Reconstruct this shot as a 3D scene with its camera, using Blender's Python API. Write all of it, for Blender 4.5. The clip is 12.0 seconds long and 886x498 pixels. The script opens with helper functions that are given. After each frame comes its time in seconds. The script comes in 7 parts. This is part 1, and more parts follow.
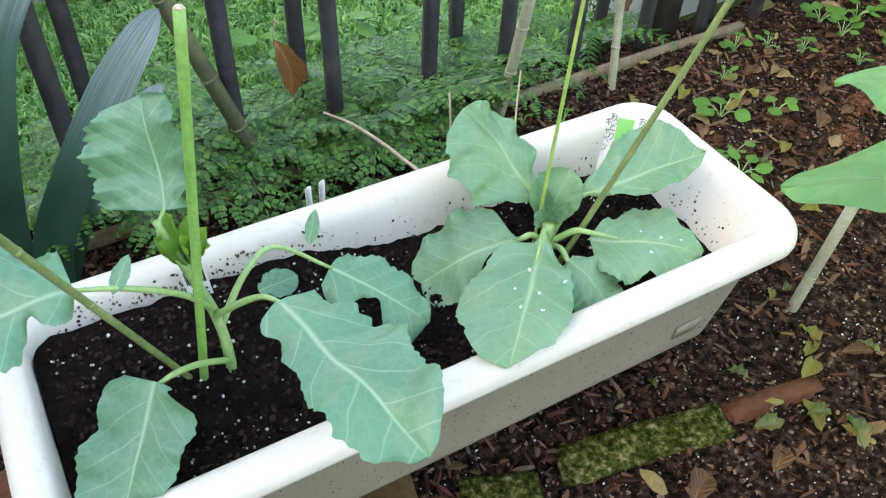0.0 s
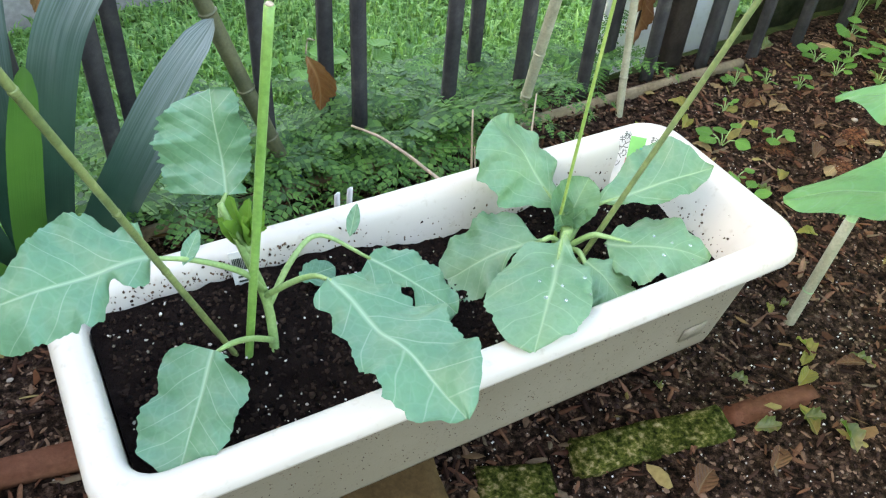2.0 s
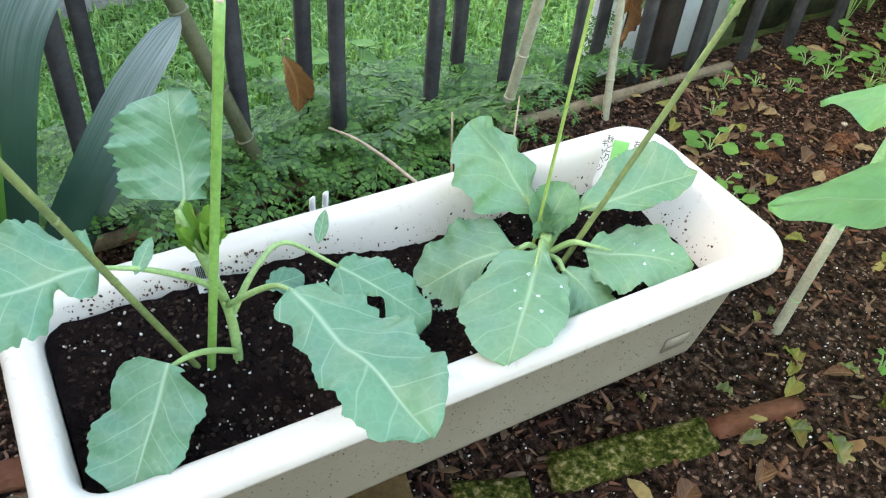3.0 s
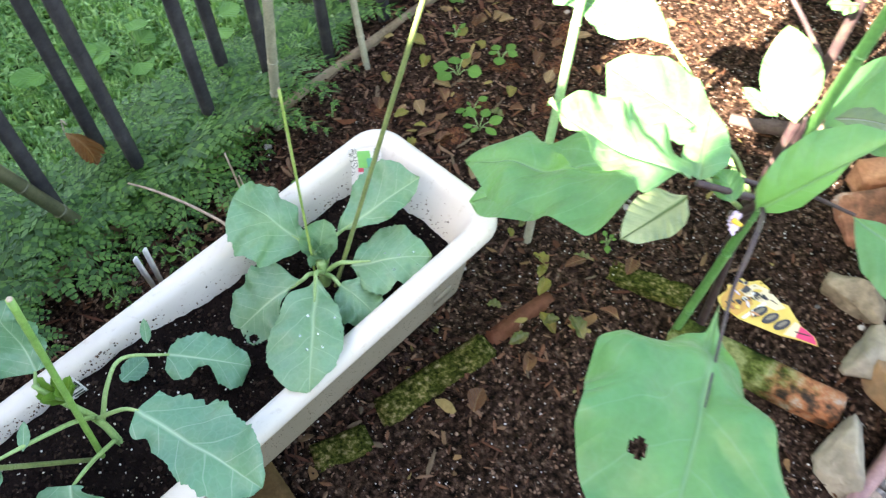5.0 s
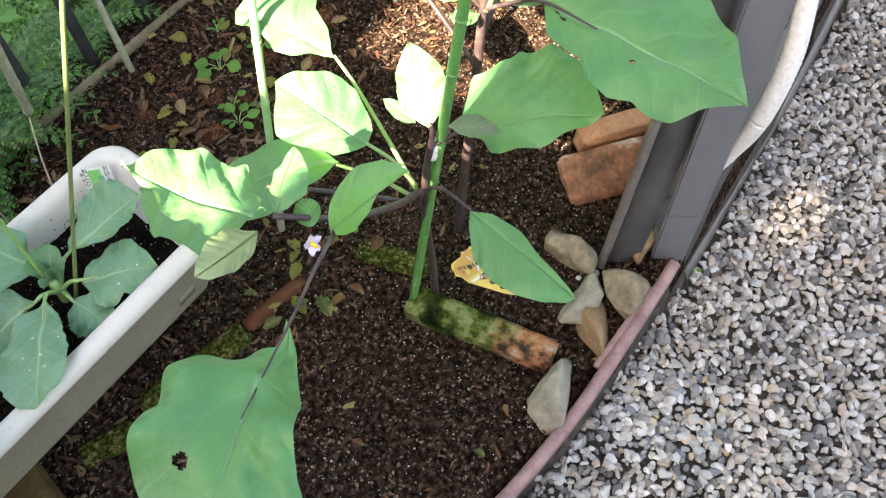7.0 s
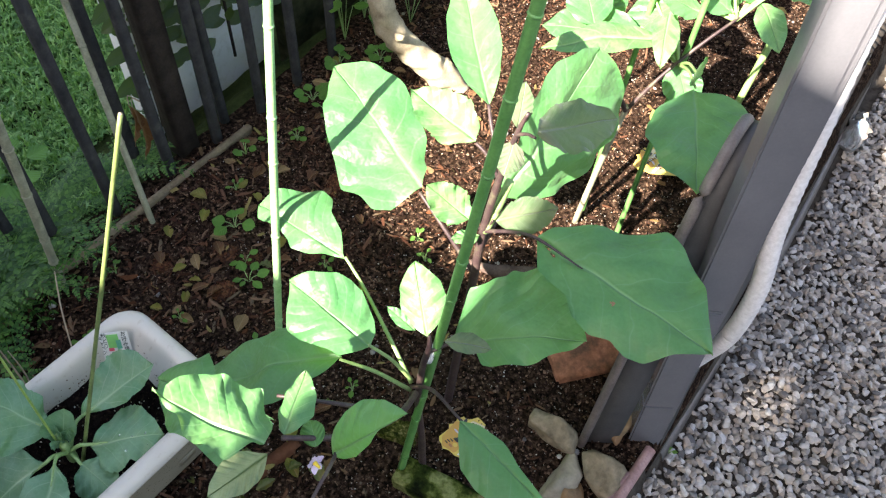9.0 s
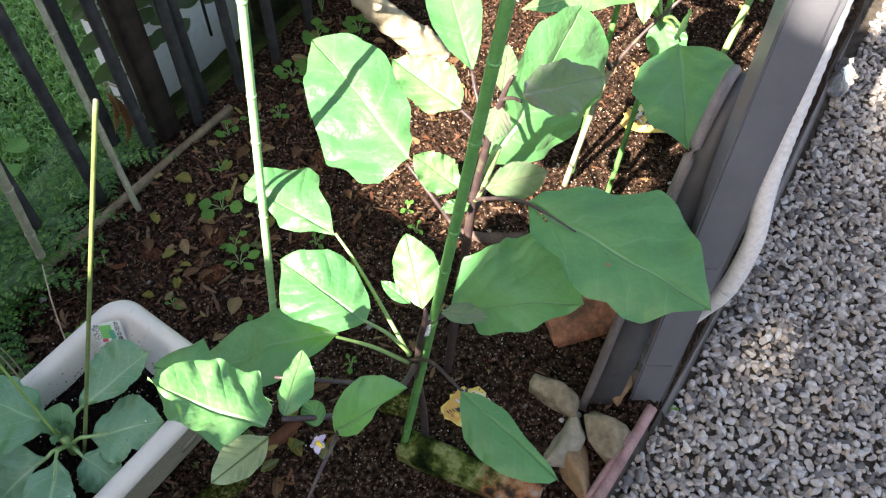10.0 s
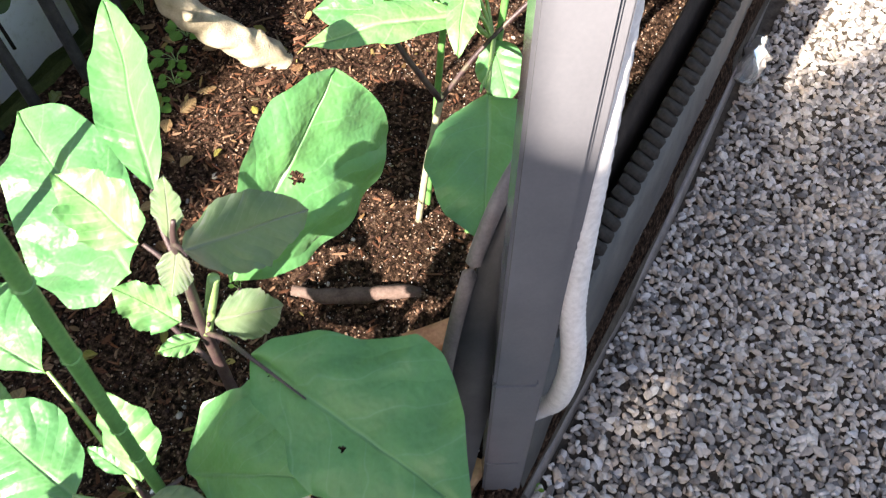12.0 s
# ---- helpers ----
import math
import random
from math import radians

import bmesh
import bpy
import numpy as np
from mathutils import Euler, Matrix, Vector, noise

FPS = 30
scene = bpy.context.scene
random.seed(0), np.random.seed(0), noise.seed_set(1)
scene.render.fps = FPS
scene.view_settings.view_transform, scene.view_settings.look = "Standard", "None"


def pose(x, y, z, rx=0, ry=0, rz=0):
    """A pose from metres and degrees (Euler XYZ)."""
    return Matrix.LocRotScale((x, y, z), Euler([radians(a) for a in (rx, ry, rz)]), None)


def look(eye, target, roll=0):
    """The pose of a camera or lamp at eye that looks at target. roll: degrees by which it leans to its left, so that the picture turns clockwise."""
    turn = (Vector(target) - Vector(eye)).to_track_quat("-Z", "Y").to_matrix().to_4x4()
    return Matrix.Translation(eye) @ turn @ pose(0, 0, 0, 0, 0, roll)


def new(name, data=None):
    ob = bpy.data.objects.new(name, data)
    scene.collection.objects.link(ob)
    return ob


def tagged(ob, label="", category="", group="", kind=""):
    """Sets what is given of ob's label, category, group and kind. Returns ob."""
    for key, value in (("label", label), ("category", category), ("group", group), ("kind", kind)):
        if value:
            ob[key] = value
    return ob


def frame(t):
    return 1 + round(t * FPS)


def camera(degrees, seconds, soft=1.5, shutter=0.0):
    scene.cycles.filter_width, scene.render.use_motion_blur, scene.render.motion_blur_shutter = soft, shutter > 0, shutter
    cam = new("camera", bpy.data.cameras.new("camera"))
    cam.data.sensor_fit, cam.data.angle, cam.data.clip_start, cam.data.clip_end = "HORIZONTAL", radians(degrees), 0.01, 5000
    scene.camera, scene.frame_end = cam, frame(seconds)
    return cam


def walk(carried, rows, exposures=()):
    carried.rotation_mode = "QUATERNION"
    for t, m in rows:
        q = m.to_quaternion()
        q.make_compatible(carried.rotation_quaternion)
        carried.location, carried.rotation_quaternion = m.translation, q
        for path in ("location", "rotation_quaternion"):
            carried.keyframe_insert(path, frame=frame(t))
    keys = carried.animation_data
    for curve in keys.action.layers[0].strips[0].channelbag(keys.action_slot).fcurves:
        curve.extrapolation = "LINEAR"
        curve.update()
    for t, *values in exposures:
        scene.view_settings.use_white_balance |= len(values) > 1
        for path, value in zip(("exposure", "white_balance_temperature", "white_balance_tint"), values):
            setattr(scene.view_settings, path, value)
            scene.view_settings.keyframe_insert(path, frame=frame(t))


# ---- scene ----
cam = camera(56.6, 12.0, soft=1.25, shutter=0.15)
METRES, EYE, TILT, LEAN, TURN = 1.92, 0.86, -47.5, 0.0, -20.0
PATH = [
    (0, (0.16, 0.108, 0.726), (0.955, 1.277, -0.688), 2.9),
    (0.5, (0.129, 0.098, 0.729), (0.908, 1.293, -0.673), 3.6),
    (1, (0.11, 0.084, 0.737), (0.923, 1.297, -0.629), 4.3),
    (1.5, (0.099, 0.076, 0.739), (0.937, 1.293, -0.609), 4.6),
    (2, (0.095, 0.071, 0.736), (0.941, 1.283, -0.611), 5.1),
    (2.5, (0.103, 0.078, 0.73), (0.963, 1.286, -0.611), 5.7),
    (2.7, (0.113, 0.079, 0.723), (0.973, 1.287, -0.619), 5.7),
    (4.5, (0.193, 0.094, 0.803), (1.025, 1.151, -0.677), 2.1),
    (5, (0.237, 0.016, 1.067), (1.067, 0.775, -0.587), -1.9),
    (5.5, (0.219, -0.082, 1.24), (1.127, 0.478, -0.451), 1.6),
    (6, (0.236, -0.149, 1.278), (1.12, 0.395, -0.432), -0.1),
    (6.5, (0.321, -0.196, 1.235), (1.156, 0.355, -0.497), -1.3),
    (6.7, (0.372, -0.213, 1.197), (1.191, 0.329, -0.545), -0.8),
    (8.3, (0.474, -0.162, 1.272), (1.388, 0.371, -0.425), 4.4),
    (8.5, (0.473, -0.169, 1.308), (1.419, 0.399, -0.359), 4.4),
    (9, (0.471, -0.163, 1.35), (1.459, 0.473, -0.268), 3.9),
    (9.5, (0.475, -0.164, 1.355), (1.457, 0.475, -0.266), 2.7),
    (10, (0.477, -0.159, 1.34), (1.429, 0.426, -0.319), 1.6),
    (10.5, (0.472, -0.146, 1.325), (1.388, 0.359, -0.38), 1.5),
    (11, (0.536, -0.179, 1.294), (1.407, 0.268, -0.45), 1.4),
    (11.5, (0.729, -0.243, 1.284), (1.578, 0.211, -0.469), 0.5),
    (12, (0.884, -0.218, 1.256), (1.73, 0.257, -0.492), 0.6),
]
# stops, kelvin and tint of the camera's own adjustments
EXPOSURES = [(0.0, 4.46, 7900, 9.5), (2.7, 4.56, 7950, 9.5), (4.5, 4.53, 7950, 11), (5.2, 4.2, 7400, 14.5), (6.7, 3.90, 8000, 12), (8.5, 3.24, 7450, 13.5), (9.6, 2.98, 7150, 13), (10.5, 3.02, 7250, 14.5), (12.0, 2.80, 7200, 16)]
walk(cam, [(t, look(eye, target, roll)) for t, eye, target, roll in PATH], EXPOSURES)

# ---- world, sun ----
SUN_TRAVEL = Vector((1.0, -0.12, -0.87)).normalized()      # the way the sunlight goes
world = bpy.data.worlds.new("sky")
scene.world = world
world.use_nodes = True
wn = world.node_tree
sky = wn.nodes.new("ShaderNodeTexSky")
sky.sky_type = 'NISHITA'
sky.sun_disc = False
sky.air_density, sky.dust_density, sky.ozone_density = 1.0, 1.6, 0.4
sky.sun_elevation = math.asin(-SUN_TRAVEL.z)
sky.sun_rotation = math.atan2(-SUN_TRAVEL.x, -SUN_TRAVEL.y)
wn.links.new(sky.outputs[0], wn.nodes["Background"].inputs[0])
wn.nodes["Background"].inputs[1].default_value = 0.06
sun = new("sun", bpy.data.lights.new("sun", 'SUN'))
sun.data.energy, sun.data.angle, sun.data.color = 4.3, radians(0.5), (1.0, 0.95, 0.87)
sun.matrix_world = look((0, 0, 0), SUN_TRAVEL)


# ---- materials ----
def nodes_of(name):
    m = bpy.data.materials.new(name)
    m.use_nodes = True
    nt = m.node_tree
    return m, nt, nt.nodes["Principled BSDF"]


def noise_ramp(nt, scale, stops, coords="Object", detail=6.0, rough=0.6, distortion=0.0):
    tc = nt.nodes.new("ShaderNodeTexCoord")
    tex = nt.nodes.new("ShaderNodeTexNoise")
    tex.inputs["Scale"].default_value = scale
    tex.inputs["Detail"].default_value = detail
    tex.inputs["Roughness"].default_value = rough
    tex.inputs["Distortion"].default_value = distortion
    nt.links.new(tc.outputs[coords], tex.inputs["Vector"])
    ramp = nt.nodes.new("ShaderNodeValToRGB")
    els = ramp.color_ramp.elements
    while len(els) < len(stops):
        els.new(0.5)
    for el, (p, c) in zip(els, stops):
        el.position, el.color = p, (*c, 1)
    nt.links.new(tex.outputs[0], ramp.inputs[0])
    return tex, ramp


def mix(nt, fac, a, b, kind='MIX'):
    mx = nt.nodes.new("ShaderNodeMix")
    mx.data_type, mx.blend_type = 'RGBA', kind
    for k, v in ((0, fac), (6, a), (7, b)):
        if hasattr(v, "links"):
            nt.links.new(v, mx.inputs[k])
        elif k == 0:
            mx.inputs[0].default_value = v
        else:
            mx.inputs[k].default_value = (*v, 1)
    return mx.outputs[2]


def bump(nt, bsdf, source, strength, distance):
    b = nt.nodes.new("ShaderNodeBump")
    b.inputs["Strength"].default_value, b.inputs["Distance"].default_value = strength, distance
    nt.links.new(source, b.inputs["Height"])
    nt.links.new(b.outputs[0], bsdf.inputs["Normal"])


def surface(name, scale, stops, rough=0.7, metal=0.0, fine=None, bump_strength=0.3, bump_size=0.002, fine_scale=8.0, coords="Object", vary=0.0):
    """Two scales of colour variation, with fine relief."""
    m, nt, p = nodes_of(name)
    tex, ramp = noise_ramp(nt, scale, stops, coords)
    tex2, ramp2 = noise_ramp(nt, scale * fine_scale, fine or [(0.3, (0.75, 0.75, 0.75)), (0.7, (1.1, 1.1, 1.1))], coords)
    col = mix(nt, 0.8, ramp.outputs[0], ramp2.outputs[0], 'MULTIPLY')
    if vary:
        info = nt.nodes.new("ShaderNodeObjectInfo")
        r = nt.nodes.new("ShaderNodeMapRange")
        r.inputs[3].default_value, r.inputs[4].default_value = 1 - vary, 1 + vary
        nt.links.new(info.outputs["Random"], r.inputs[0])
        hsv = nt.nodes.new("ShaderNodeHueSaturation")
        nt.links.new(r.outputs[0], hsv.inputs["Value"])
        nt.links.new(col, hsv.inputs["Color"])
        col = hsv.outputs[0]
    nt.links.new(col, p.inputs["Base Color"])
    p.inputs["Roughness"].default_value, p.inputs["Metallic"].default_value = rough, metal
    p.inputs["Specular IOR Level"].default_value = 0.5 if rough < 0.7 else 0.12 if rough < 0.9 else 0.02
    bump(nt, p, tex2.outputs[0], bump_strength, bump_size)
    return m


def island_colours(name, colours, rough=0.8, scale=300.0, thin_leaf=0.0):
    """For heaps of small pieces in one mesh: a colour for each piece, and some grain."""
    m, nt, p = nodes_of(name)
    geo = nt.nodes.new("ShaderNodeNewGeometry")
    ramp = nt.nodes.new("ShaderNodeValToRGB")
    ramp.color_ramp.interpolation = 'CONSTANT'
    els = ramp.color_ramp.elements
    while len(els) < len(colours):
        els.new(0.5)
    for i, (el, c) in enumerate(zip(els, colours)):
        el.position, el.color = i / len(colours), (*c, 1)
    nt.links.new(geo.outputs["Random Per Island"], ramp.inputs[0])
    tex, r2 = noise_ramp(nt, scale, [(0.3, (0.65, 0.65, 0.65)), (0.7, (1.15, 1.15, 1.15))])
    col = mix(nt, 0.8, ramp.outputs[0], r2.outputs[0], 'MULTIPLY')
    nt.links.new(col, p.inputs["Base Color"])
    p.inputs["Roughness"].default_value = rough
    p.inputs["Specular IOR Level"].default_value = 0.3 if rough < 0.7 else 0.03
    bump(nt, p, tex.outputs[0], 0.3, 0.001)
    if thin_leaf:
        tr = nt.nodes.new("ShaderNodeBsdfTranslucent")
        nt.links.new(mix(nt, 1.0, col, (1.5, 1.35, 0.6), 'MULTIPLY'), tr.inputs["Color"])
        mx = nt.nodes.new("ShaderNodeMixShader")
        mx.inputs[0].default_value = thin_leaf
        nt.links.new(p.outputs[0], mx.inputs[1])
        nt.links.new(tr.outputs[0], mx.inputs[2])
        nt.links.new(mx.outputs[0], nt.nodes["Material Output"].inputs[0])
    return m


def leaf_material(name, dark, light, vein, laterals=7.0, vein_width=0.018, gloss=0.45, bloom=0.0, translucent=0.3, shine=(0.35, 0.6, 0.08), relief=0.6, patch=None, sheen=0.0):
    """Leaf with a midrib and side veins, drawn in the leaf's own coordinates (u along, v across)."""
    m, nt, p = nodes_of(name)
    N, Lk = nt.nodes.new, nt.links.new
    uv = N("ShaderNodeUVMap")
    uv.uv_map = "leaf"
    sep = N("ShaderNodeSeparateXYZ")
    Lk(uv.outputs[0], sep.inputs[0])

    def calc(op, a, b=None, c=None):
        n = N("ShaderNodeMath")
        n.operation = op
        for i, v in enumerate((a, b, c)):
            if v is None:
                continue
            if hasattr(v, "links"):
                Lk(v, n.inputs[i])
            else:
                n.inputs[i].default_value = v
        return n.outputs[0]
    tc = N("ShaderNodeTexCoord")
    wob = N("ShaderNodeTexNoise")
    wob.inputs["Scale"].default_value = 12
    Lk(tc.outputs["Object"], wob.inputs["Vector"])
    wv = calc('MULTIPLY', calc('SUBTRACT', wob.outputs[0], 0.5), 0.34)
    u, v = sep.outputs[0], calc('ADD', sep.outputs[1], calc('MULTIPLY', wv, 0.12))
    av = calc('ABSOLUTE', v)
    mid = calc('SUBTRACT', 1.0, calc('SMOOTH_MIN', calc('DIVIDE', av, calc('MULTIPLY_ADD', u, -vein_width * 0.8, vein_width)), 1.0, 0.2))
    side = N("ShaderNodeMath")
    side.operation = 'SIGN'
    Lk(v, side.inputs[0])
    phase = calc('ADD', calc('MULTIPLY', calc('SUBTRACT', calc('ADD', u, wv), calc('MULTIPLY', av, 0.95)), laterals), calc('MULTIPLY', side.outputs[0], 0.22))
    saw = calc('ABSOLUTE', calc('SUBTRACT', calc('FRACT', phase), 0.5))
    lat = calc('MAXIMUM', calc('SUBTRACT', 1.0, calc('DIVIDE', saw, calc('MULTIPLY_ADD', av, -0.06, 0.046))), 0.0)
    net = N("ShaderNodeTexVoronoi")
    net.feature = 'DISTANCE_TO_EDGE'
    net.inputs["Scale"].default_value = 95
    Lk(tc.outputs["Object"], net.inputs["Vector"])
    netv = calc('MAXIMUM', calc('SUBTRACT', 1.0, calc('DIVIDE', net.outputs[0], 0.10)), 0.0)
    veins = calc('MAXIMUM', calc('MAXIMUM', mid, calc('MULTIPLY', lat, 0.6)), calc('MULTIPLY', netv, 0.13))
    t1, r1 = noise_ramp(nt, 14, [(0.3, dark), (0.7, light)], detail=4)
    t2, r2 = noise_ramp(nt, 220, [(0.3, (0.85, 0.85, 0.85)), (0.7, (1.1, 1.1, 1.1))])
    base = mix(nt, 0.8, r1.outputs[0], r2.outputs[0], 'MULTIPLY')
    rib_side = calc('MULTIPLY', calc('MAXIMUM', calc('SUBTRACT', 1.0, calc('MULTIPLY', av, 7.0)), 0.0), 0.22)
    base = mix(nt, rib_side, base, (1.25 * light[0] + 0.02, 1.12 * light[1] + 0.01, 0.8 * light[2]))
    t5, r5 = noise_ramp(nt, 5, [(0.3, (0.78, 0.82, 0.88)), (0.7, (1.12, 1.08, 1.02))], detail=2)
    base = mix(nt, 0.9, base, r5.outputs[0], 'MULTIPLY')
    if bloom:
        t3, r3 = noise_ramp(nt, 25, [(0.35, (0, 0, 0)), (0.75, (1, 1, 1))], detail=3)
        base = mix(nt, calc('MULTIPLY', r3.outputs[0], bloom), base, (0.42, 0.52, 0.47))
    if patch:
        t4, r4 = noise_ramp(nt, 18, [(0.52, (0, 0, 0)), (0.68, (1, 1, 1))], detail=2)
        base = mix(nt, calc('MULTIPLY', r4.outputs[0], 0.8), base, patch)
    col = mix(nt, veins, base, vein)
    Lk(col, p.inputs["Base Color"])
    rn, rr = noise_ramp(nt, 60, [(0.3, (gloss - 0.08,) * 3), (0.7, (gloss + 0.1,) * 3)])
    Lk(rr.outputs[0], p.inputs["Roughness"])
    p.inputs["Specular IOR Level"].default_value = 0.5 if gloss < 0.48 else 0.22
    p.inputs["Sheen Weight"].default_value, p.inputs["Sheen Roughness"].default_value = sheen, 0.5
    puff = calc('SUBTRACT', calc('MULTIPLY', calc('ABSOLUTE', calc('SINE', calc('MULTIPLY', phase, math.pi))), calc('MINIMUM', calc('MULTIPLY', av, 3.0), 1.0)), calc('MULTIPLY', mid, 0.6))
    hgt = calc('ADD', calc('MULTIPLY', puff, 0.42), calc('MULTIPLY', t1.outputs[0], 1.6))
    bump(nt, p, hgt, relief, 0.0065)
    tr = N("ShaderNodeBsdfTranslucent")
    Lk(mix(nt, veins, shine, [0.8 * c for c in shine]), tr.inputs["Color"])
    mx = N("ShaderNodeMixShader")
    mx.inputs[0].default_value = translucent
    Lk(p.outputs[0], mx.inputs[1])
    Lk(tr.outputs[0], mx.inputs[2])
    Lk(mx.outputs[0], nt.nodes["Material Output"].inputs[0])
    return m


M = {}
M["soil"] = surface("dark_soil", 105, [(0.34, (0.00529, 0.00407, 0.00358)), (0.50, (0.034, 0.021, 0.0152)), (0.63, (0.104, 0.066, 0.047)), (0.76, (0.20, 0.18, 0.145))], 0.95, fine=[(0.32, (0.25, 0.24, 0.23)), (0.68, (1.4, 1.35, 1.3))], fine_scale=6, bump_strength=1.0, bump_size=0.008)
M["potting"] = surface("potting_soil", 40, [(0.3, (0.006, 0.004, 0.004)), (0.6, (0.013, 0.009, 0.008)), (0.85, (0.026, 0.018, 0.014))], 0.95, fine_scale=10, bump_strength=0.9, bump_size=0.005)
M["planter"] = surface("cream_plastic", 6, [(0.3, (0.505, 0.468, 0.408)), (0.7, (0.580, 0.545, 0.492))], 0.42, fine=[(0.28, (0.80, 0.76, 0.70)), (0.42, (1, 1, 1))], fine_scale=18, bump_strength=0.06)
# the rim's cream darkened for the side's shade, with real soil flecks on top
M["planter_wall"] = surface("soiled_shaded_cream_plastic", 7, [(0.3, (0.195, 0.168, 0.118)), (0.7, (0.255, 0.225, 0.168))], 0.5, fine=[(0.30, (0.50, 0.45, 0.36)), (0.40, (1, 1, 1))], fine_scale=30, bump_strength=0.1)
M["sticker"] = surface("grey_sticker", 60, [(0.3, (0.18, 0.157, 0.114)), (0.7, (0.252, 0.22, 0.161))], 0.6)
M["picket"] = surface("weathered_grey_picket", 30, [(0.3, (0.0286, 0.0289, 0.0309)), (0.6, (0.054, 0.0528, 0.0534)), (0.85, (0.108, 0.0994, 0.09))], 0.75, fine_scale=6, bump_strength=0.5)
M["post"] = surface("dark_brown_post", 25, [(0.3, (0.018, 0.014, 0.012)), (0.7, (0.045, 0.034, 0.028))], 0.7)
M["board"] = surface("weathered_plank", 22, [(0.3, (0.13, 0.095, 0.062)), (0.7, (0.27, 0.21, 0.14))], 0.85, bump_strength=0.5)
M["bamboo_grey"] = surface("grey_bamboo", 40, [(0.3, (0.20, 0.20, 0.13)), (0.7, (0.36, 0.35, 0.25))], 0.6)
M["bamboo_brown"] = surface("olive_bamboo", 35, [(0.3, (0.0527, 0.06, 0.0279)), (0.7, (0.105, 0.108, 0.0527))], 0.5)
M["stake_green"] = surface("green_plastic_stake", 30, [(0.3, (0.066, 0.205, 0.052)), (0.7, (0.118, 0.290, 0.084))], 0.38, bump_strength=0.2)
# paler copy of the green stake: the sun's brightness is put into its colour
M["stake_lit_pale"] = surface("lit_pale_green_stake", 30, [(0.3, (0.19, 0.38, 0.16)), (0.7, (0.30, 0.50, 0.26))], 0.45, bump_strength=0.2)
M["stake_pale"] = surface("yellow_green_stake", 30, [(0.3, (0.20, 0.33, 0.065)), (0.7, (0.33, 0.45, 0.12))], 0.42)
M["stake_fresh"] = surface("fresh_green_stem", 30, [(0.3, (0.13, 0.29, 0.055)), (0.7, (0.22, 0.40, 0.10))], 0.40)
M["bamboo_green"] = surface("green_bamboo_cane", 28, [(0.3, (0.095, 0.135, 0.045)), (0.6, (0.17, 0.22, 0.075)), (0.8, (0.27, 0.31, 0.14))], 0.42)
M["white"] = surface("white_paint", 7, [(0.3, (0.80, 0.80, 0.80)), (0.7, (0.87, 0.87, 0.86))], 0.5, fine=[(0.3, (0.85, 0.84, 0.80)), (0.45, (1, 1, 1))], bump_strength=0.1)
M["hose"] = surface("white_corrugated_plastic", 20, [(0.3, (0.66, 0.64, 0.64)), (0.7, (0.76, 0.75, 0.76))], 0.45, bump_strength=0.1)
M["duct"] = surface("dark_grey_plastic", 9, [(0.3, (0.112, 0.114, 0.128)), (0.7, (0.140, 0.143, 0.160))], 0.17, fine=[(0.3, (0.94, 0.94, 0.94)), (0.7, (1.04, 1.04, 1.04))], fine_scale=30, bump_strength=0.02, bump_size=0.001)
M["panel"] = surface("dusty_black_plastic", 16, [(0.3, (0.0324, 0.0324, 0.0356)), (0.7, (0.0804, 0.078, 0.0756))], 0.5, fine_scale=25, bump_strength=0.1)
M["rubber"] = surface("black_rubber", 30, [(0.3, (0.020, 0.018, 0.017)), (0.7, (0.045, 0.040, 0.036))], 0.75)
M["rim"] = surface("brown_grey_tube", 40, [(0.3, (0.09, 0.075, 0.07)), (0.7, (0.17, 0.145, 0.135))], 0.5)
M["pink_edging"] = surface("faded_red_brown_edging", 30, [(0.3, (0.20, 0.105, 0.10)), (0.6, (0.32, 0.19, 0.18)), (0.8, (0.40, 0.27, 0.255))], 0.6, bump_strength=0.3)
M["brick_moss"] = surface("mossy_brick", 150, [(0.34, (0.010, 0.012, 0.004)), (0.45, (0.034, 0.042, 0.010)), (0.54, (0.075, 0.080, 0.020)), (0.63, (0.20, 0.165, 0.085)), (0.74, (0.28, 0.24, 0.15))], 0.95, fine=[(0.34, (0.30, 0.34, 0.24)), (0.66, (1.25, 1.2, 1.1))], fine_scale=0.22, bump_strength=1.0, bump_size=0.006)
M["brick_half"] = surface("half_mossy_brick", 17, [(0.36, (0.008, 0.011, 0.005)), (0.45, (0.030, 0.044, 0.010)), (0.50, (0.10, 0.125, 0.030)), (0.56, (0.22, 0.24, 0.095)), (0.64, (0.13, 0.15, 0.045)), (0.76, (0.32, 0.29, 0.18))], 0.92, fine=[(0.3, (0.45, 0.45, 0.45)), (0.7, (1.2, 1.2, 1.2))], fine_scale=9, bump_strength=0.9, bump_size=0.004)


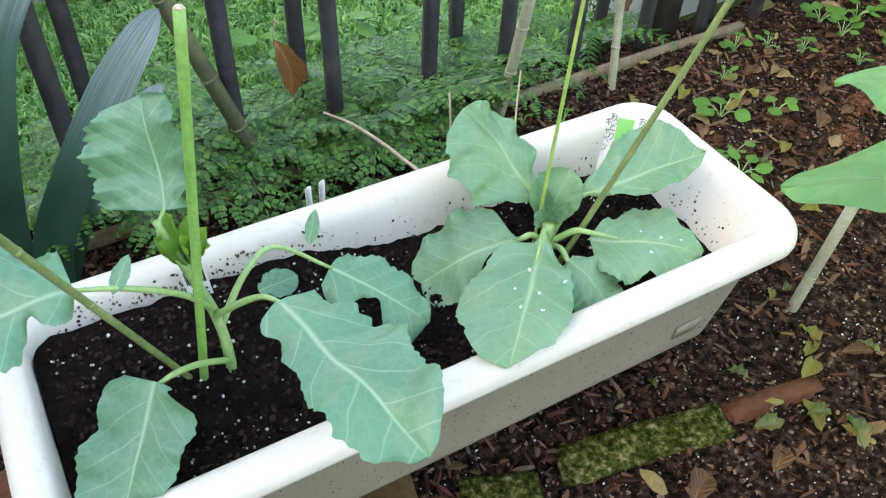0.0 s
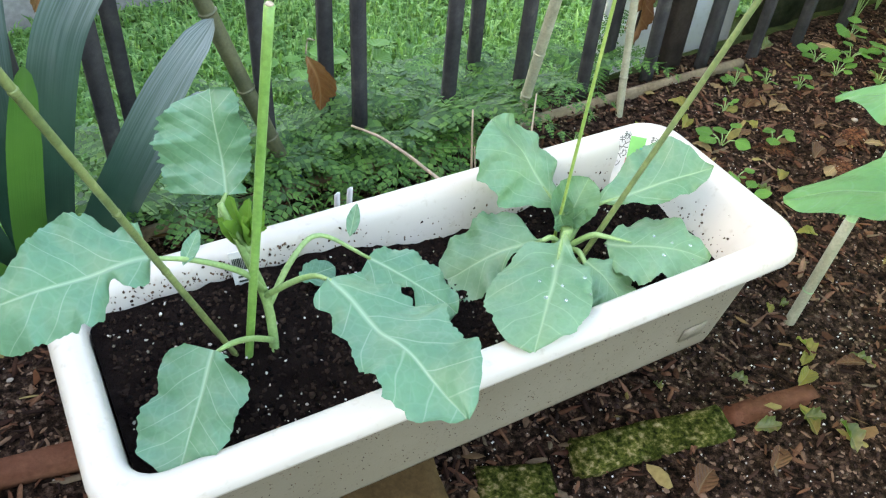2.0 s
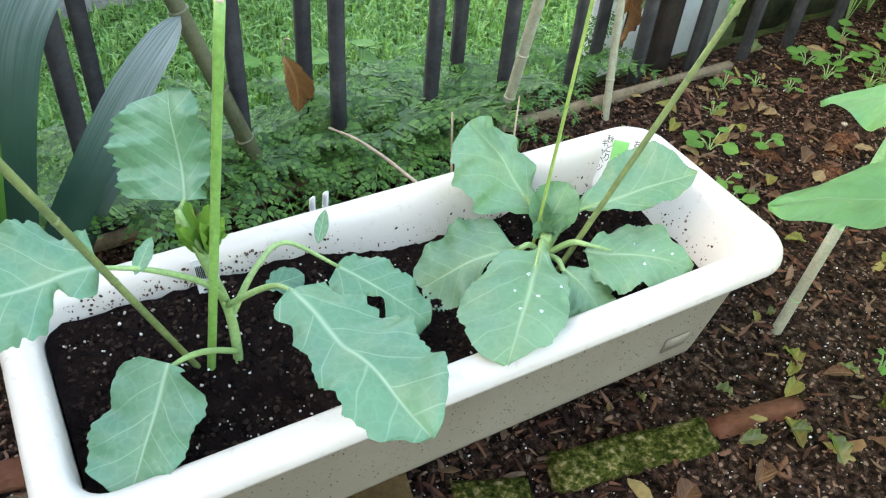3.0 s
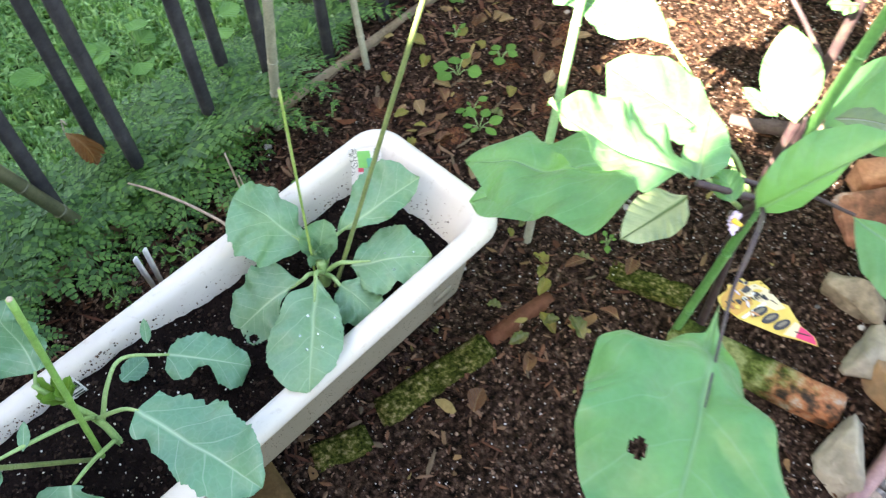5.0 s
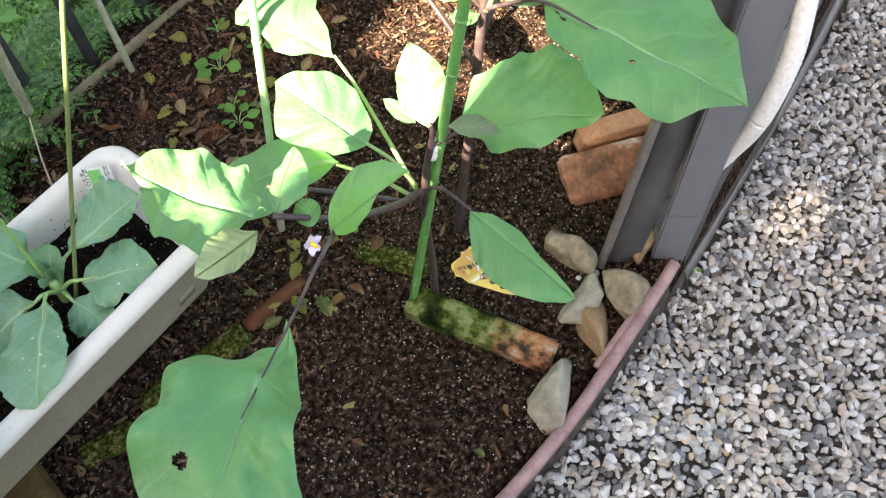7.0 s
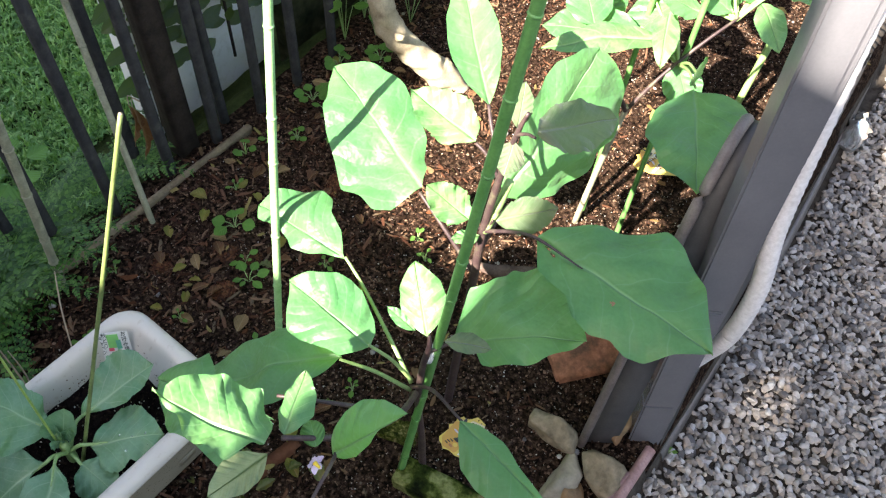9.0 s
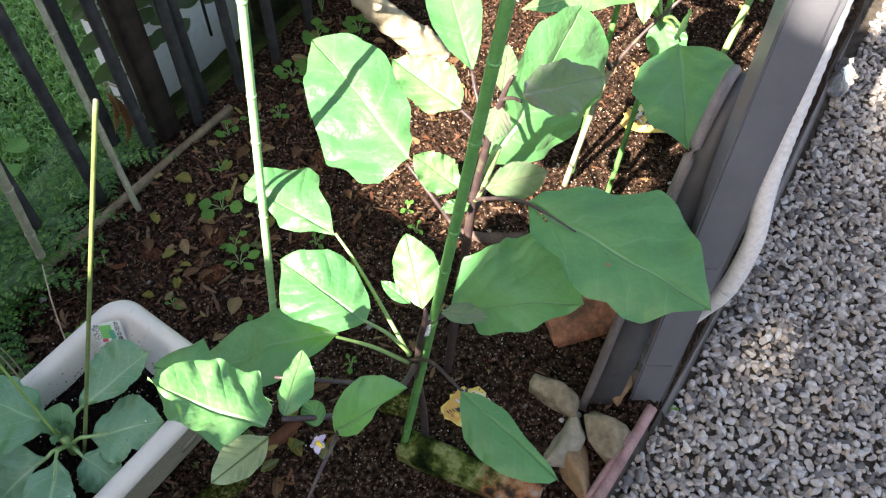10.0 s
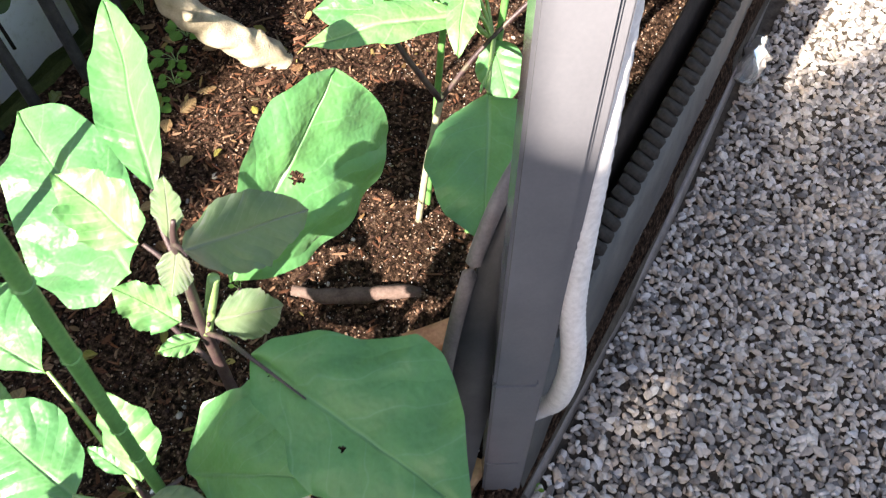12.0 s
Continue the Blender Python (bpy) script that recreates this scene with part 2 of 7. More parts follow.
def bare_end(m, start, end):
    """One end of a brick left bare of moss, with a ragged border."""
    nt = m.node_tree
    p = nt.nodes["Principled BSDF"]
    moss = p.inputs["Base Color"].links[0].from_socket
    tc = nt.nodes.new("ShaderNodeTexCoord")
    sep = nt.nodes.new("ShaderNodeSeparateXYZ")
    nt.links.new(tc.outputs["Object"], sep.inputs[0])
    tex, ramp = noise_ramp(nt, 40, [(0.3, (0, 0, 0)), (0.7, (1, 1, 1))])
    add = nt.nodes.new("ShaderNodeMath")
    add.operation = 'MULTIPLY_ADD'
    nt.links.new(tex.outputs[0], add.inputs[0])
    add.inputs[1].default_value = 0.16
    nt.links.new(sep.outputs[0], add.inputs[2])
    rng_ = nt.nodes.new("ShaderNodeMapRange")
    rng_.inputs[1].default_value, rng_.inputs[2].default_value = start + 0.08, end + 0.08
    nt.links.new(add.outputs[0], rng_.inputs[0])
    t2, bare = noise_ramp(nt, 34, [(0.34, (0.03, 0.024, 0.020)), (0.42, (0.10, 0.055, 0.032)), (0.50, (0.33, 0.13, 0.06)), (0.58, (0.36, 0.20, 0.11)), (0.66, (0.37, 0.31, 0.25)), (0.78, (0.22, 0.20, 0.18))], detail=6)
    nt.links.new(mix(nt, rng_.outputs[0], moss, bare.outputs[0]), p.inputs["Base Color"])


bare_end(M["brick_half"], -0.015, -0.075)
M["brick_red"] = surface("red_brick", 20, [(0.3, (0.084, 0.0315, 0.0189)), (0.65, (0.138, 0.063, 0.0378)), (0.85, (0.189, 0.138, 0.105))], 0.9, fine_scale=10, bump_strength=0.6, bump_size=0.003)
M["brick_tan"] = surface("tan_brick", 25, [(0.3, (0.0588, 0.0367, 0.0163)), (0.7, (0.113, 0.0734, 0.0326))], 0.9, bump_strength=0.6, bump_size=0.003)
M["tile"] = surface("terracotta", 15, [(0.3, (0.37, 0.158, 0.0858)), (0.6, (0.554, 0.29, 0.172)), (0.8, (0.686, 0.449, 0.317))], 0.85, bump_strength=0.5)
M["tile_dark"] = surface("stained_terracotta", 16, [(0.34, (0.11, 0.066, 0.045)), (0.46, (0.25, 0.115, 0.070)), (0.55, (0.365, 0.165, 0.100)), (0.64, (0.60, 0.44, 0.36)), (0.74, (0.72, 0.62, 0.55))], 0.85, bump_strength=0.5)
M["stone"] = surface("grey_tan_stone", 18, [(0.25, (0.119, 0.0959, 0.063)), (0.5, (0.237, 0.199, 0.139)), (0.75, (0.331, 0.28, 0.202))], 0.85, fine=[(0.3, (0.55, 0.53, 0.5)), (0.7, (1.2, 1.15, 1.1))], fine_scale=5, bump_strength=0.8, bump_size=0.005)
M["stone_orange"] = surface("orange_grey_stone", 16, [(0.3, (0.215, 0.15, 0.0917)), (0.55, (0.341, 0.21, 0.112)), (0.75, (0.394, 0.195, 0.0884))], 0.85, fine_scale=6, bump_strength=0.8, bump_size=0.005)
M["stone_pale"] = surface("pale_layered_stone", 14, [(0.3, (0.197, 0.178, 0.134)), (0.55, (0.332, 0.29, 0.216)), (0.75, (0.435, 0.378, 0.286))], 0.8, fine_scale=6, bump_strength=0.8, bump_size=0.005)
M["bark"] = surface("grey_beige_bark", 30, [(0.3, (0.26, 0.21, 0.145)), (0.6, (0.42, 0.37, 0.27)), (0.8, (0.50, 0.45, 0.35))], 0.9, fine_scale=9, bump_strength=0.7, bump_size=0.003)
M["dead_wood"] = surface("grey_dead_wood", 30, [(0.3, (0.072, 0.0493, 0.042)), (0.7, (0.15, 0.11, 0.096))], 0.9, bump_strength=0.6)
M["concrete"] = surface("grey_concrete", 10, [(0.3, (0.27, 0.26, 0.25)), (0.7, (0.40, 0.39, 0.38))], 0.9, bump_strength=0.4)
M["render_wall"] = surface("beige_shade_wall", 3, [(0.3, (0.50, 0.46, 0.40)), (0.7, (0.60, 0.56, 0.50))], 0.9)
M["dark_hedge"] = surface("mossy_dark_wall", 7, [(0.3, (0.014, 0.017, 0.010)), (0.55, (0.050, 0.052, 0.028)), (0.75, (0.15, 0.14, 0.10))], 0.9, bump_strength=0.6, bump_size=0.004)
M["undergrowth"] = surface("mossy_soil", 18, [(0.3, (0.0187, 0.027, 0.0104)), (0.7, (0.0468, 0.0624, 0.0208))], 0.95, bump_strength=0.8, bump_size=0.006)
M["grit"] = surface("sandy_grit", 35, [(0.3, (0.0384, 0.032, 0.0256)), (0.7, (0.096, 0.0832, 0.0704))], 0.95, bump_strength=0.8, bump_size=0.004)
M["stem_green"] = surface("green_stem", 40, [(0.3, (0.178, 0.306, 0.0969)), (0.7, (0.275, 0.408, 0.162))], 0.45)
M["stem_purple"] = surface("purple_brown_stem", 45, [(0.3, (0.026, 0.014, 0.018)), (0.55, (0.055, 0.034, 0.034)), (0.75, (0.10, 0.095, 0.060))], 0.5)
M["petal"] = surface("violet_petal", 80, [(0.3, (0.525, 0.408, 0.632)), (0.7, (0.72, 0.66, 0.72))], 0.6)
M["yellow"] = surface("yellow_stamen", 80, [(0.3, (0.75, 0.52, 0.03)), (0.7, (0.85, 0.65, 0.06))], 0.5)
M["twig"] = surface("dry_pale_twig", 60, [(0.3, (0.30, 0.23, 0.16)), (0.7, (0.48, 0.39, 0.29))], 0.8)
M["chips"] = island_colours("bark_chips", [(0.0422, 0.0203, 0.0134), (0.0794, 0.0362, 0.022), (0.1272, 0.0621, 0.0365), (0.0266, 0.0146, 0.011), (0.1587, 0.096, 0.061), (0.0528, 0.0282, 0.0196), (0.0211, 0.0124, 0.0098)], 0.85)
M["dead_leaf"] = island_colours("dead_leaves", [(0.165, 0.0975, 0.045), (0.112, 0.045, 0.0225), (0.24, 0.18, 0.075), (0.075, 0.0338, 0.0195), (0.203, 0.165, 0.06), (0.135, 0.0825, 0.045)], 0.7, 150)
M["perlite"] = island_colours("perlite", [(0.62, 0.60, 0.57), (0.324, 0.301, 0.27), (0.193, 0.17, 0.139), (0.46, 0.42, 0.37)], 0.9)
M["black_crumbs"] = island_colours("potting_crumbs", [(0.005, 0.004, 0.004), (0.010, 0.007, 0.006), (0.018, 0.012, 0.010), (0.032, 0.021, 0.016)], 0.95)
M["clods"] = island_colours("soil_crumbs", [(0.0359, 0.0216, 0.0181), (0.0716, 0.0434, 0.0312), (0.1344, 0.0814, 0.0548), (0.208, 0.136, 0.0961)], 0.95)
M["brown_leaf"] = leaf_material("dry_brown_leaf", (0.06, 0.028, 0.016), (0.15, 0.072, 0.036), (0.30, 0.20, 0.11), 6.0, 0.04, 0.6, translucent=0.15, shine=(0.5, 0.22, 0.06), relief=1.0, patch=(0.22, 0.15, 0.07))
M["red_chips"] = island_colours("large_bark_chips", [(0.0922, 0.0403, 0.0253), (0.1271, 0.0649, 0.0421), (0.0575, 0.026, 0.0168), (0.1599, 0.0972, 0.0631), (0.0402, 0.0195, 0.014), (0.1149, 0.0843, 0.0562)], 0.8)
M["gravel"] = island_colours("pebbles", [(0.422, 0.385, 0.345), (0.25, 0.23, 0.211), (0.445, 0.428, 0.399), (0.163, 0.154, 0.149), (0.341, 0.305, 0.267), (0.452, 0.434, 0.422), (0.206, 0.188, 0.175), (0.372, 0.344, 0.316), (0.353, 0.292, 0.237), (0.107, 0.101, 0.099), (0.305, 0.28, 0.257), (0.436, 0.409, 0.375), (0.266, 0.234, 0.203), (0.129, 0.118, 0.111)], 0.6, 120)
M["grass"] = island_colours("grass", [(0.14, 0.30, 0.085), (0.20, 0.40, 0.13), (0.09, 0.22, 0.06), (0.26, 0.48, 0.17), (0.12, 0.26, 0.09), (0.30, 0.50, 0.20), (0.16, 0.34, 0.11)], 0.55, thin_leaf=0.4)
M["fern"] = island_colours("fern_frond", [(0.045, 0.125, 0.022), (0.070, 0.175, 0.032), (0.028, 0.085, 0.018), (0.095, 0.215, 0.040)], 0.5, thin_leaf=0.25)
M["egg_leaf"] = leaf_material("aubergine_leaf", (0.044, 0.176, 0.058), (0.080, 0.256, 0.090), (0.15, 0.33, 0.15), 5.0, 0.020, 0.42, translucent=0.27, shine=(0.36, 0.70, 0.085), relief=1.0, sheen=0.11)
M["egg_young"] = leaf_material("young_aubergine_leaf", (0.055, 0.105, 0.050), (0.115, 0.175, 0.095), (0.16, 0.20, 0.13), 6.0, 0.03, 0.6, translucent=0.22, shine=(0.30, 0.45, 0.10), relief=1.0, patch=(0.13, 0.12, 0.095), sheen=0.35)
M["egg_pale"] = leaf_material("pale_leaf_underside", (0.24, 0.30, 0.16), (0.36, 0.42, 0.25), (0.12, 0.20, 0.08), 8.0, 0.03, 0.6, translucent=0.25, relief=1.0)
M["tan_leaf"] = leaf_material("dry_tan_leaf", (0.17, 0.11, 0.055), (0.34, 0.24, 0.12), (0.40, 0.30, 0.18), 6.0, 0.04, 0.6, translucent=0.15, shine=(0.5, 0.3, 0.1), relief=1.0, patch=(0.16, 0.07, 0.035))
M["half_green"] = leaf_material("half_green_fallen_leaf", (0.030, 0.058, 0.014), (0.125, 0.118, 0.034), (0.16, 0.15, 0.066), 6.0, 0.03, 0.4, translucent=0.2, relief=0.6, patch=(0.21, 0.13, 0.04))
M["egg_curled"] = leaf_material("curled_aubergine_leaf", (0.060, 0.200, 0.060), (0.110, 0.280, 0.098), (0.20, 0.36, 0.16), 4.5, 0.03, 0.45, translucent=0.14, shine=(0.30, 0.60, 0.12), relief=1.0, patch=(0.10, 0.20, 0.07))
M["brassica"] = leaf_material("blue_green_brassica_leaf", (0.064, 0.188, 0.104), (0.096, 0.244, 0.142), (0.27, 0.41, 0.27), 5.0, 0.026, 0.42, bloom=0.05, translucent=0.15, shine=(0.193, 0.365, 0.0906), relief=0.40)
M["cabbage"] = leaf_material("cabbage_leaf", (0.086, 0.216, 0.108), (0.128, 0.276, 0.146), (0.29, 0.43, 0.25), 5.0, 0.032, 0.42, bloom=0.12, translucent=0.18, shine=(0.237, 0.44, 0.0993), relief=0.40)


def strap_material(name, dark, light, coat, painted_sheen=0.0):
    """Glossy strap leaf with fine stripes along it."""
    m, nt, p = nodes_of(name)
    uv = nt.nodes.new("ShaderNodeUVMap")
    uv.uv_map = "leaf"
    mp = nt.nodes.new("ShaderNodeMapping")
    mp.inputs["Scale"].default_value = (2.5, 150.0, 1.0)
    nt.links.new(uv.outputs[0], mp.inputs[0])
    stripes = nt.nodes.new("ShaderNodeTexNoise")
    stripes.inputs["Scale"].default_value = 1.0
    nt.links.new(mp.outputs[0], stripes.inputs["Vector"])
    tex, ramp = noise_ramp(nt, 9, [(0.3, dark), (0.7, light)], detail=4)
    st = nt.nodes.new("ShaderNodeMath")
    st.operation = 'MULTIPLY'
    nt.links.new(stripes.outputs[0], st.inputs[0])
    st.inputs[1].default_value = 0.35
    green = mix(nt, st.outputs[0], ramp.outputs[0], [0.55 * c for c in dark])
    # sky sheen painted into the colour: pale grey-blue stripes growing towards the tip
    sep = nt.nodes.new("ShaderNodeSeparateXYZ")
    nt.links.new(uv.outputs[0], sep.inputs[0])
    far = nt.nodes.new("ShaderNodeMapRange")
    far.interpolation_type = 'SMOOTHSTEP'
    far.inputs[1].default_value, far.inputs[2].default_value, far.inputs[4].default_value = 0.35, 0.95, painted_sheen
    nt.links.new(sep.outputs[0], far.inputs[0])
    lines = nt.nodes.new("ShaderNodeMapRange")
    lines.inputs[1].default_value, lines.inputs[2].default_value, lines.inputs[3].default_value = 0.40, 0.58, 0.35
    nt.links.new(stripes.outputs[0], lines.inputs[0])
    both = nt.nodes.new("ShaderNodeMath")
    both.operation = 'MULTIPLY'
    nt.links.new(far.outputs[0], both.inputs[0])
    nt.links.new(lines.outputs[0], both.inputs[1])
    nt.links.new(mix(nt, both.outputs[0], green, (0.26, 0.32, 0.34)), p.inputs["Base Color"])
    p.inputs["Roughness"].default_value = 0.34
    p.inputs["Coat Weight"].default_value, p.inputs["Coat Roughness"].default_value = coat, 0.16
    bump(nt, p, stripes.outputs[0], 0.35, 0.0016)
    return m


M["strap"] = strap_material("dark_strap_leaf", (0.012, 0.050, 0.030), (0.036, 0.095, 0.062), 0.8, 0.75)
M["strap_light"] = strap_material("green_strap_leaf", (0.040, 0.13, 0.020), (0.080, 0.21, 0.034), 0.4)
M["weed"] = leaf_material("weed_leaf", (0.06, 0.17, 0.03), (0.11, 0.26, 0.05), (0.15, 0.30, 0.08), 5.0, 0.03, 0.5, translucent=0.25)
M["bush"] = leaf_material("dark_bush_leaf", (0.009, 0.0248, 0.009), (0.018, 0.0428, 0.0144), (0.027, 0.054, 0.0225), 5.0, 0.03, 0.4, translucent=0.2)
M["yellow_leaf"] = leaf_material("yellowing_leaf", (0.136, 0.133, 0.028), (0.288, 0.242, 0.06), (0.32, 0.281, 0.12), 6.0, 0.03, 0.5, translucent=0.25, relief=0.9, patch=(0.096, 0.0429, 0.02))
m_glass, _nt, _p = nodes_of("clear_plastic")
_p.inputs["Base Color"].default_value = (0.9, 0.92, 0.92, 1)
_p.inputs["Transmission Weight"].default_value = 0.92
_p.inputs["Roughness"].default_value = 0.06
_p.inputs["IOR"].default_value = 1.33
M["clear"] = m_glass


def plain(name, colour, rough=0.5):
    m, nt, p = nodes_of(name)
    tex, ramp = noise_ramp(nt, 70, [(0.3, [0.85 * c for c in colour]), (0.7, colour)])
    nt.links.new(ramp.outputs[0], p.inputs["Base Color"])
    p.inputs["Roughness"].default_value = rough
    return m


for key, colour in (("lab_white", (0.75, 0.75, 0.73)), ("lab_green", (0.20, 0.55, 0.16)), ("lab_teal", (0.10, 0.40, 0.28)), ("lab_dark", (0.02, 0.035, 0.03)), ("lab_pink", (0.72, 0.10, 0.16)),
                    ("lab_yellow", (0.72, 0.52, 0.12)), ("lab_orange", (0.62, 0.33, 0.08)), ("lab_magenta", (0.70, 0.05, 0.16)), ("lab_aubergine", (0.045, 0.04, 0.05)), ("lab_pale", (0.72, 0.60, 0.40)), ("blue_tie", (0.03, 0.10, 0.42))):
    M[key] = plain(key, colour)


# ---- mesh helpers ----
def part(name, bm, material, parent=None, label="", smooth=True):
    me = bpy.data.meshes.new(name)
    if smooth:
        for f in bm.faces:
            f.smooth = True
    bm.to_mesh(me)
    bm.free()
    me.materials.append(M[material])
    ob = new(name, me)
    if parent:
        ob.parent = parent
    if label:
        ob["label"] = label
    return ob


def base(name, place=(0, 0, 0), label="", category="", group="", kind="", rz=0.0):
    ob = new(name)
    ob.empty_display_size = 0.02
    ob.matrix_world = pose(*place, 0, 0, rz)
    bpy.context.view_layer.update()
    return tagged(ob, label, category, group, kind)


def catmull(points, steps=8):
    P = [Vector(p) for p in points]
    P = [2 * P[0] - P[1]] + P + [2 * P[-1] - P[-2]]
    out = []
    for i in range(1, len(P) - 2):
        for s in range(steps):
            t = s / steps
            a, b, c, d = P[i - 1:i + 3]
            out.append(0.5 * (2 * b + (c - a) * t + (2 * a - 5 * b + 4 * c - d) * t * t + (3 * b - a - 3 * c + d) * t ** 3))
    return out + [P[-2]]


def tube(points, radii, sides=10, steps=8, bm=None, curve=True, knobs=0.0, every=6, rough=0.0):
    """A round, tapered sweep through the points, closed at both ends."""
    bm = bm or bmesh.new()
    pts = catmull(points, steps) if curve else [Vector(p) for p in points]
    n = len(pts)
    up = Vector((0.3, 0.2, 1)).normalized()
    rings = []
    for i, p in enumerate(pts):
        d = (pts[min(i + 1, n - 1)] - pts[max(i - 1, 0)]).normalized()
        a = d.cross(up if abs(d.dot(up)) < 0.95 else Vector((1, 0, 0))).normalized()
        b = a.cross(d)
        r = float(np.interp(i / (n - 1), np.linspace(0, 1, len(radii)), radii))
        if knobs and i % every == 0:
            r *= 1 + knobs
        ring = []
        for k in range(sides):
            an = 2 * math.pi * k / sides
            rr = r * (1 + rough * noise.noise(p * 40 + Vector((math.cos(an), math.sin(an), 0)) * 1.3))
            ring.append(bm.verts.new(p + rr * (a * math.cos(an) + b * math.sin(an))))
        rings.append(ring)
    for r0, r1 in zip(rings, rings[1:]):
        for k in range(sides):
            bm.faces.new((r0[k], r0[(k + 1) % sides], r1[(k + 1) % sides], r1[k]))
    bm.faces.new(list(reversed(rings[0])))
    bm.faces.new(rings[-1])
    return bm


def block(size, bevel=0.003, wear=0.0, cuts=0, seed=0):
    """A box with bevelled, worn edges, its base in the middle of its underside."""
    bm = bmesh.new()
    bmesh.ops.create_cube(bm, size=1.0)
    bmesh.ops.scale(bm, vec=size, verts=bm.verts)
    bmesh.ops.translate(bm, vec=(0, 0, size[2] / 2), verts=bm.verts)
    if bevel:
        bmesh.ops.bevel(bm, geom=bm.edges[:], offset=bevel, segments=2, affect='EDGES')
    if cuts:
        bmesh.ops.subdivide_edges(bm, edges=[e for e in bm.edges if e.calc_length() > 0.02], cuts=cuts, use_grid_fill=True)
    if wear:
        for v in bm.verts:
            v.co += wear * noise.noise_vector(v.co * 45 + Vector((seed, 0, 0)))
    return bm


def rock(size, seed, detail=3, lumps=0.28, flat=0.6):
    bm = bmesh.new()
    bmesh.ops.create_icosphere(bm, subdivisions=detail, radius=1.0)
    o = Vector((seed * 3.1, seed * 1.7, seed))
    for v in bm.verts:
        d = v.co.normalized()
        k = 1 + lumps * noise.noise(d * 1.1 + o) + 0.4 * lumps * noise.noise(d * 2.7 + o)
        k = min(k, 0.96 + 0.10 * noise.noise(d * 5 + o))
        v.co = Vector((d.x * k * size[0], d.y * k * size[1], d.z * k * size[2]))
    return bm


def angular_rock(size, seed, corners=13):
    """A broken stone: the hull of a few corners, with worn edges and a rough skin."""
    rnd = random.Random(seed)
    bm = bmesh.new()
    for k in range(corners):
        d = Vector((rnd.gauss(0, 1), rnd.gauss(0, 1), rnd.gauss(0, 1))).normalized()
        bm.verts.new((d.x * size[0], d.y * size[1], d.z * size[2]))
    bmesh.ops.convex_hull(bm, input=bm.verts)
    bmesh.ops.delete(bm, geom=[v for v in bm.verts if not v.link_faces], context='VERTS')
    bmesh.ops.triangulate(bm, faces=bm.faces[:])
    bmesh.ops.subdivide_edges(bm, edges=bm.edges[:], cuts=5, use_grid_fill=True)
    for k in range(2):
        bmesh.ops.smooth_vert(bm, verts=bm.verts[:], factor=0.5, use_axis_x=True, use_axis_y=True, use_axis_z=True)
    for v in bm.verts:
        v.co += min(size) * (0.10 * noise.noise_vector(v.co * 38 + Vector((seed, 0, 0))) + 0.05 * noise.noise_vector(v.co * 110))
    return bm


EGG = [(0, 0.0), (0.03, 0.22), (0.12, 0.58), (0.25, 0.86), (0.38, 0.98), (0.50, 0.97), (0.60, 0.88), (0.70, 0.80), (0.82, 0.60), (0.92, 0.32), (1, 0.0)]
OVAL = [(0, 0.0), (0.05, 0.20), (0.18, 0.65), (0.35, 0.95), (0.5, 1.0), (0.68, 0.86), (0.85, 0.52), (0.95, 0.22), (1, 0.0)]
ROUND = [(0, 0.10), (0.05, 0.35), (0.18, 0.70), (0.38, 0.95), (0.58, 1.0), (0.76, 0.88), (0.90, 0.62), (0.97, 0.34), (1, 0.0)]
NARROW = [(0, 0.0), (0.1, 0.4), (0.3, 0.9), (0.5, 1.0), (0.75, 0.75), (0.92, 0.3), (1, 0.0)]
STRAP = [(0, 0.8), (0.3, 1.0), (0.7, 0.95), (0.9, 0.7), (0.97, 0.4), (1, 0.0)]


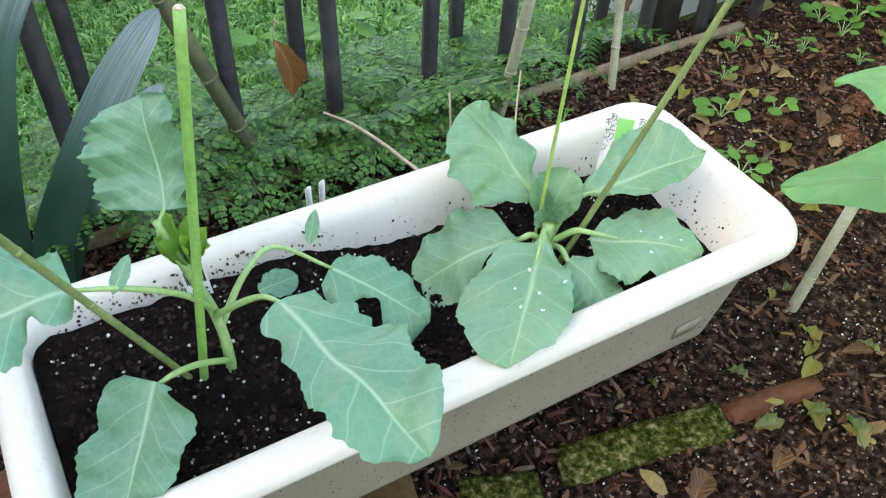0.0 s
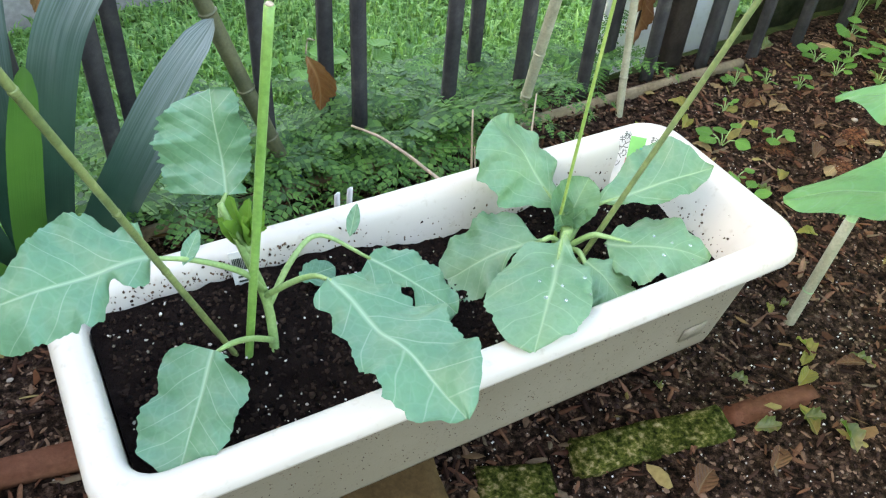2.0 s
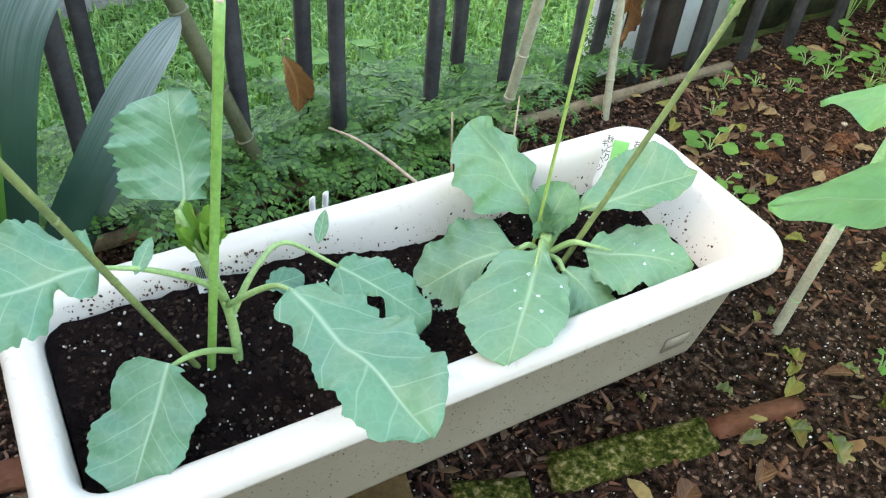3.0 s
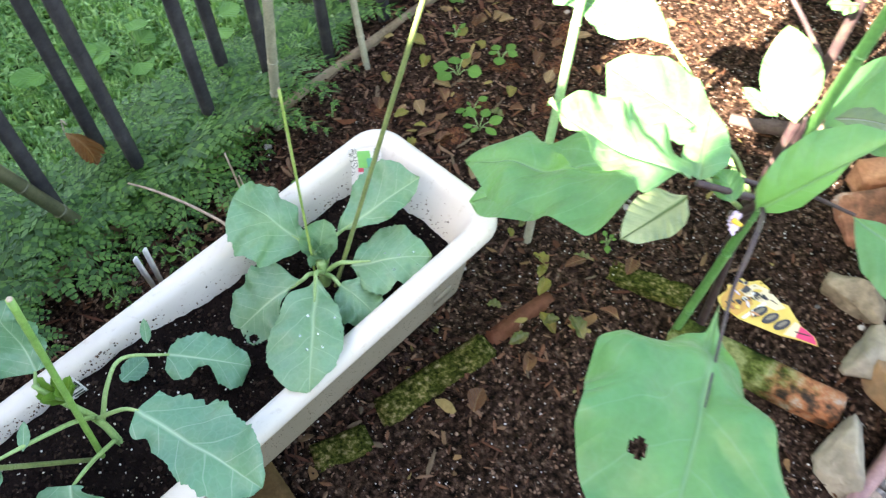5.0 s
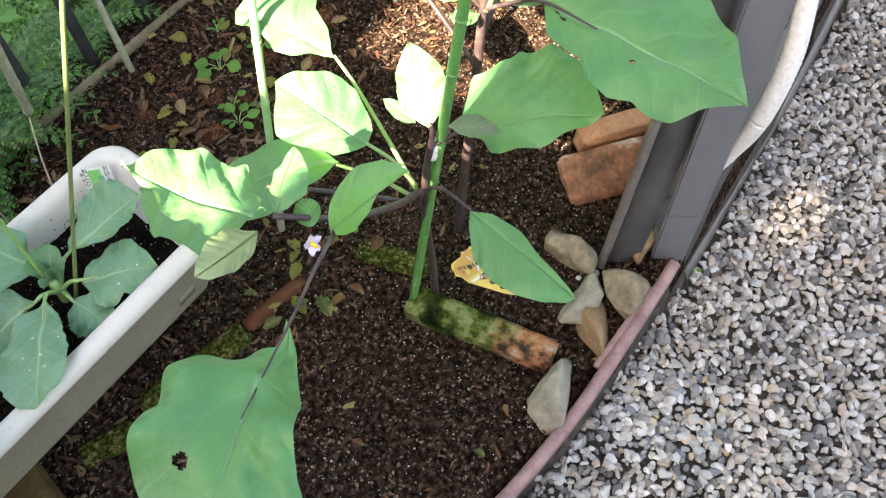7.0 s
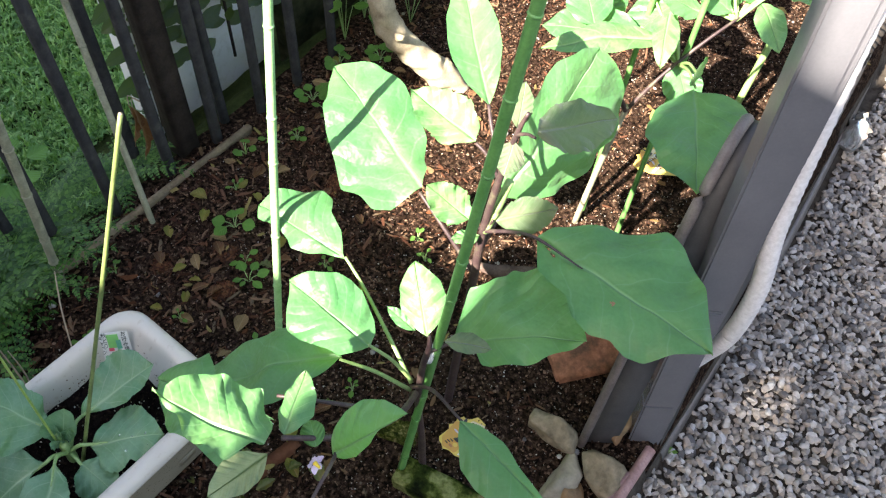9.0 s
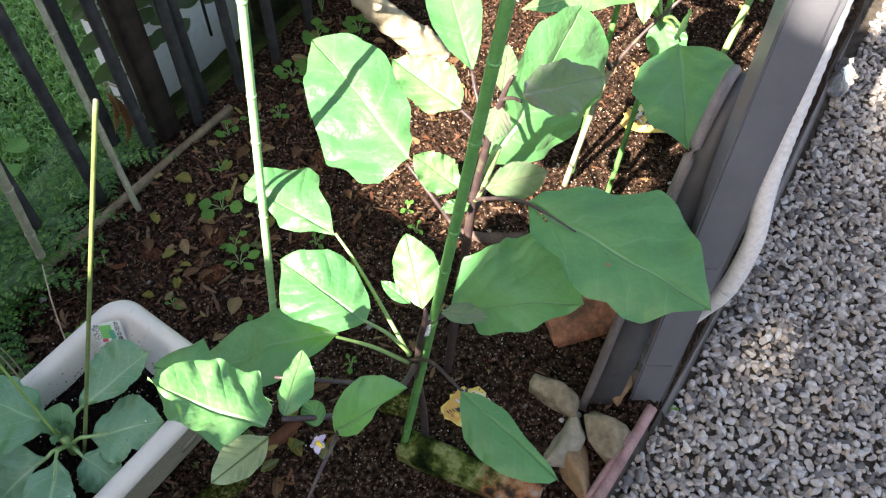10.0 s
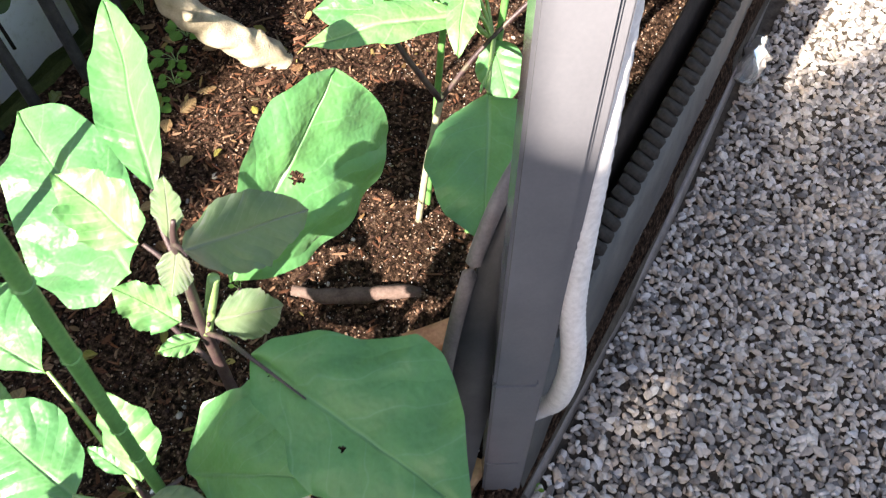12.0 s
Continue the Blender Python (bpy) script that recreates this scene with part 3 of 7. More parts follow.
def blade(b, t, normal, left, right, profile=EGG, profile_r=None, droop=0.0, cup=0.0, wave=0.004, teeth=0.0, lobes=0.0, nu=28, nv=16, seed=0, holes=(), skew=0.0, bm=None, curl=0.0, bend=0.0, pleat=0.006, ribs=6.0):
    """A leaf blade from b to t: half-widths left and right of the midrib as seen along it with the normal up."""
    bm = bm or bmesh.new()
    uvl = bm.loops.layers.uv.get("leaf") or bm.loops.layers.uv.new("leaf")
    b, t = Vector(b), Vector(t)
    ax = t - b
    ln = ax.length
    ax.normalize()
    nrm = Vector(normal)
    nrm = (nrm - ax * nrm.dot(ax)).normalized()
    lf = nrm.cross(ax)
    off = Vector((seed * 7.3, seed * 2.9, seed * 1.1))
    us = [i / nu for i in range(nu + 1)]
    vs = [-1 + 2 * j / nv for j in range(nv + 1)]
    pl, pr = profile, profile_r or profile
    fine = np.linspace(-0.06, 1.06, 225)
    kern = np.hanning(11) / np.hanning(11).sum()

    def rounded_off(prof):
        raw = np.interp(fine, [p[0] for p in prof], [p[1] for p in prof])
        raw[fine > 1] = -np.interp(2 - fine[fine > 1], [p[0] for p in prof], [p[1] for p in prof])
        return np.maximum(np.convolve(np.pad(raw, 5, mode='edge'), kern, 'valid'), 0.0)
    pl, pr = rounded_off(pl), rounded_off(pr)
    grid, uvs = [], {}
    for u in us:
        row = []
        for v in vs:
            side = left if v > 0 else right
            prof = pl if v > 0 else pr
            w = side * float(np.interp(u, fine, prof))
            k = 1 + lobes * math.sin(u * 17 + seed * 2 + (1.3 if v > 0 else 0)) * min(1, 4 * u * (1 - u))
            k += teeth * noise.noise(Vector((u * 26, 3.0 if v > 0 else 9.0, seed)))
            x = w * k * abs(v)
            edge = abs(v) ** 2
            s = 1 if v > 0 else -1
            uu = u + skew * v * u * (1 - u)
            pos = b + ax * (ln * uu) + lf * (s * x + bend * ln * 4 * u * (1 - u))
            fold = 1.1 * noise.noise(Vector((u * 2.6, s * 1.5, seed * 1.7)))
            h = cup * x * x / max(left, right) + droop * ln * (u * (1 - u) * 4 * 0.5) - curl * ln * u * u
            h += wave * edge * math.sin(u * 21 + seed + s * 1.7) * (0.4 + 0.6 * noise.noise(Vector((u * 6, s, seed))))
            h += pleat * ln * min(1.0, 3.5 * abs(v)) * (1 - 0.5 * abs(v)) * (abs(math.sin(math.pi * ribs * (u - 0.95 * x / ln) + (0.5 if v > 0 else 0) + fold)) - 0.5) * min(1, 5 * u * (1 - u)) - 0.010 * ln * math.exp(-(v * 6) ** 2)
            h += wave * (0.9 * noise.noise(pos * 22 + off) + 1.7 * noise.noise(pos * 9 + off))
            vert = bm.verts.new(pos + nrm * h)
            uvs[vert] = (u, s * x / max(ln, 1e-6))
            row.append(vert)
        grid.append(row)
    for i in range(nu):
        for j in range(nv):
            cu, cv = (us[i] + us[i + 1]) / 2, (vs[j] + vs[j + 1]) / 2
            if any(((cu - hu) / ru) ** 2 + ((cv - hv) / rv) ** 2 < 1 + 0.9 * noise.noise(Vector((cu * 150, cv * 60, seed))) for hu, hv, ru, rv in holes):
                continue
            quad = (grid[i][j], grid[i + 1][j], grid[i + 1][j + 1], grid[i][j + 1])
            f = bm.faces.new(quad)
            for lp in f.loops:
                lp[uvl].uv = uvs[lp.vert]
    return bm


# ---- ground ----
def gravel_level(x):
    return -0.045 - 0.07 * min(max(x - 0.75, -0.5), 1.2)


def edge_line(x):
    """Where the bed ends and the gravel begins."""
    return float(np.interp(x, [-2, 0.0, 0.35, 0.6, 0.82, 1.1, 1.2, 1.6, 2.6, 6], [0.35, 0.12, 0.0, -0.103, -0.155, -0.172, -0.18, -0.185, -0.15, -0.1]))


def level(x, y):
    e = edge_line(x)
    bed = 0.016 * noise.noise(Vector((x * 5, y * 5, 0))) + 0.008 * noise.noise(Vector((x * 17, y * 17, 3))) + 0.003 * noise.noise(Vector((x * 60, y * 60, 5)))
    low = gravel_level(x) - 0.012
    k = min(max((y - e + 0.02) / 0.03, 0), 1)
    drop = min(max((y - 0.975) / 0.22, 0), 1)
    return low * (1 - k) + bed * k - 0.20 * drop * drop * (3 - 2 * drop)


def make_ground():
    xs = [-60, -20, -6, -2, -1] + [-0.3 + 0.0125 * i for i in range(236)] + [3.2, 4.5, 8, 20, 60]
    ys = [-60, -20, -6, -2.5] + [-1.4 + 0.02 * i for i in range(55)] + [-0.3 + 0.0125 * i for i in range(101)] + [0.975 + 0.025 * i for i in range(40)] + [2.5, 6, 20, 60]
    bm = bmesh.new()
    grid = [[bm.verts.new((x, y, level(x, y))) for y in ys] for x in xs]
    for i in range(len(xs) - 1):
        for j in range(len(ys) - 1):
            f = bm.faces.new((grid[i][j], grid[i + 1][j], grid[i + 1][j + 1], grid[i][j + 1]))
            cx, cy = (xs[i] + xs[i + 1]) / 2, (ys[j] + ys[j + 1]) / 2
            f.material_index = 1 if cy < edge_line(cx) - 0.005 else 2 if cy > 0.97 else 0
    ob = part("ground", bm, "soil")
    ob.data.materials.append(M["grit"])
    ob.data.materials.append(M["undergrowth"])
    tagged(ob, "dark crumbly garden soil beside a gravel path", "ground", kind="structure")


make_ground()


def wall(name, x0, x1, y0, y1, z0, z1, material, label):
    bm = bmesh.new()
    bmesh.ops.create_cube(bm, size=1.0)
    bmesh.ops.scale(bm, vec=(x1 - x0, y1 - y0, z1 - z0), verts=bm.verts)
    bmesh.ops.translate(bm, vec=((x0 + x1) / 2, (y0 + y1) / 2, (z0 + z1) / 2), verts=bm.verts)
    bmesh.ops.bevel(bm, geom=bm.edges[:], offset=0.006, segments=2, affect='EDGES')
    return tagged(part(name, bm, material, smooth=False), label, "wall", kind="structure")


# unseen walls added in the west, their heights stepped to shape the sun's shade
wall("shade_wall_back_soil", -1.9, -1.5, 0.90, 1.10, -0.1, 2.575, "render_wall", "unseen added beige wall, shades the soil at the back")
wall("shade_wall_low_gap", -1.65, -1.5, 0.415, 0.90, -0.1, 2.42, "render_wall", "unseen added low beige wall, lets sun over onto the leaves")
wall("shade_wall_fence", -1.9, -1.5, 1.10, 3.4, -0.1, 3.0, "render_wall", "unseen added beige wall, shades the fence and grass")
wall("shade_wall_pipe", -1.9, -1.5, 0.14, 0.25, -0.1, 3.16, "render_wall", "unseen added beige wall, shades the pipe cover's lower part")
wall("shade_wall_leaves", -1.9, -1.5, 0.25, 0.415, -0.1, 3.4, "render_wall", "unseen added beige wall, shades the near aubergine leaves")
wall("shade_wall_path", -1.9, -1.5, -4.0, 0.14, -0.1, 1.85, "render_wall", "unseen added beige wall, blocks low sun beside the path")
wall("wall_north_kerb", -0.8, 0.95, 1.96, 2.08, -0.3, 0.10, "concrete", "low grey concrete wall behind the grass")
wall("wall_north_white", 1.245, 1.68, 1.22, 1.26, -0.3, 0.9, "white", "white painted board standing behind the fence")
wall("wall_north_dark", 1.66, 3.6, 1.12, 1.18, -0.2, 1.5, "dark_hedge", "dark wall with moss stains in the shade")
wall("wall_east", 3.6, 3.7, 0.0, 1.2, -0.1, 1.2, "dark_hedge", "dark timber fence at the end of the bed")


# ---- fence ----
def fence_y(x):
    return 0.955 - 0.045 * max(0.0, x - 0.8)


def make_fence():
    fence = base("fence", (0.8, 0.96, 0), "weathered grey picket fence with a low plank along its foot", "fence")
    inv = Matrix.Translation((-0.8, -0.96, 0))
    rnd = random.Random(4)

    def picket(x, y, w=0.021, d=0.016, tall=0.95, material="picket", name="picket", label=""):
        bm = block((w, d, tall + 0.2), 0.003, 0.0015, 2, rnd.random() * 9)
        lean = rnd.uniform(-0.012, 0.012)
        bmesh.ops.transform(bm, matrix=inv @ pose(x, y, -0.24, rnd.uniform(-0.8, 0.8), 0, rnd.uniform(-14, 14)) @ Matrix.Shear('XY', 4, (lean, 0)), verts=bm.verts)
        part(name, bm, material, fence, label)
    for x in (0.135, 0.215, 0.412, 0.552, 0.693, 0.826, 0.962, 1.105, 1.228, 1.360, 1.480, 1.60):
        picket(x, fence_y(x))
    for x, dy in ((0.255, 0.075), (0.53, 0.07), (0.782, 0.06), (1.075, 0.075), (1.285, 0.03)):
        picket(x, fence_y(x) + dy, 0.020)
    picket(1.172, fence_y(1.172) + 0.035, 0.050, 0.045, 1.1, "post", "fence_post", "thick dark brown timber post")
    for (xa, xb) in ((-0.3, 0.52), (0.53, 1.30)):
        bm = block((xb - xa, 0.013, 0.040), 0.002, 0.0025, 3, xa)
        xm = (xa + xb) / 2
        rz = math.degrees(math.atan2(fence_y(xb) - fence_y(xa), xb - xa))
        bmesh.ops.transform(bm, matrix=inv @ pose(xm, (fence_y(xa) + fence_y(xb)) / 2 - 0.026, -0.02, 8, 0, rz), verts=bm.verts)
        part("plank", bm, "board", fence, "weathered tan plank")


make_fence()


# ---- planter ----
def rounded(hx, hy, r, seg=7):
    out = []
    for cx, cy, a0 in ((hx - r, hy - r, 0), (-hx + r, hy - r, 90), (-hx + r, -hy + r, 180), (hx - r, -hy + r, 270)):
        for k in range(seg + 1):
            a = radians(a0 + 90 * k / seg)
            out.append((cx + r * math.cos(a), cy + r * math.sin(a)))
    return out


def shell(loops, hx, hy, rad):
    bm = bmesh.new()
    rings = []
    for inset, z, *more in loops:
        more = sum(more)
        rings.append([bm.verts.new((x - more - max(0.0, inset - 0.0315) if x < 0 else x, y, z)) for x, y in rounded(hx - inset - more, hy - inset, max(rad - inset * 0.6, 0.012))])
    for a, b in zip(rings, rings[1:]):
        n = len(a)
        for k in range(n):
            bm.faces.new((a[k], a[(k + 1) % n], b[(k + 1) % n], b[k]))
    return bm, rings


PLANTER = pose(0.424, 0.5195, 0, 0, 0, -2.8)
HX, HY = 0.348, 0.1265
SOIL = 0.163


def trough_level(x, y):
    """Height of the potting soil, heaped up at one end against the back."""
    heap_up = min(max((0.02 - x) / 0.14, 0.0), 1.0) * min(max((y + 0.10) / 0.13, 0.0), 1.0)
    z = SOIL + 0.027 * heap_up * heap_up * (3 - 2 * heap_up)
    return z + 0.008 * noise.noise(Vector((x * 11, y * 11, 1))) + 0.006 * noise.noise(Vector((x * 34, y * 34, 2)))


def make_planter():
    pl = base("planter", (0.424, 0.5195, 0.062), "long cream plastic planter trough filled with dark potting soil", "planter", rz=-2.8)
    dz = -0.062
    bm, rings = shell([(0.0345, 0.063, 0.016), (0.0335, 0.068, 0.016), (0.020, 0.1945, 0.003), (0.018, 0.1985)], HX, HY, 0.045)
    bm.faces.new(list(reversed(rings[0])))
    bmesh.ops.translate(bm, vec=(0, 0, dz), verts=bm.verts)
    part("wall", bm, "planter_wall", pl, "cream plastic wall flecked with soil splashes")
    bm, rings = shell([(0.018, 0.1985), (0.003, 0.1945), (0.0005, 0.1955), (0.0, 0.199), (0.0015, 0.2065), (0.005, 0.2115), (0.010, 0.2145), (0.016, 0.2155), (0.0225, 0.2145), (0.0275, 0.2105, 0.001), (0.0305, 0.203, 0.003), (0.0335, 0.190, 0.010), (0.0400, 0.155, 0.030), (0.046, 0.10, 0.045)], HX, HY, 0.045)
    bmesh.ops.translate(bm, vec=(0, 0, dz), verts=bm.verts)
    part("rim", bm, "planter", pl, "broad rounded cream rim and inner wall")
    bm = block((0.032, 0.0016, 0.022), 0.0005)
    bmesh.ops.transform(bm, matrix=pose(0.245, -HY + 0.0305, 0.088 + dz, 6.3), verts=bm.verts)
    part("sticker", bm, "sticker", pl, "small faded brown sticker")
    # soil: a lumpy sheet inside the trough
    bm = bmesh.new()
    nx, ny = 110, 40
    hx, hy = HX - 0.064, HY - 0.0345
    grid = []
    for i in range(nx + 1):
        row = []
        for j in range(ny + 1):
            x, y = -hx - 0.0305 + (2 * hx + 0.0305) * i / nx, -hy + 2 * hy * j / ny
            z = trough_level(x, y) + 0.003 * noise.noise(Vector((x * 90, y * 90, 2)))
            row.append(bm.verts.new((x, y, z + dz)))
        grid.append(row)
    for i in range(nx):
        for j in range(ny):
            bm.faces.new((grid[i][j], grid[i + 1][j], grid[i + 1][j + 1], grid[i][j + 1]))
    part("soil", bm, "potting", pl, "dark moist potting soil with white specks")
    return pl


planter = make_planter()


def brick(place, size, rz, material, label, rx=0.0, ry=0.0, seed=0):
    bm = block(size, 0.004, 0.0042 if material == "brick_moss" else 0.0022, 7, seed)
    ob = tagged(part("brick", bm, material), label, "brick", group="old bricks in the bed")
    ob.matrix_world = pose(*place, rx, ry, rz)
    return ob


brick((0.305, 0.425, 0.003), (0.21, 0.10, 0.060), 78, "brick_tan", "brown brick propping up the planter's underside")
brick((0.62, 0.55, 0.003), (0.10, 0.09, 0.059), 4, "brick_tan", "brown brick hidden under the planter")
brick((0.598, 0.370, -0.034), (0.190, 0.042, 0.044), -14, "brick_moss", "moss-covered brick half sunk in the soil", 4, 0, 3)
brick((0.435, 0.400, -0.038), (0.085, 0.040, 0.044), -22, "brick_moss", "broken moss-covered brick end in the soil", 0, 3, 5)
brick((0.755, 0.340, -0.0415), (0.125, 0.026, 0.048), -12, "brick_red", "thin red brick edge half sunk in the soil", 5, 0, 7)
brick((0.892, 0.035, -0.036), (0.245, 0.050, 0.060), 99, "brick_half", "long brick half orange and half green with moss", 0, 0, 9)
brick((0.925, 0.225, -0.047), (0.13, 0.045, 0.05), 105, "brick_moss", "mossy brick sunk in dark soil", 0, 2, 11)


# ---- plants in the planter ----
def stake(points, radius, material, label, name="garden_stake", knobs=0.0, sides=10, cut=True, steps=1, group="garden stakes"):
    a, b = Vector(points[0]), Vector(points[-1])
    n = max(2, int((b - a).length / 0.02))
    pts = [a.lerp(b, i / n) + (Vector((0, 0, 0)) if cut else 0.002 * noise.noise_vector(a.lerp(b, i / n) * 6)) for i in range(n + 1)]
    ob = base(name, a, label, "stake", group)
    bm = tube([p - a for p in pts], [radius, radius * 0.96], sides, curve=False, rough=0.05)
    pole = part("pole", bm, material, ob)
    ln = (b - a).length
    if knobs:
        d = (b - a).normalized()
        for k in range(1, int(ln / 0.11) + 1):
            c = d * min(0.11 * k + 0.02 * math.sin(k * 2.3 + a.x * 40), ln - 0.01)
            part("node_ring", tube([c - d * 0.002, c, c + d * 0.002], [radius * 1.02, radius * 1.16, radius * 1.02], sides, 2), material, pole)
    else:
        c = b - a
        d = c.normalized()
        part("cut_end", tube([c + d * 0.0002, c + d * 0.0012], [radius * 0.78, radius * 0.7], sides, 2), "twig", pole, "pale cut end")
    return ob


def plant(name, place, label, category="plant", group=""):
    return base(name, place, label, category, group)


def put(name, bm, material, parent, label="", smooth=True):
    """Geometry given in world places, put under a thing that stands at its own base."""
    bmesh.ops.transform(bm, matrix=parent.matrix_world.inverted(), verts=bm.verts)
    return part(name, bm, material, parent, label, smooth)


def stalk(parent, points, radii, material="stem_green", name="petiole", label=""):
    return put(name, tube(points, radii, 8, 6), material, parent, label)


def droplets(parent, ob_name, centres, seed):
    rnd = random.Random(seed)
    for c in centres:
        bm = bmesh.new()
        bmesh.ops.create_icosphere(bm, subdivisions=2, radius=rnd.uniform(0.0008, 0.0019))
        bmesh.ops.scale(bm, vec=(1, 1, 0.5), verts=bm.verts)
        bmesh.ops.translate(bm, vec=c, verts=bm.verts)
        put(ob_name, bm, "clear", parent)


BRASS2 = [(0, 0.12), (0.05, 0.40), (0.10, 0.50), (0.16, 0.46), (0.24, 0.78), (0.38, 0.96), (0.55, 1.0), (0.72, 0.92), (0.86, 0.68), (0.95, 0.36), (1, 0.0)]

broc = plant("broccoli_plant", (0.241, 0.520, 0.135), "young broccoli plant with blue-green lobed leaves in the planter")
stalk(broc, [(0.241, 0.520, 0.132), (0.246, 0.528, 0.185), (0.245, 0.534, 0.240), (0.232, 0.543, 0.300), (0.224, 0.552, 0.335)], [0.0046, 0.0044, 0.0042, 0.0035, 0.0025], name="stem")
put("leaf", blade((0.233, 0.566, 0.330), (0.247, 0.618, 0.392), (-0.35, -0.75, 0.62), 0.0485, 0.0254, [(0, 0), (0.012, 0.15), (0.058, 0.57), (0.093, 0.87), (0.146, 1), (0.354, 0.97), (0.459, 0.99), (0.641, 0.98), (0.742, 0.93), (0.832, 0.76), (0.922, 0.56), (0.961, 0.25), (1, 0)], profile_r=[(0, 0.62), (0.036, 0.63), (0.096, 0.49), (0.191, 0.74), (0.316, 0.92), (0.551, 1), (0.69, 0.82), (0.848, 0.81), (0.975, 0.66), (1, 0)], wave=0.014, teeth=0.13, pleat=0.0022, cup=-0.12, seed=1, nu=96, nv=32), "brassica", broc)
put("leaf", blade((0.276, 0.476, 0.297), (0.306, 0.326, 0.290), (-0.10, -0.20, 1), 0.0518, 0.0367, [(0, 0.56), (0.111, 0.58), (0.185, 0.77), (0.317, 0.81), (0.39, 1), (0.469, 1), (0.58, 0.86), (0.712, 0.87), (0.805, 0.76), (0.913, 0.47), (0.982, 0.2), (1, 0)], profile_r=[(0, 0), (0.04, 0.2), (0.053, 0.55), (0.113, 0.68), (0.17, 0.47), (0.241, 0.7), (0.401, 0.73), (0.542, 1), (0.637, 0.92), (0.724, 0.95), (0.859, 0.76), (0.957, 0.45), (1, 0.19)], wave=0.014, teeth=0.13, pleat=0.0022, droop=0.12, cup=-0.15, seed=2, nu=72, nv=32), "brassica", broc)
put("leaf", blade((0.160, 0.506, 0.346), (0.047, 0.502, 0.350), (0.1, -0.55, 0.85), 0.0344, 0.0456, [(0, 0), (0.024, 0.28), (0.083, 0.57), (0.158, 0.59), (0.218, 0.4), (0.228, 0.19), (0.276, 0.27), (0.308, 0.64), (0.393, 1), (0.539, 0.93), (0.704, 0.93), (0.783, 1), (0.907, 0.8), (1, 0.45)], profile_r=[(0, 0.55), (0.065, 0.54), (0.142, 0.58), (0.18, 0.66), (0.213, 0.89), (0.373, 1), (0.487, 0.96), (0.615, 0.67), (0.707, 0.53), (0.788, 0.35), (0.906, 0.2), (1, 0)], wave=0.014, teeth=0.13, pleat=0.0022, droop=0.10, cup=-0.1, seed=3, nu=72, nv=32), "brassica", broc)
put("leaf", blade((0.187, 0.488, 0.253), (0.128, 0.429, 0.196), (-0.25, -0.35, 0.9), 0.0339, 0.0403, [(0, 0), (0.025, 0.6), (0.034, 0.22), (0.149, 0.91), (0.268, 1), (0.441, 0.89), (0.608, 0.85), (0.833, 0.55), (0.969, 0.23), (1, 0)], profile_r=[(0, 0.57), (0.068, 0.87), (0.141, 0.98), (0.381, 0.84), (0.52, 1), (0.722, 0.97), (0.847, 0.79), (0.888, 0.5), (0.97, 0.17), (1, 0)], wave=0.010, teeth=0.05, pleat=0.0022, droop=0.10, cup=-0.2, seed=4, nu=72, nv=32), "brassica", broc)
put("leaf", blade((0.343, 0.541, 0.236), (0.404, 0.482, 0.191), (-0.25, -0.1, 0.95), 0.0326, 0.0301, [(0, 0), (0.008, 0.27), (0.094, 0.63), (0.343, 1), (0.685, 0.87), (0.923, 0.47), (1, 0)], profile_r=[(0, 0.56), (0.126, 0.92), (0.268, 0.79), (0.368, 0.3), (0.478, 0.21), (0.614, 0.78), (0.791, 1), (0.941, 0.77), (1, 0)], wave=0.008, teeth=0.13, pleat=0.0022, droop=0.25, cup=-0.3, seed=5, nu=72, nv=32), "brassica", broc)
put("leaf", blade((0.292, 0.575, 0.205), (0.330, 0.580, 0.200), (-0.3, -0.3, 0.9), 0.014, 0.014, BRASS2, wave=0.003, teeth=0.1, seed=6), "brassica", broc)
put("leaflet", blade((0.180, 0.505, 0.330), (0.198, 0.520, 0.345), (-0.3, -0.5, 0.8), 0.006, 0.006, OVAL, wave=0.002, seed=7, nu=12, nv=8), "brassica", broc)
put("leaflet", blade((0.335, 0.560, 0.250), (0.350, 0.575, 0.272), (-0.4, -0.5, 0.7), 0.006, 0.006, OVAL, wave=0.002, seed=8, nu=12, nv=8), "brassica", broc)
stalk(broc, [(0.240, 0.540, 0.290), (0.226, 0.550, 0.305), (0.226, 0.560, 0.320), (0.234, 0.567, 0.331)], [0.0035, 0.003, 0.0026, 0.0015])
stalk(broc, [(0.245, 0.532, 0.245), (0.260, 0.505, 0.278), (0.270, 0.488, 0.294), (0.277, 0.474, 0.298)], [0.0028, 0.0025, 0.0022, 0.0015])
stalk(broc, [(0.244, 0.534, 0.250), (0.225, 0.520, 0.290), (0.190, 0.508, 0.328), (0.158, 0.506, 0.346)], [0.0028, 0.0025, 0.0022, 0.0015])
stalk(broc, [(0.245, 0.527, 0.195), (0.220, 0.505, 0.232), (0.200, 0.490, 0.252), (0.186, 0.486, 0.253)], [0.0028, 0.0025, 0.0022, 0.0015])
stalk(broc, [(0.247, 0.534, 0.230), (0.275, 0.545, 0.262), (0.305, 0.555, 0.268), (0.345, 0.540, 0.236)], [0.003, 0.0026, 0.0022, 0.0015])
for k in range(7):
    a = k * 0.9
    put("bud_leaf", blade((0.238, 0.545, 0.292), (0.236 + 0.018 * math.cos(a), 0.541 + 0.014 * math.sin(a), 0.326 + 0.006 * (k % 3)), (math.cos(a + 2), -0.6, 0.6), 0.007, 0.007, BRASS2, wave=0.003, teeth=0.15, cup=0.6, seed=10 + k, nu=14, nv=8), "weed", broc, "tender yellow-green young leaf" if k == 0 else "")

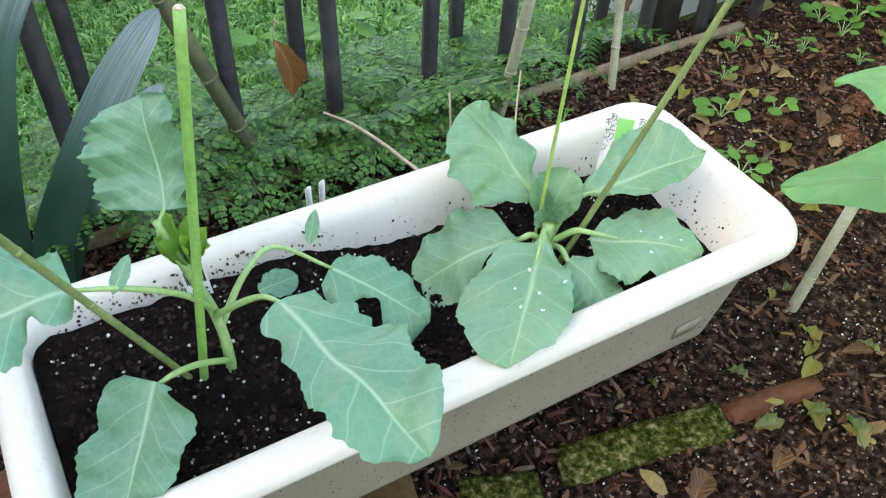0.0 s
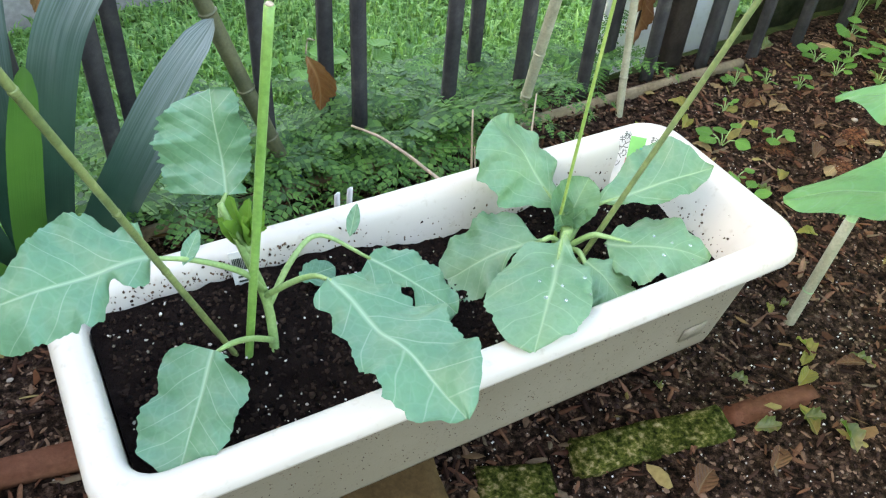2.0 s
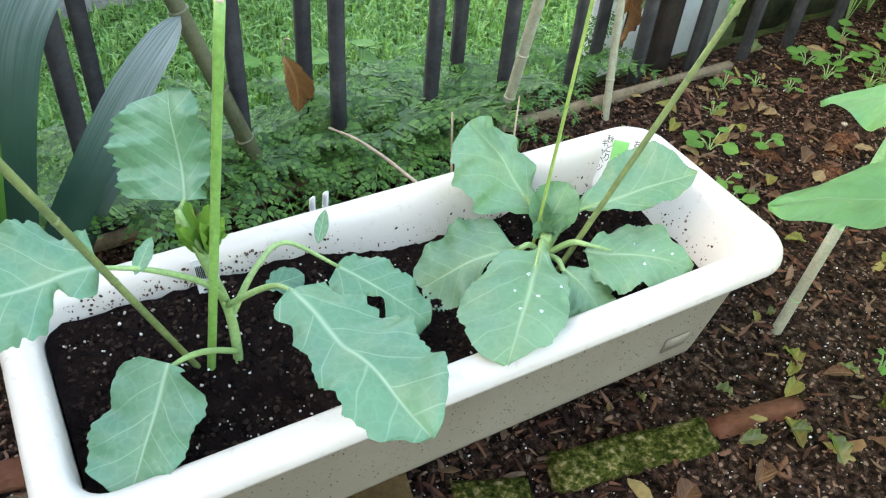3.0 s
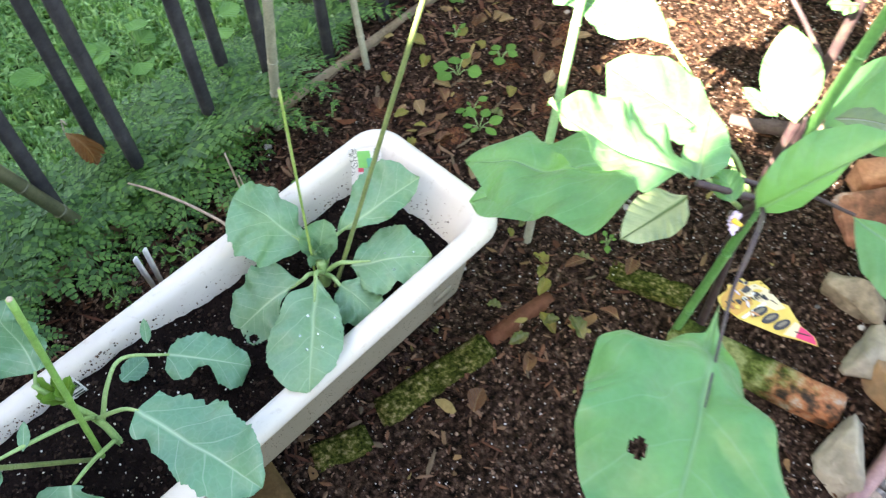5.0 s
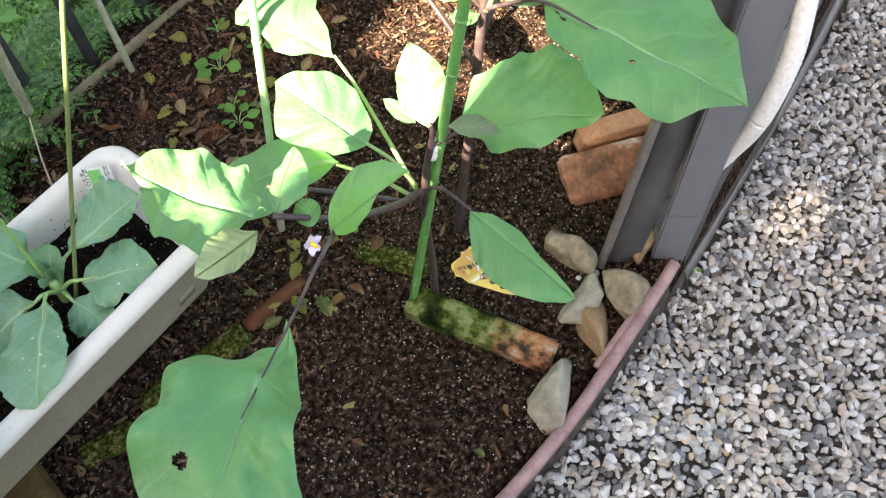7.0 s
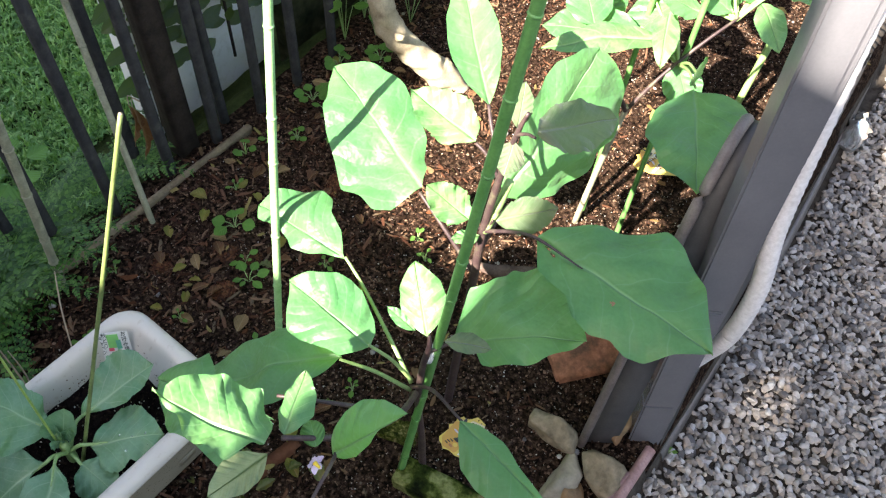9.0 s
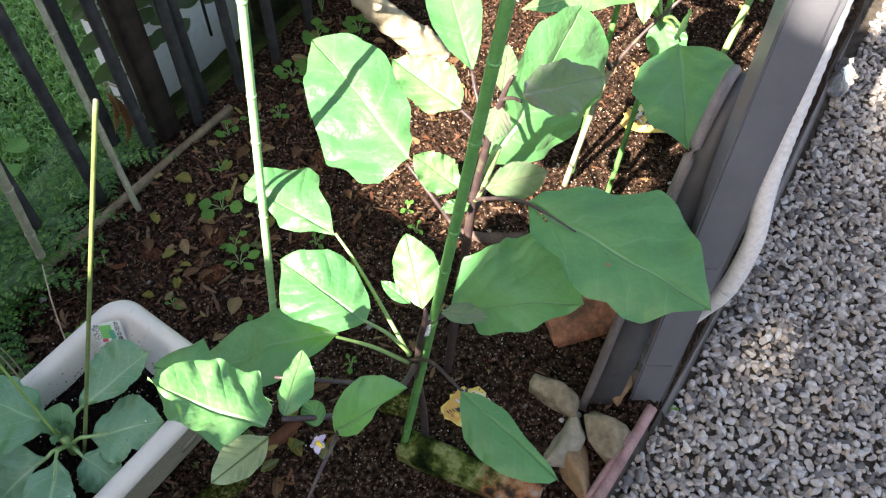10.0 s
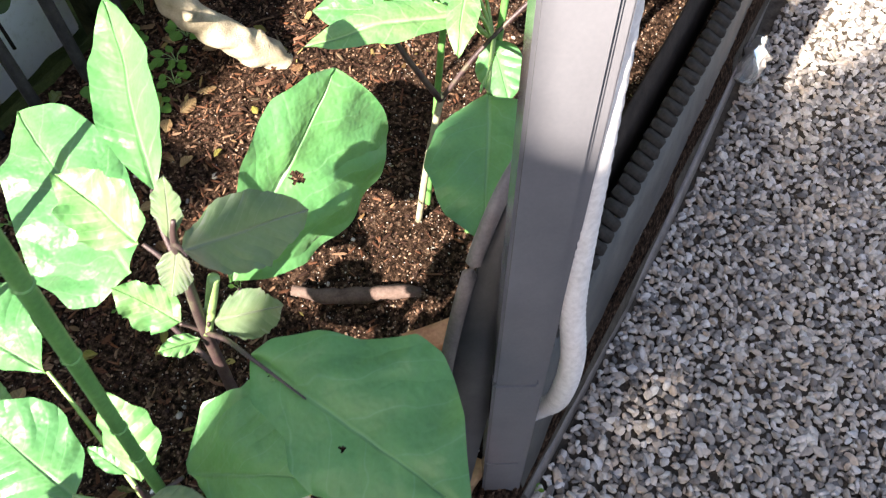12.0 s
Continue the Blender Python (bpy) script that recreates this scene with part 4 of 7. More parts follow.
cab = plant("cabbage_plant", (0.556, 0.520, 0.140), "young cabbage plant with round grey-green leaves and water drops", group="")
stalk(cab, [(0.552, 0.512, 0.128), (0.554, 0.514, 0.170), (0.556, 0.518, 0.205)], [0.007, 0.0075, 0.006], name="stem")
CAB = (
    ((0.5590, 0.5380, 0.2150), (0.5240, 0.6200, 0.2830), (0.40, -0.45, 0.80), 0.062, 0.050, [(0, 0.02), (0.06, 0.14), (0.16, 0.46), (0.30, 0.78), (0.45, 0.92), (0.58, 0.90), (0.68, 1.0), (0.82, 0.92), (0.93, 0.66), (1, 0.30)], dict(profile_r=[(0, 0.02), (0.08, 0.12), (0.20, 0.42), (0.36, 0.78), (0.52, 0.84), (0.64, 0.98), (0.80, 1.0), (0.92, 0.74), (1, 0.34)], seed=21, cup=-0.25)),
    ((0.594, 0.526, 0.213), (0.710, 0.485, 0.254), (-0.15, -0.35, 0.92), 0.0537, 0.0246, [(0, 0), (0.045, 0.14), (0.198, 0.37), (0.369, 0.71), (0.604, 1), (0.816, 0.86), (0.928, 0.57), (0.947, 0.27), (1, 0)], dict(profile_r=[(0, 0), (0.093, 0.02), (0.187, 0.29), (0.382, 0.75), (0.546, 1), (0.743, 0.81), (0.897, 0.59), (1, 0)], seed=22, cup=-0.1)),
    ((0.576, 0.484, 0.212), (0.652, 0.415, 0.207), (0.0, -0.1, 1), 0.059, 0.0456, [(0, 0), (0.06, 0.16), (0.162, 0.49), (0.324, 0.83), (0.547, 1), (0.715, 0.77), (0.878, 0.44), (0.97, 0.11), (1, 0)], dict(profile_r=[(0, 0), (0.069, 0.21), (0.133, 0.75), (0.294, 1), (0.474, 0.85), (0.552, 0.65), (0.656, 0.82), (0.813, 0.64), (0.922, 0.25), (1, 0)], seed=23, cup=-0.2)),
    ((0.531, 0.497, 0.220), (0.422, 0.391, 0.239), (-0.05, -0.15, 1), 0.0365, 0.0545, [(0, 0), (0.08, 0.15), (0.166, 0.48), (0.34, 0.78), (0.537, 1), (0.694, 1), (0.865, 0.68), (0.956, 0.33), (1, 0)], dict(profile_r=[(0, 0), (0.09, 0.15), (0.161, 0.57), (0.392, 0.85), (0.644, 1), (0.764, 0.91), (0.903, 0.67), (1, 0.36)], seed=24, cup=-0.25)),
    ((0.522, 0.515, 0.204), (0.423, 0.548, 0.172), (-0.15, -0.2, 0.95), 0.0332, 0.0548, [(0, 0), (0.156, 0.01), (0.362, 0.41), (0.605, 1), (0.863, 0.97), (0.958, 0.55), (1, 0)], dict(profile_r=[(0, 0), (0.071, 0.21), (0.103, 0.56), (0.208, 0.84), (0.404, 1), (0.597, 0.82), (0.77, 0.77), (0.936, 0.45), (1, 0)], seed=25, cup=-0.25)),
    ((0.552, 0.480, 0.190), (0.553, 0.420, 0.184), (0.0, -0.1, 1), 0.030, 0.034, ROUND, dict(seed=26, cup=-0.1)),
)
for b_, t_, n_, wl, wr, prof, kw in CAB:
    put("leaf", blade(b_, t_, n_, wl, wr, prof, wave=0.012, teeth=0.08, droop=0.08, pleat=0.0022, nu=56, nv=28, **kw), "cabbage", cab)
    stalk(cab, [(0.555, 0.515, 0.180), Vector((0.555, 0.515, 0.200)).lerp(Vector(b_), 0.6), b_, Vector(b_).lerp(Vector(t_), 0.25) + Vector((0, 0, -0.001))], [0.0034, 0.0030, 0.0026, 0.001])
for k, (dx, dy, dz) in enumerate(((0.030, 0.010, 0.046), (0.004, 0.016, 0.030), (0.014, -0.010, 0.026), (-0.010, 0.002, 0.022))):
    b_ = Vector((0.558, 0.525, 0.200))
    t_ = b_ + Vector((dx, dy, dz))
    put("heart_leaf", blade(b_, t_, (-dx - 0.45, -dy - 0.5, 0.5), 0.026 if k == 0 else 0.010, 0.022 if k == 0 else 0.010, ROUND, wave=0.004, teeth=0.12, cup=0.9, seed=31 + k, nu=20, nv=12), "cabbage", cab, "small upright inner leaf" if k == 0 else "")
droplets(cab, "water_drop", [(0.455, 0.438, 0.2475), (0.47, 0.425, 0.246), (0.448, 0.42, 0.247), (0.48, 0.452, 0.243), (0.50, 0.43, 0.238), (0.462, 0.41, 0.246), (0.49, 0.41, 0.240), (0.62, 0.44, 0.2215), (0.635, 0.43, 0.220), (0.61, 0.455, 0.222), (0.60, 0.43, 0.222), (0.625, 0.415, 0.218)], 5)

stake([(0.2145, 0.536, 0.10), (0.2575, 0.504, 0.509)], 0.0036, "stake_fresh", "hollow pale green plant stem used as a stake in the planter")
stake([(0.234, 0.550, 0.12), (0.052, 0.3968, 0.708)], 0.0026, "bamboo_green", "slanting olive bamboo cane in the planter", knobs=0.10)
stake([(0.5470, 0.5278, 0.10), (0.5682, 0.5314, 0.487)], 0.0017, "stake_pale", "thin yellow-green cane beside the cabbage")
stake([(0.5358, 0.5068, 0.10), (0.7848, 0.4453, 0.731)], 0.0029, "bamboo_green", "slanting olive green cane beside the cabbage")

# plant tags
tag = base("plant_tag", (0.257, 0.609, 0.15), "white plastic plant tag with a barcode stuck in the soil", "plant tag", rz=-12)
bm = block((0.020, 0.0012, 0.112), 0.0003)
bmesh.ops.transform(bm, matrix=pose(0, 0, -0.025, 5, -4), verts=bm.verts)
strip = part("strip", bm, "lab_white", tag, smooth=False)
rnd = random.Random(3)
for k in range(11):
    bm = block((0.0006 + 0.0008 * rnd.random(), 0.0006, 0.016), 0)
    bmesh.ops.transform(bm, matrix=pose(0, 0, -0.025, 5, -4) @ pose(-0.0075 + 0.0015 * k, -0.0011, 0.088), verts=bm.verts)
    part("barcode_bar", bm, "lab_dark", strip, smooth=False)
for k in range(3):
    bm = block((0.013, 0.0006, 0.002), 0)
    bmesh.ops.transform(bm, matrix=pose(0, 0, -0.025, 5, -4) @ pose(0.001, -0.0011, 0.078 - 0.006 * k), verts=bm.verts)
    part("print_bar", bm, "lab_dark", strip, smooth=False)


def text_part(body, size, m, parent, material="lab_dark", name="lettering"):
    cu = bpy.data.curves.new(name, 'FONT')
    cu.body, cu.size, cu.align_x, cu.align_y = body, size, 'CENTER', 'CENTER'
    cu.extrude = 0.0002
    tmp = new("lettering_source", cu)
    me = bpy.data.meshes.new_from_object(tmp.evaluated_get(bpy.context.evaluated_depsgraph_get()))
    bpy.data.objects.remove(tmp)
    me.materials.append(M[material])
    ob = new(name, me)
    ob.parent = parent
    ob.matrix_local = m
    return ob


# seedling card on the planter's inside corner
card = base("seed_label", (0.6985, 0.5755, 0.150), "white and green printed plant label in the planter's corner", "plant label", rz=-45)
face = pose(0, 0, 0, 70, 0, 0) @ Matrix.Diagonal((0.72, 0.88, 1, 1))
for name, w, hh, x, z, dp, mat in (("card", 0.062, 0.085, 0, 0.045, 0.0010, "lab_white"), ("green_panel", 0.024, 0.030, -0.002, 0.068, 0.0016, "lab_green"), ("teal_panel", 0.010, 0.020, 0.008, 0.060, 0.0019, "lab_teal"), ("pink_mark", 0.011, 0.007, -0.010, 0.050, 0.0019, "lab_pink")):
    bm = block((w, hh, dp), 0)
    bmesh.ops.transform(bm, matrix=face @ pose(x, z, 0), verts=bm.verts)
    sheet_part = part(name, bm, mat, card if name == "card" else printed, smooth=False)
    if name == "card":
        printed = sheet_part
for body, x, z, s in (("秋どり", -0.019, 0.066, 0.0115), ("キャベツ", -0.0265, 0.060, 0.0105), ("お好み焼", 0.0215, 0.066, 0.0112)):
    for i, ch in enumerate(body):
        text_part(ch, s, face @ pose(x, z + 0.016 - i * s * 1.02, 0.0013), printed)
# pale peg and twigs behind the planter
peg = base("plant_marker", (0.43, 0.770, 0.0), "pale grey plastic plant marker stuck in the soil", "plant marker")
for x in (-0.0065, 0.0065):
    bm = block((0.009, 0.004, 0.125), 0.0015)
    bmesh.ops.transform(bm, matrix=pose(0.010 + x, 0.026, -0.01, 8, -6 + 200 * x, 20), verts=bm.verts)
    part("prong", bm, "lab_white", peg)
for pts, rr in (([(0.545, 0.705, 0.11), (0.535, 0.760, 0.125), (0.515, 0.830, 0.130), (0.500, 0.885, 0.120)], 0.0022), ([(0.590, 0.720, 0.02), (0.600, 0.745, 0.09), (0.603, 0.762, 0.188)], 0.0016), ([(0.60, 0.735, 0.02), (0.61, 0.75, 0.08), (0.612, 0.762, 0.13)], 0.0013), ([(0.68, 0.72, 0.04), (0.72, 0.78, 0.09), (0.76, 0.83, 0.13)], 0.0015)):
    tw = base("dry_twig", pts[0], "thin dry pale twig behind the planter", "twig", "dry twigs")
    if pts[0][2] > 0.05:
        pts = [(pts[0][0] + 0.004, pts[0][1] - 0.004, 0.0)] + pts
    put("twig", tube(pts, [rr, rr, rr * 0.7], 6, 6), "twig", tw)

# ---- canes and poles along the fence ----
def from_to(z0, d, a, b):
    z0, d = Vector((*z0, 0)), Vector(d)
    return [z0 + d * (a / d.z), z0 + d * (b / d.z)]


stake(from_to((0.438, 0.939), (-0.296, 0.058, 0.953), -0.03, 0.75), 0.0105, "bamboo_brown", "thick slanting olive bamboo pole tied at its foot", "bamboo_pole", 0.08, 12)
bm = tube([(0.436 + 0.0135 * math.cos(a), 0.940 + 0.0135 * math.sin(a), 0.014 + 0.002 * math.sin(2 * a)) for a in [i * 2 * math.pi / 16 for i in range(17)]], [0.0022, 0.0022], 6, 2)
tagged(part("blue_tie", bm, "blue_tie"), "blue plastic tie round the pole's foot", "tie")
stake([(0.776, 0.895, -0.03), (0.800, 0.800, 0.60)], 0.0080, "bamboo_grey", "grey-green bamboo cane leaning at the fence", "bamboo_cane", 0.1)
stake([(0.985, 0.872, -0.03), (1.06, 1.02, 0.55)], 0.0065, "bamboo_grey", "thin grey bamboo cane leaning on the fence", "bamboo_cane", 0.1)


# ---- aubergine plants ----
stake([(0.8715, 0.1544, -0.03), (0.9777, 0.0532, 1.22)], 0.0063, "stake_green", "tall green plastic-coated garden stake beside the aubergine", knobs=0.05, sides=12)
long_stake = stake([(0.858, 0.411, -0.03), (1.058, 0.427, 1.22)], 0.0060, "stake_lit_pale", "tall green plastic-coated garden stake in the bed, coloured pale as if sunlit", knobs=0.05, sides=12)
put("grey_foot", tube([(0.858, 0.411, -0.03), (0.889, 0.4135, 0.165)], [0.0066, 0.0064], 12, 4), "bamboo_grey", long_stake, "grey lower end of the stake")
stake([(1.545, 0.105, -0.02), (1.660, 0.118, 0.55)], 0.0055, "stake_green", "green garden stake in the far part of the bed")
stake([(1.560, 0.195, -0.02), (1.64, 0.20, 0.52)], 0.0055, "stake_green", "green garden stake in the far part of the bed")

aub = plant("aubergine_plant", (0.880, 0.150, 0.0), "aubergine plant with big lobed leaves and a violet flower")
stalk(aub, [(0.905, 0.128, -0.01), (0.902, 0.130, 0.12), (0.895, 0.134, 0.25), (0.894, 0.130, 0.36), (0.897, 0.122, 0.43), (0.899, 0.124, 0.455)], [0.0065, 0.006, 0.0055, 0.005, 0.004, 0.002], "stem_purple", "stem")
OVAL2 = [(0, 0.0), (0.04, 0.18), (0.15, 0.55), (0.3, 0.88), (0.45, 1.0), (0.6, 0.97), (0.75, 0.84), (0.87, 0.64), (0.95, 0.40), (1, 0.0)]
# base, tip, normal, half-widths, profile, other settings, material
AUB = (
    ((0.594, 0.070, 0.550), (0.386, -0.006, 0.585), (-0.05, 0.05, 1), 0.0656, 0.0768, [(0, 0), (0.056, 0.12), (0.168, 0.3), (0.301, 0.49), (0.404, 0.62), (0.528, 0.75), (0.609, 0.87), (0.662, 1), (0.722, 0.99), (0.754, 0.68), (0.803, 0.46), (0.886, 0.4), (0.967, 0.17), (1, 0)], dict(profile_r=[(0, 0), (0.084, 0.07), (0.1, 0.27), (0.175, 0.65), (0.319, 0.98), (0.436, 1), (0.569, 0.95), (0.648, 0.96), (0.74, 0.84), (0.843, 0.6), (0.913, 0.46), (0.972, 0.21), (1, 0)], wave=0.026, pleat=0.010, droop=0.06, cup=-0.25, nu=120, nv=64, holes=((0.644, -0.446, 0.024, 0.075),), seed=41), "egg_leaf"),
    ((0.641, 0.136, 0.590), (0.609, 0.247, 0.619), (0.28, -0.19, 0.94), 0.0269, 0.058, [(0, 0), (0.027, 0.17), (0.097, 0.25), (0.206, 1), (0.405, 0.9), (0.597, 0.94), (0.732, 0.35), (0.893, 0.13), (1, 0)], dict(profile_r=[(0, 0.28), (0.017, 0.49), (0.131, 0.67), (0.232, 1), (0.456, 0.91), (0.711, 0.72), (0.876, 0.37), (1, 0)], wave=0.011, pleat=0.004, cup=-0.1, seed=42, nu=64, nv=28), "egg_curled"),
    ((0.666, 0.138, 0.566), (0.732, 0.167, 0.572), (-0.5, 0.1, 0.8), 0.018, 0.020, EGG, dict(wave=0.004, cup=-0.5, seed=43), "egg_curled"),
    ((0.687, 0.183, 0.512), (0.666, 0.371, 0.406), (0.05, 0.2, 1), 0.0693, 0.0537, [(0, 0), (0.042, 0.64), (0.065, 0.89), (0.135, 1), (0.265, 0.91), (0.45, 0.78), (0.58, 0.84), (0.705, 0.66), (0.848, 0.34), (1, 0)], dict(profile_r=[(0, 0), (0.141, 0.01), (0.378, 0.02), (0.513, 0.36), (0.77, 1), (0.874, 0.7), (0.957, 0.39), (1, 0)], wave=0.010, droop=0.08, cup=-0.15, seed=44, nu=64, nv=28), "egg_leaf"),
    ((0.842, 0.228, 0.375), (0.710, 0.402, 0.270), (0.0, 0.3, 1), 0.060, 0.060, OVAL2, dict(wave=0.008, lobes=0.04, droop=0.05, seed=45, nu=64, nv=28), "egg_leaf"),
    ((0.861, 0.190, 0.412), (0.872, 0.339, 0.417), (-0.2, -0.05, 1), 0.0524, 0.0552, [(0, 0), (0.036, 0.2), (0.14, 0.7), (0.297, 0.74), (0.525, 0.99), (0.698, 1), (0.839, 0.54), (1, 0)], dict(profile_r=[(0, 0), (0.039, 0.31), (0.165, 0.59), (0.428, 0.95), (0.584, 1), (0.723, 0.89), (0.898, 0.48), (1, 0)], wave=0.008, droop=0.05, cup=-0.2, seed=46, nu=64, nv=28), "egg_leaf"),
    ((0.945, 0.303, 0.417), (0.948, 0.468, 0.406), (-0.25, 0.0, 1), 0.0293, 0.0692, [(0, 0), (0.09, 0.24), (0.275, 0.71), (0.459, 1), (0.535, 0.72), (0.673, 0.48), (0.82, 0.62), (0.925, 0.6), (1, 0)], dict(profile_r=[(0, 0), (0.057, 0.17), (0.18, 0.44), (0.35, 0.65), (0.467, 0.95), (0.601, 1), (0.813, 0.65), (0.978, 0.35), (1, 0)], wave=0.010, droop=0.05, cup=-0.3, seed=47, nu=64, nv=28), "egg_leaf"),
    ((0.901, 0.131, 0.440), (0.954, 0.188, 0.500), (-0.7, -0.2, 0.7), 0.031, 0.031, OVAL, dict(wave=0.006, cup=-0.35, seed=48, nu=32, nv=18), "egg_curled"),
    ((0.905, 0.150, 0.432), (0.905, 0.196, 0.446), (-0.3, 0, 1), 0.010, 0.010, OVAL, dict(wave=0.003, seed=49, nu=14, nv=10), "egg_leaf"),
    ((0.933, 0.112, 0.425), (0.992, -0.040, 0.492), (-0.15, 0.15, 1), 0.1023, 0.0412, [(0, 0), (0.011, 0.26), (0.05, 0.68), (0.177, 0.76), (0.353, 0.81), (0.385, 0.93), (0.599, 1), (0.791, 0.77), (0.927, 0.38), (1, 0)], dict(profile_r=[(0, 0), (0.205, 0.51), (0.272, 0.97), (0.401, 1), (0.683, 0.79), (0.87, 0.39), (1, 0)], wave=0.010, droop=0.06, cup=-0.1, seed=50, nu=64, nv=28), "egg_leaf"),
    ((0.896, 0.099, 0.470), (0.920, 0.046, 0.474), (-0.2, 0, 1), 0.015, 0.013, OVAL, dict(wave=0.004, droop=0.2, seed=51, nu=16, nv=10), "egg_young"),
    ((0.687, 0.091, 0.543), (0.738, 0.034, 0.627), (-0.6, -0.1, 0.8), 0.0333, 0.0132, [(0, 0), (0.069, 0.48), (0.338, 0.94), (0.584, 1), (0.834, 0.67), (0.955, 0.22), (1, 0)], dict(profile_r=[(0, 0), (0.143, 0.75), (0.29, 1), (0.55, 0.6), (0.716, 0.03), (0.885, 0.03), (1, 0)], wave=0.004, droop=0.2, cup=-0.4, seed=52, nu=30, nv=18), "egg_leaf"),
    ((0.841, 0.034, 0.428), (0.812, -0.115, 0.418), (-0.1, 0, 1), 0.0202, 0.0433, [(0, 0), (0.121, 0.6), (0.361, 1), (0.564, 0.63), (0.747, 0.42), (0.921, 0.27), (1, 0)], dict(profile_r=[(0, 0), (0.08, 0.35), (0.275, 0.91), (0.461, 1), (0.66, 0.91), (0.858, 0.59), (0.975, 0.26), (1, 0)], wave=0.004, droop=0.08, cup=-0.3, seed=53, nu=36, nv=20), "egg_leaf"),
    ((0.639, 0.133, 0.576), (0.574, 0.149, 0.572), (0.1, -0.1, 1), 0.021, 0.019, OVAL, dict(wave=0.004, cup=0.4, seed=54, nu=24, nv=14), "egg_pale"),
    ((0.681, 0.110, 0.545), (0.696, 0.130, 0.556), (-0.3, 0, 1), 0.013, 0.013, ROUND, dict(wave=0.002, seed=55, nu=14, nv=10), "egg_leaf"),
)
for b_, t_, n_, wl, wr, prof, kw, mat in AUB:
    put("leaf", blade(b_, t_, n_, wl, wr, prof, **kw), mat, aub)
for pts, rr, mat in (
    ([(0.886, 0.140, 0.290), (0.845, 0.105, 0.400), (0.780, 0.085, 0.475), (0.715, 0.098, 0.525), (0.662, 0.136, 0.566)], [0.005, 0.0042, 0.004, 0.0036, 0.0028], "stem_purple"),
    ([(0.706, 0.100, 0.530), (0.680, 0.085, 0.552), (0.640, 0.075, 0.556), (0.599, 0.066, 0.550), (0.50, 0.035, 0.574)], [0.0026, 0.0022, 0.0019, 0.0016, 0.0006], "stem_purple"),
    ([(0.888, 0.142, 0.330), (0.875, 0.165, 0.380), (0.861, 0.192, 0.412)], [0.003, 0.0026, 0.0022], "stem_green"),
    ([(0.888, 0.142, 0.320), (0.915, 0.210, 0.365), (0.935, 0.265, 0.400), (0.947, 0.303, 0.417)], [0.0032, 0.0028, 0.0024, 0.002], "stem_green"),
    ([(0.888, 0.142, 0.310), (0.870, 0.095, 0.385), (0.841, 0.034, 0.428)], [0.003, 0.0026, 0.0018], "stem_purple"),
    ([(0.887, 0.143, 0.300), (0.862, 0.185, 0.345), (0.838, 0.225, 0.370)], [0.0032, 0.0028, 0.002], "stem_green"),
    ([(0.790, 0.088, 0.465), (0.750, 0.140, 0.490), (0.712, 0.200, 0.500)], [0.003, 0.0026, 0.002], "stem_purple"),
    ([(0.897, 0.124, 0.415), (0.912, 0.112, 0.422), (0.930, 0.102, 0.427)], [0.003, 0.0026, 0.002], "stem_purple"),
    ([(0.730, 0.093, 0.518), (0.708, 0.088, 0.535), (0.690, 0.085, 0.548)], [0.0022, 0.002, 0.0016], "stem_purple"),
):
    stalk(aub, pts, rr, mat)
put("tie", tube([(0.900, 0.124, 0.388), (0.904, 0.122, 0.402), (0.906, 0.121, 0.418)], [0.0052, 0.0058, 0.0050], 8, 3, rough=0.6), "lab_white", aub, "white plastic tape tying stem to stake")
# violet flower with yellow stamens
fl = Vector((0.668, 0.102, 0.540))
flower = put("flower", tube([fl + Vector((0.006, 0.004, 0.004)), fl + Vector((0.003, 0.002, 0.002)), fl], [0.0016, 0.0028, 0.0036], 8, 3), "stem_purple", aub, "violet flower with yellow stamens")
for k in range(5):
    a = k * 2 * math.pi / 5
    d = Vector((math.cos(a) * 0.8, -0.25 + math.sin(a) * 0.4, math.sin(a))).normalized()
    put("petal", blade(fl, fl + d * 0.012, (-0.3, -0.75, 0.6), 0.0038, 0.0038, OVAL, wave=0.002, seed=60 + k, nu=10, nv=8), "petal", aub, "violet petal" if k == 0 else "").parent = flower
put("stamen", tube([fl + Vector((0, -0.001, 0.002)), fl + Vector((-0.001, -0.009, 0.002))], [0.0026, 0.0014], 8, 3), "yellow", aub, "yellow stamen cone").parent = flower

